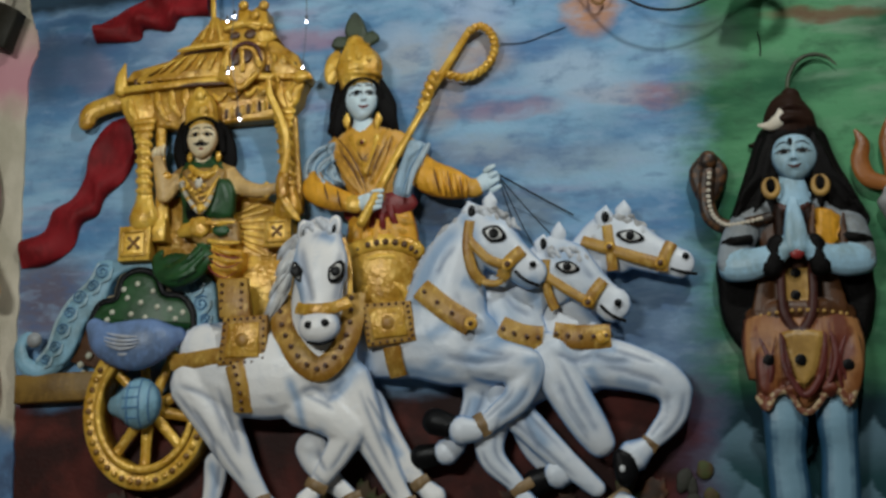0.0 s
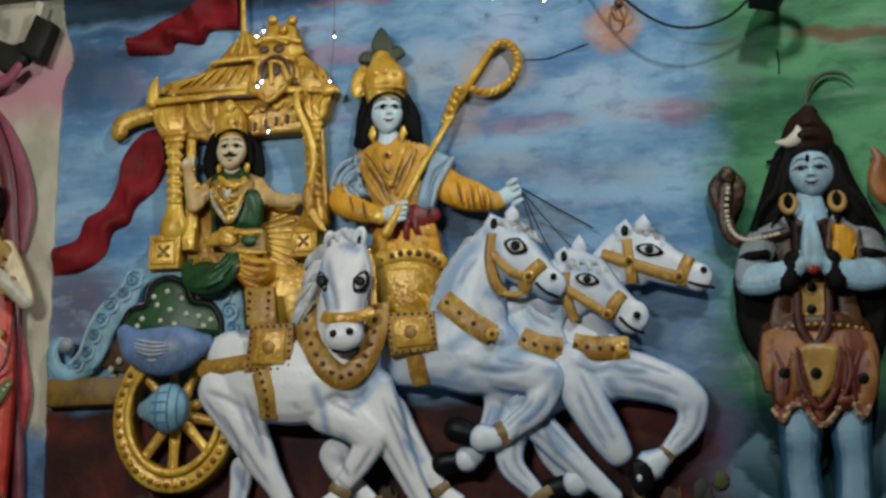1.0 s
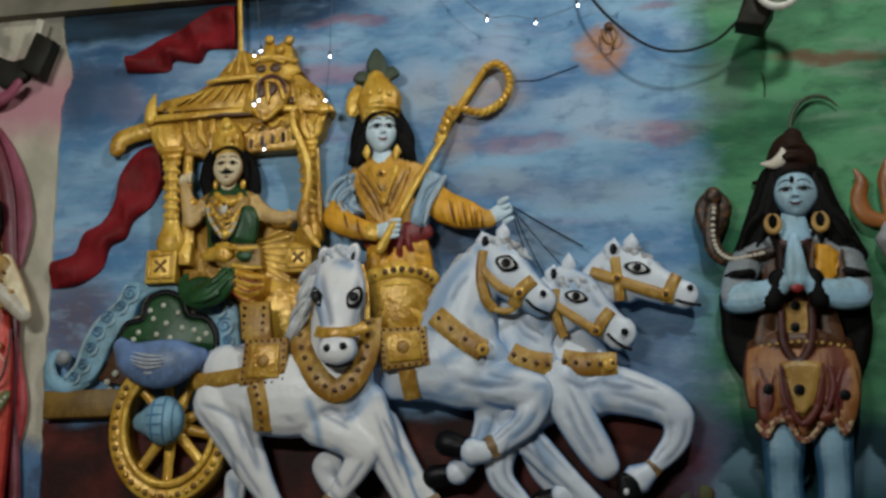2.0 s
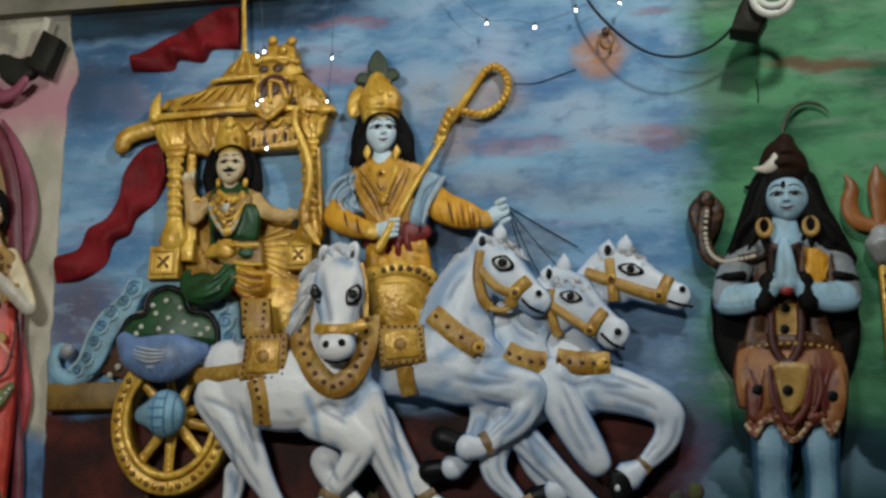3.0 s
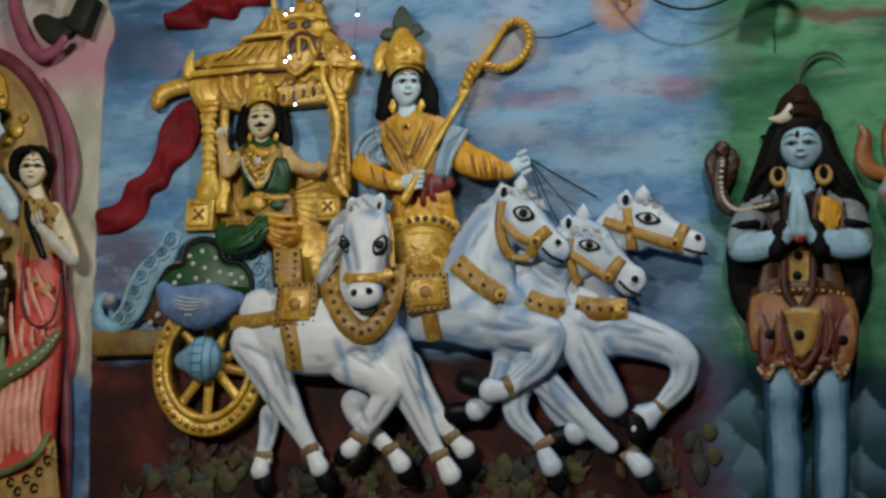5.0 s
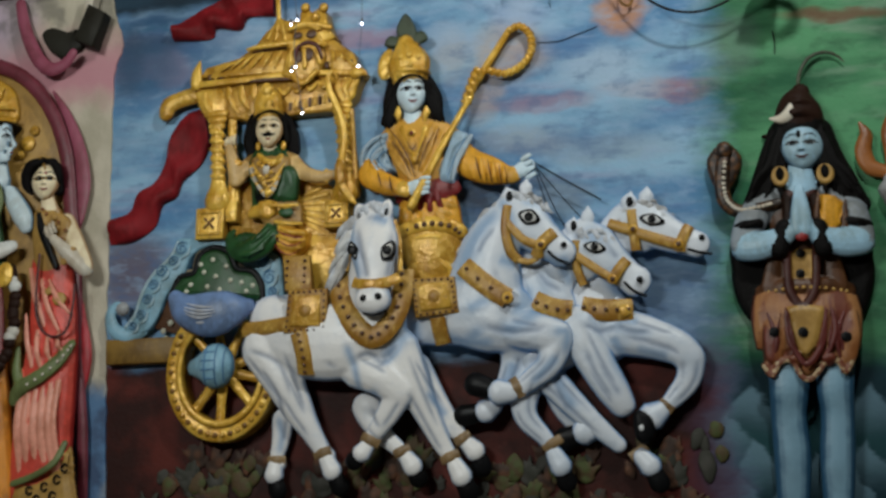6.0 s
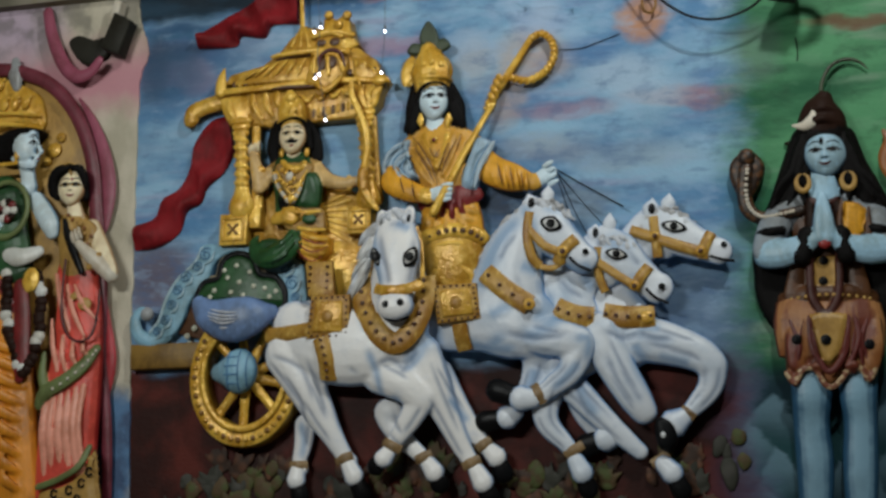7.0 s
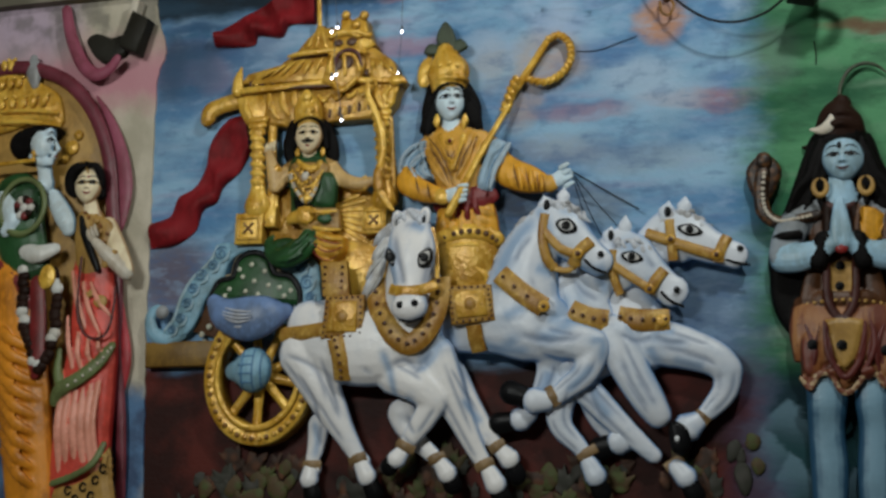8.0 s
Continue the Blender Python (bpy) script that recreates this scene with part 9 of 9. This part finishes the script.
    for i in range(8):
        q = spline([(-1.030, -0.091, 1.555), (-1.056, -0.109, 1.510), (-1.115, -0.118, 1.458), (-1.179, -0.116, 1.423)], 8)[i * 3]
        ball(d, q, (0.0053, 0.0036, 0.0053), pale, 0, 8, 6)
    tube(b, [(-1.199, -0.091, 1.422), (-1.222, -0.084, 1.478), (-1.225, -0.078, 1.553)], [0.0178, 0.0160, 0.0107], green, 10, 4)
    tube(b, [(-1.193, -0.104, 1.124), (-1.112, -0.114, 1.150), (-1.049, -0.111, 1.189), (-1.023, -0.098, 1.249)], 0.0125, green, 8, 5, 0.7)
    slab(b, [(-1.193, -0.107, 1.107), (-1.114, -0.107, 1.132), (-1.046, -0.107, 1.171), (-1.008, -0.107, 1.242), (-0.987, -0.107, 1.137), (-0.985, -0.107, 1.034), (-1.187, -0.107, 1.013)], 0.09, gold, 0.03, 3)
    for q in ((-1.129, -0.112, 1.104), (-1.077, -0.112, 1.115), (-1.035, -0.112, 1.137), (-1.011, -0.112, 1.172), (-1.102, -0.112, 1.077), (-1.047, -0.112, 1.088)):
        tube(d, arc(q, 0.0107, 0.0125, 30, 330, 8), 0.0036, dark, 6, 1)
    tube(b, [(-1.1604, -0.1000, 1.8592), (-1.1579, -0.1060, 1.7577), (-1.1523, -0.1080, 1.6637), (-1.1206, -0.1100, 1.6014), (-1.0737, -0.1100, 1.5837), (-1.0375, -0.1060, 1.6108), (-1.0271, -0.1000, 1.6889), (-1.0311, -0.0920, 1.7556)], 0.0058, maroon, 8, 6)
    ball(b, (-1.078, -0.098, 1.707), (0.0267, 0.0107, 0.0231), gold), ball(b, (-1.118, -0.098, 1.734), (0.0142, 0.0089, 0.0142), gold)
    return modelled(b, d)


solid("lady_statue", lady_statue(), [SKIN, HAIR, PINK, LEAFGREEN, SANDGOLD, LIP, EYEW, BLACK, IVORY, PALEPINK, paint("rust_brown", (0.26, 0.09, 0.02), 0.45), paint("garland_maroon", (0.09, 0.012, 0.012), 0.45)], (-1.133, 0.000, 1.049), "cream painted statue of a lady in a coral sari", "statue", "statues under the arch")


def player_statue():
    b, d = bmesh.new(), bmesh.new()
    skin, hair, orange, green, gold, white, garland, dark, lip, olive = range(10)
    slab(b, [(-1.3078, -0.1000, 2.3232), (-1.3714, -0.1000, 2.3398), (-1.4375, -0.1000, 2.3322), (-1.4955, -0.0900, 2.3067), (-1.5034, -0.0900, 2.2582), (-1.4675, -0.0900, 2.2193), (-1.3978, -0.1000, 2.2161), (-1.3653, -0.1100, 2.2633), (-1.3248, -0.1100, 2.2969)], 0.03, hair, 0.03, 3)
    # head in profile, looking along the wall
    ball(b, (-1.3525, -0.0920, 2.2580), (0.0440, 0.0480, 0.0540), skin, -8)
    ball(b, (-1.3259, -0.0940, 2.2899), (0.0200, 0.0320, 0.0260), skin)
    tube(b, [(-1.3077, -0.0960, 2.2760), (-1.2958, -0.0970, 2.2528), (-1.2875, -0.0970, 2.2362)], [0.0062, 0.0080, 0.0098], skin, 10, 4)
    ball(b, (-1.3044, -0.0960, 2.2235), (0.0120, 0.0160, 0.0080), skin), ball(b, (-1.3051, -0.0960, 2.2096), (0.0120, 0.0160, 0.0080), skin)
    tube(b, [(-1.3957, -0.0850, 2.2245), (-1.3529, -0.0920, 2.1997), (-1.3145, -0.0960, 2.1942)], [0.0160, 0.0180, 0.0150], skin, 12, 4)
    tube(d, [(-1.3228, -0.1180, 2.2861), (-1.3082, -0.1180, 2.2932), (-1.2955, -0.1160, 2.2849)], [0.0010, 0.0026, 0.0010], dark, 6, 4)
    tube(d, [(-1.3248, -0.1180, 2.2642), (-1.3095, -0.1190, 2.2709), (-1.2934, -0.1160, 2.2647)], [0.0012, 0.0036, 0.0020], dark, 6, 4)
    ball(d, (-1.3057, -0.1170, 2.2632), (0.0050, 0.0030, 0.0040), dark, 0, 8, 6)
    ball(d, (-1.2865, -0.1140, 2.2070), (0.0062, 0.0040, 0.0034), lip, 0, 8, 6)
    ball(b, (-1.3728, -0.1120, 2.2230), (0.0100, 0.0120, 0.0140), gold)
    tube(b, [(-1.3621, -0.0750, 2.2214), (-1.3497, -0.0720, 2.1692), (-1.3415, -0.0700, 2.1212)], [0.0320, 0.0270, 0.0320], skin, 12, 4)
    tube(b, [(-1.649, -0.097, 2.191), (-1.486, -0.104, 2.196), (-1.371, -0.111, 2.199)], 0.0089, gold, 8, 4)
    # body, arm and garland ring
    tube(b, [(-1.466, -0.052, 2.089), (-1.434, -0.058, 1.966), (-1.390, -0.058, 1.846)], [0.0997, 0.0961, 0.0854], green, 18, 5, 0.6)
    tube(b, [(-1.314, -0.058, 2.079), (-1.249, -0.078, 1.996), (-1.232, -0.078, 1.956)], [0.0320, 0.0356, 0.0249], skin, 14, 4)
    tube(b, [(-1.496, -0.078, 2.083), (-1.443, -0.091, 2.010), (-1.468, -0.091, 1.960)], [0.0285, 0.0320, 0.0214], skin, 14, 4)
    tube(b, arc((-1.407, -0.098, 2.042), 0.0854, 0.0961, 0, 360, 24), 0.0107, olive, 8, 1)
    for i in range(9):
        q = (-1.399, -0.101, 2.037)
        a = radians(40 * i)
        ball(d, shift(q, 0.0249 * math.cos(a), 0, 0.0285 * math.sin(a)), (0.0160, 0.0125, 0.0160), (white, lip, garland)[i % 3], 0, 10, 6)
    ball(d, (-1.397, -0.104, 2.036), (0.0160, 0.0107, 0.0160), white, 0, 10, 6)
    tube(b, [(-1.426, -0.078, 1.902), (-1.340, -0.091, 1.876), (-1.278, -0.078, 1.896)], [0.0214, 0.0320, 0.0214], white, 12, 4, 0.7)
    ball(b, (-1.284, -0.098, 1.796), (0.0320, 0.0142, 0.0427), gold)
    tube(b, [(-1.513, -0.071, 1.848), (-1.413, -0.078, 1.785), (-1.361, -0.078, 1.706)], [0.0249, 0.0320, 0.0249], lip, 12, 4, 0.7)
    # leg drapery
    tube(b, [(-1.454, -0.052, 1.791), (-1.405, -0.058, 1.596), (-1.350, -0.058, 1.371), (-1.293, -0.052, 1.046)], [0.1068, 0.1032, 0.0997, 0.0926], orange, 20, 6, 0.6)
    for i in range(9):
        q0, q1 = (-1.505, -0.076, 1.671), (-1.293, -0.083, 1.552)
        dz = -0.055 * i
        tube(b, [shift(q0, 0.012 * i, 0, dz), shift([(u + v) / 2 for u, v in zip(q0, q1)], 0.010 * i, -0.03, dz - 0.02), shift(q1, 0.003 * i, 0, dz)], [0.0125, 0.0195, 0.0110], orange, 10, 6, 0.6)
    # flower garland
    path = spline([(-1.270, -0.084, 1.817), (-1.245, -0.091, 1.701), (-1.245, -0.098, 1.588), (-1.284, -0.101, 1.495), (-1.339, -0.098, 1.589), (-1.373, -0.091, 1.704), (-1.387, -0.084, 1.821)], 5)
    rng = random.Random(4)
    for i, q in enumerate(path):
        m = white if i % 7 in (2, 3) else garland
        ball(d, shift(q, rng.uniform(-0.006, 0.006), 0, rng.uniform(-0.006, 0.006)), (0.0231, 0.0178, 0.0214), m, 0, 10, 6)
    tube(b, [(-1.326, -0.091, 1.779), (-1.307, -0.094, 1.664), (-1.293, -0.098, 1.514), (-1.296, -0.098, 1.470)], [0.0285, 0.0320, 0.0320, 0.0178], lip, 12, 4, 0.6)
    return modelled(b, d)


solid("player_statue", player_statue(), [PALEBLUE, HAIR, paint("deep_orange_cloth", (0.80, 0.29, 0.016), 0.42, dirt=0.4, rim=(0.30, 0.07, 0.006)), GREEN, GOLD, WHITEPLASTIC, BROWN, BLACK, MAROON, LEAFGREEN], (-1.363, 0.000, 1.045), "blue painted statue playing a flute in orange cloth", "statue", "statues under the arch")

# ---- lamps, cables and lights on the wall ----
side_lamp = thing("side_lamp", (-1.194, 0.000, 2.602), "dark lamp case on a rose painted bent bracket", "lamp")
one("bracket", PINKTUBE, side_lamp, lambda b: tube(b, [(-1.355, -0.030, 2.780), (-1.323, -0.035, 2.676), (-1.269, -0.040, 2.572), (-1.208, -0.045, 2.519), (-1.153, -0.050, 2.530), (-1.115, -0.060, 2.564)], [0.0196, 0.0231, 0.0249, 0.0249, 0.0196, 0.0160], 0, 12, 6, 0.8), "rose painted bent bracket")
one("case", LAMPBOX, side_lamp, lambda b: slab(b, [(-1.107, -0.080, 2.605), (-1.061, -0.080, 2.730), (-0.997, -0.080, 2.694), (-1.034, -0.080, 2.570)], 0.03, 0, 0.008), "dark lamp case")
one("side_plate", IVORY, side_lamp, lambda b: slab(b, [(-1.096, -0.060, 2.696), (-1.074, -0.060, 2.787), (-1.049, -0.060, 2.777), (-1.066, -0.060, 2.682)], 0.02, 0, 0.005), "cream side plate")
# irregular dark patch, added between the bracket and the case
one("dark_patch", LAMPBOX, side_lamp, lambda b: slab(b, [(-1.266, -0.030, 2.656), (-1.228, -0.030, 2.682), (-1.168, -0.030, 2.660), (-1.119, -0.030, 2.664), (-1.105, -0.030, 2.600), (-1.142, -0.030, 2.578), (-1.181, -0.030, 2.564), (-1.228, -0.030, 2.594)], 0, 0, 0.01, 3), "dark irregular patch between bracket and case")

wall_lamp = thing("wall_lamp", (1.170, 0.000, 2.640), "dark floodlight case with a white ring on the wall", "lamp")
one("case", LAMPBOX, wall_lamp, lambda b: slab(b, [(1.0996, -0.1700, 2.5283), (1.1248, -0.1700, 2.5989), (1.1585, -0.1700, 2.6518), (1.2078, -0.1700, 2.6544), (1.2053, -0.1700, 2.5610), (1.1748, -0.1700, 2.5087)], 0.10, 0, 0.012), "dark floodlight case")
one("arm", LAMPBOX, wall_lamp, lambda b: tube(b, [(1.1764, -0.0020, 2.6969), (1.1724, -0.0500, 2.6729), (1.1627, -0.1200, 2.6242)], 0.0160, 0, 10, 3, 1.5), "dark wall arm")
one("ring", WHITEPLASTIC, wall_lamp, lambda b: tube(b, arc((1.2157, -0.1900, 2.6053), 0.0500, 0.0500, 0, 360, 24), 0.0125, 0, 10, 1), "white round ring")
one("tube", WHITEPLASTIC, wall_lamp, lambda b: tube(b, [(1.1814, -0.1950, 2.5953), (1.2042, -0.2000, 2.5772), (1.2344, -0.2000, 2.5780), (1.2512, -0.1950, 2.5997)], 0.0100, 0, 10, 4), "white bent lamp tube")


cable = thing("cable", (0.889, -0.100, 2.508), "black electric cable sagging across the wall to the floodlight", "cable")
one("line", CABLE, cable, lambda b: tube(b, [(0.6788, -0.0700, 2.7756), (0.7013, -0.0800, 2.6907), (0.7498, -0.0900, 2.6161), (0.8166, -0.1000, 2.5415), (0.8859, -0.1000, 2.4974), (0.9617, -0.1000, 2.4847), (1.0319, -0.1000, 2.5021), (1.0735, -0.1100, 2.5240), (1.1124, -0.1200, 2.5581)], 0.0042, 0, 8, 6))
one("line", CABLE, cable, lambda b: tube(b, [(1.175, -0.004, 2.441), (1.179, -0.004, 2.402), (1.177, -0.004, 2.371)], 0.0018, 0, 6, 4))
# thin crack-like painted line on the wall, drawn here as a wire
one("line", CABLE, cable, lambda b: tube(b, [(0.468, -0.004, 2.473), (0.536, -0.004, 2.471), (0.587, -0.004, 2.486), (0.655, -0.004, 2.507)], 0.0014, 0, 6, 4))

hook = thing("wall_hook", (0.751, 0.000, 2.600), "small brass hook on the orange painted sun", "hook")
one("loop", RIMSTUD, hook, lambda b: tube(b, [(0.729, -0.020, 2.607), (0.735, -0.030, 2.566), (0.758, -0.030, 2.557), (0.772, -0.030, 2.585), (0.759, -0.020, 2.616)], 0.0042, 0, 8, 5))
one("plate", STUD, hook, lambda b: disc(b, (0.748, -0.008, 2.623), 0.0130, 0.01, 0, 12))


def glow(name, colour, strength):
    k = Net(name)
    k.b.inputs["Emission Color"].default_value = (*colour, 1)
    k.b.inputs["Emission Strength"].default_value = strength
    return k.done(colour, 0.3)


BULB = glow("led_white", (0.80, 0.84, 1.0), 14.0)
WIRE = paint("clear_wire", (0.10, 0.11, 0.13), 0.4)


def light_string(label, pts, bulbs):
    t = thing("light_string", pts[0], label, "fairy lights", "fairy lights on the wall")
    one("wire", WIRE, t, lambda b: tube(b, pts, 0.0011, 0, 6, 5))
    for q in bulbs:
        bulb = one("bulb", BULB, t, lambda b: ball(b, q, (0.0032, 0.0046, 0.0032), 0, 0, 14, 10), "glowing white led bulb")
        one("socket", WIRE, bulb, lambda b: tube(b, [shift(q, 0, 0, 0.0071), shift(q, 0, 0, 0.0160)], 0.0043, 0, 8, 2))


light_string("string of tiny white led lights hanging before the canopy", [(-0.373, 0.000, 3.023), (-0.286, -0.180, 2.761), (-0.261, -0.210, 2.629), (-0.250, -0.215, 2.534), (-0.257, -0.210, 2.454), (-0.250, -0.210, 2.379), (-0.236, -0.210, 2.308), (-0.229, -0.200, 2.232)],
             [(-0.248, -0.215, 2.532), (-0.270, -0.210, 2.521), (-0.248, -0.215, 2.377), (-0.263, -0.210, 2.367), (-0.227, -0.205, 2.230)])
light_string("string of tiny white led lights beside the crest", [(-0.106, 0.000, 2.990), (-0.066, -0.120, 2.765), (-0.063, -0.140, 2.640), (-0.062, -0.140, 2.533), (-0.066, -0.140, 2.461), (-0.071, -0.140, 2.394)], [(-0.060, -0.145, 2.530), (-0.069, -0.145, 2.392)])
light_string("string of tiny white led lights sagging over the sky", [(0.181, 0.000, 2.976), (0.230, -0.050, 2.865), (0.303, -0.060, 2.750), (0.394, -0.060, 2.663), (0.468, -0.060, 2.657), (0.539, -0.060, 2.640), (0.603, -0.060, 2.654), (0.663, -0.060, 2.674), (0.730, -0.060, 2.709), (0.793, -0.060, 2.697), (0.866, -0.060, 2.801)],
             [(0.303, -0.060, 2.744), (0.394, -0.060, 2.650), (0.539, -0.060, 2.626), (0.663, -0.060, 2.673), (0.793, -0.060, 2.686)])

# ---- low painted rocks and tufts along the ground ----
ground_border = thing("rock_border", (0.059, 0.000, 1.083), "row of small brown and mossy relief rocks along the ground", "rocks")
ROCKS = [spot_paint("rock_brown", (0.13, 0.05, 0.022), (0.04, 0.02, 0.012), 30, 0.2, 0.7, 0.7), spot_paint("rock_moss", (0.07, 0.085, 0.02), (0.085, 0.05, 0.018), 34, 0.2, 0.7, 0.7),
         spot_paint("rock_grey", (0.06, 0.055, 0.045), (0.03, 0.03, 0.02), 26, 0.2, 0.7, 0.7)]


def rock_mesh(seed, mat, tuft):
    rng = random.Random(seed)
    b = bmesh.new()
    if tuft:
        ball(b, (0, 0, -0.01), (0.03, 0.014, 0.022), 0, 0, 10, 6)
        for i in range(11):
            a = rng.uniform(-1.2, 1.2)
            h = rng.uniform(0.02, 0.055)
            tube(b, [(0.012 * a, 0, -0.02), (0.02 * a, -0.012, h * 0.4), (0.035 * a, -0.008, h)], [0.007, 0.010, 0.004], 0, 6, 3)
    else:
        ball(b, (0, 0, 0), (0.027, 0.026, 0.040), 0, 0, 12, 8)
        for v in b.verts:
            n = noise.noise(v.co * 26 + Vector((seed, 0, 0)))
            v.co *= 1 + 0.35 * n
    return finish("rock", fused(b, 0.0035, 2), mat, 60)


SHAPES = [rock_mesh(i, ROCKS[(i // 2) % 3], i % 2 == 0) for i in range(12)]
rng = random.Random(11)
x0, x1 = (-0.796, 0.000, 1.127)[0], (0.977, 0.000, 1.169)[0]
zl, zr = (-0.661, 0.000, 1.198)[2], (0.940, 0.000, 1.229)[2]
for i in range(210):
    t = rng.random()
    x = x0 + (x1 - x0) * t
    z = zl + (zr - zl) * t - rng.uniform(0.0, 0.34) + rng.uniform(0, 0.05) * rng.random()
    ob = new("rock", rng.choice(SHAPES))
    ob.parent = ground_border
    ob.location = Vector((x, -0.004, z)) - ground_border.location
    s = rng.uniform(0.5, 1.05)
    ob.scale = (s * rng.uniform(0.8, 1.25), s * 0.55, s * rng.uniform(0.85, 1.2))
    ob.rotation_euler = (0, rng.uniform(-0.5, 0.5), 0)

# pale ledge at the foot of the panel
ledge = thing("ledge", (-0.420, 0.000, 0.938), "pale plaster ledge at the foot of the relief", "ledge")
one("top", HALL, ledge, lambda b: slab(b, [(-0.695, -0.019, 1.061), (-0.421, -0.019, 1.066), (-0.416, -0.019, 0.987), (-0.691, -0.019, 0.978)], 0, 0, 0.006))
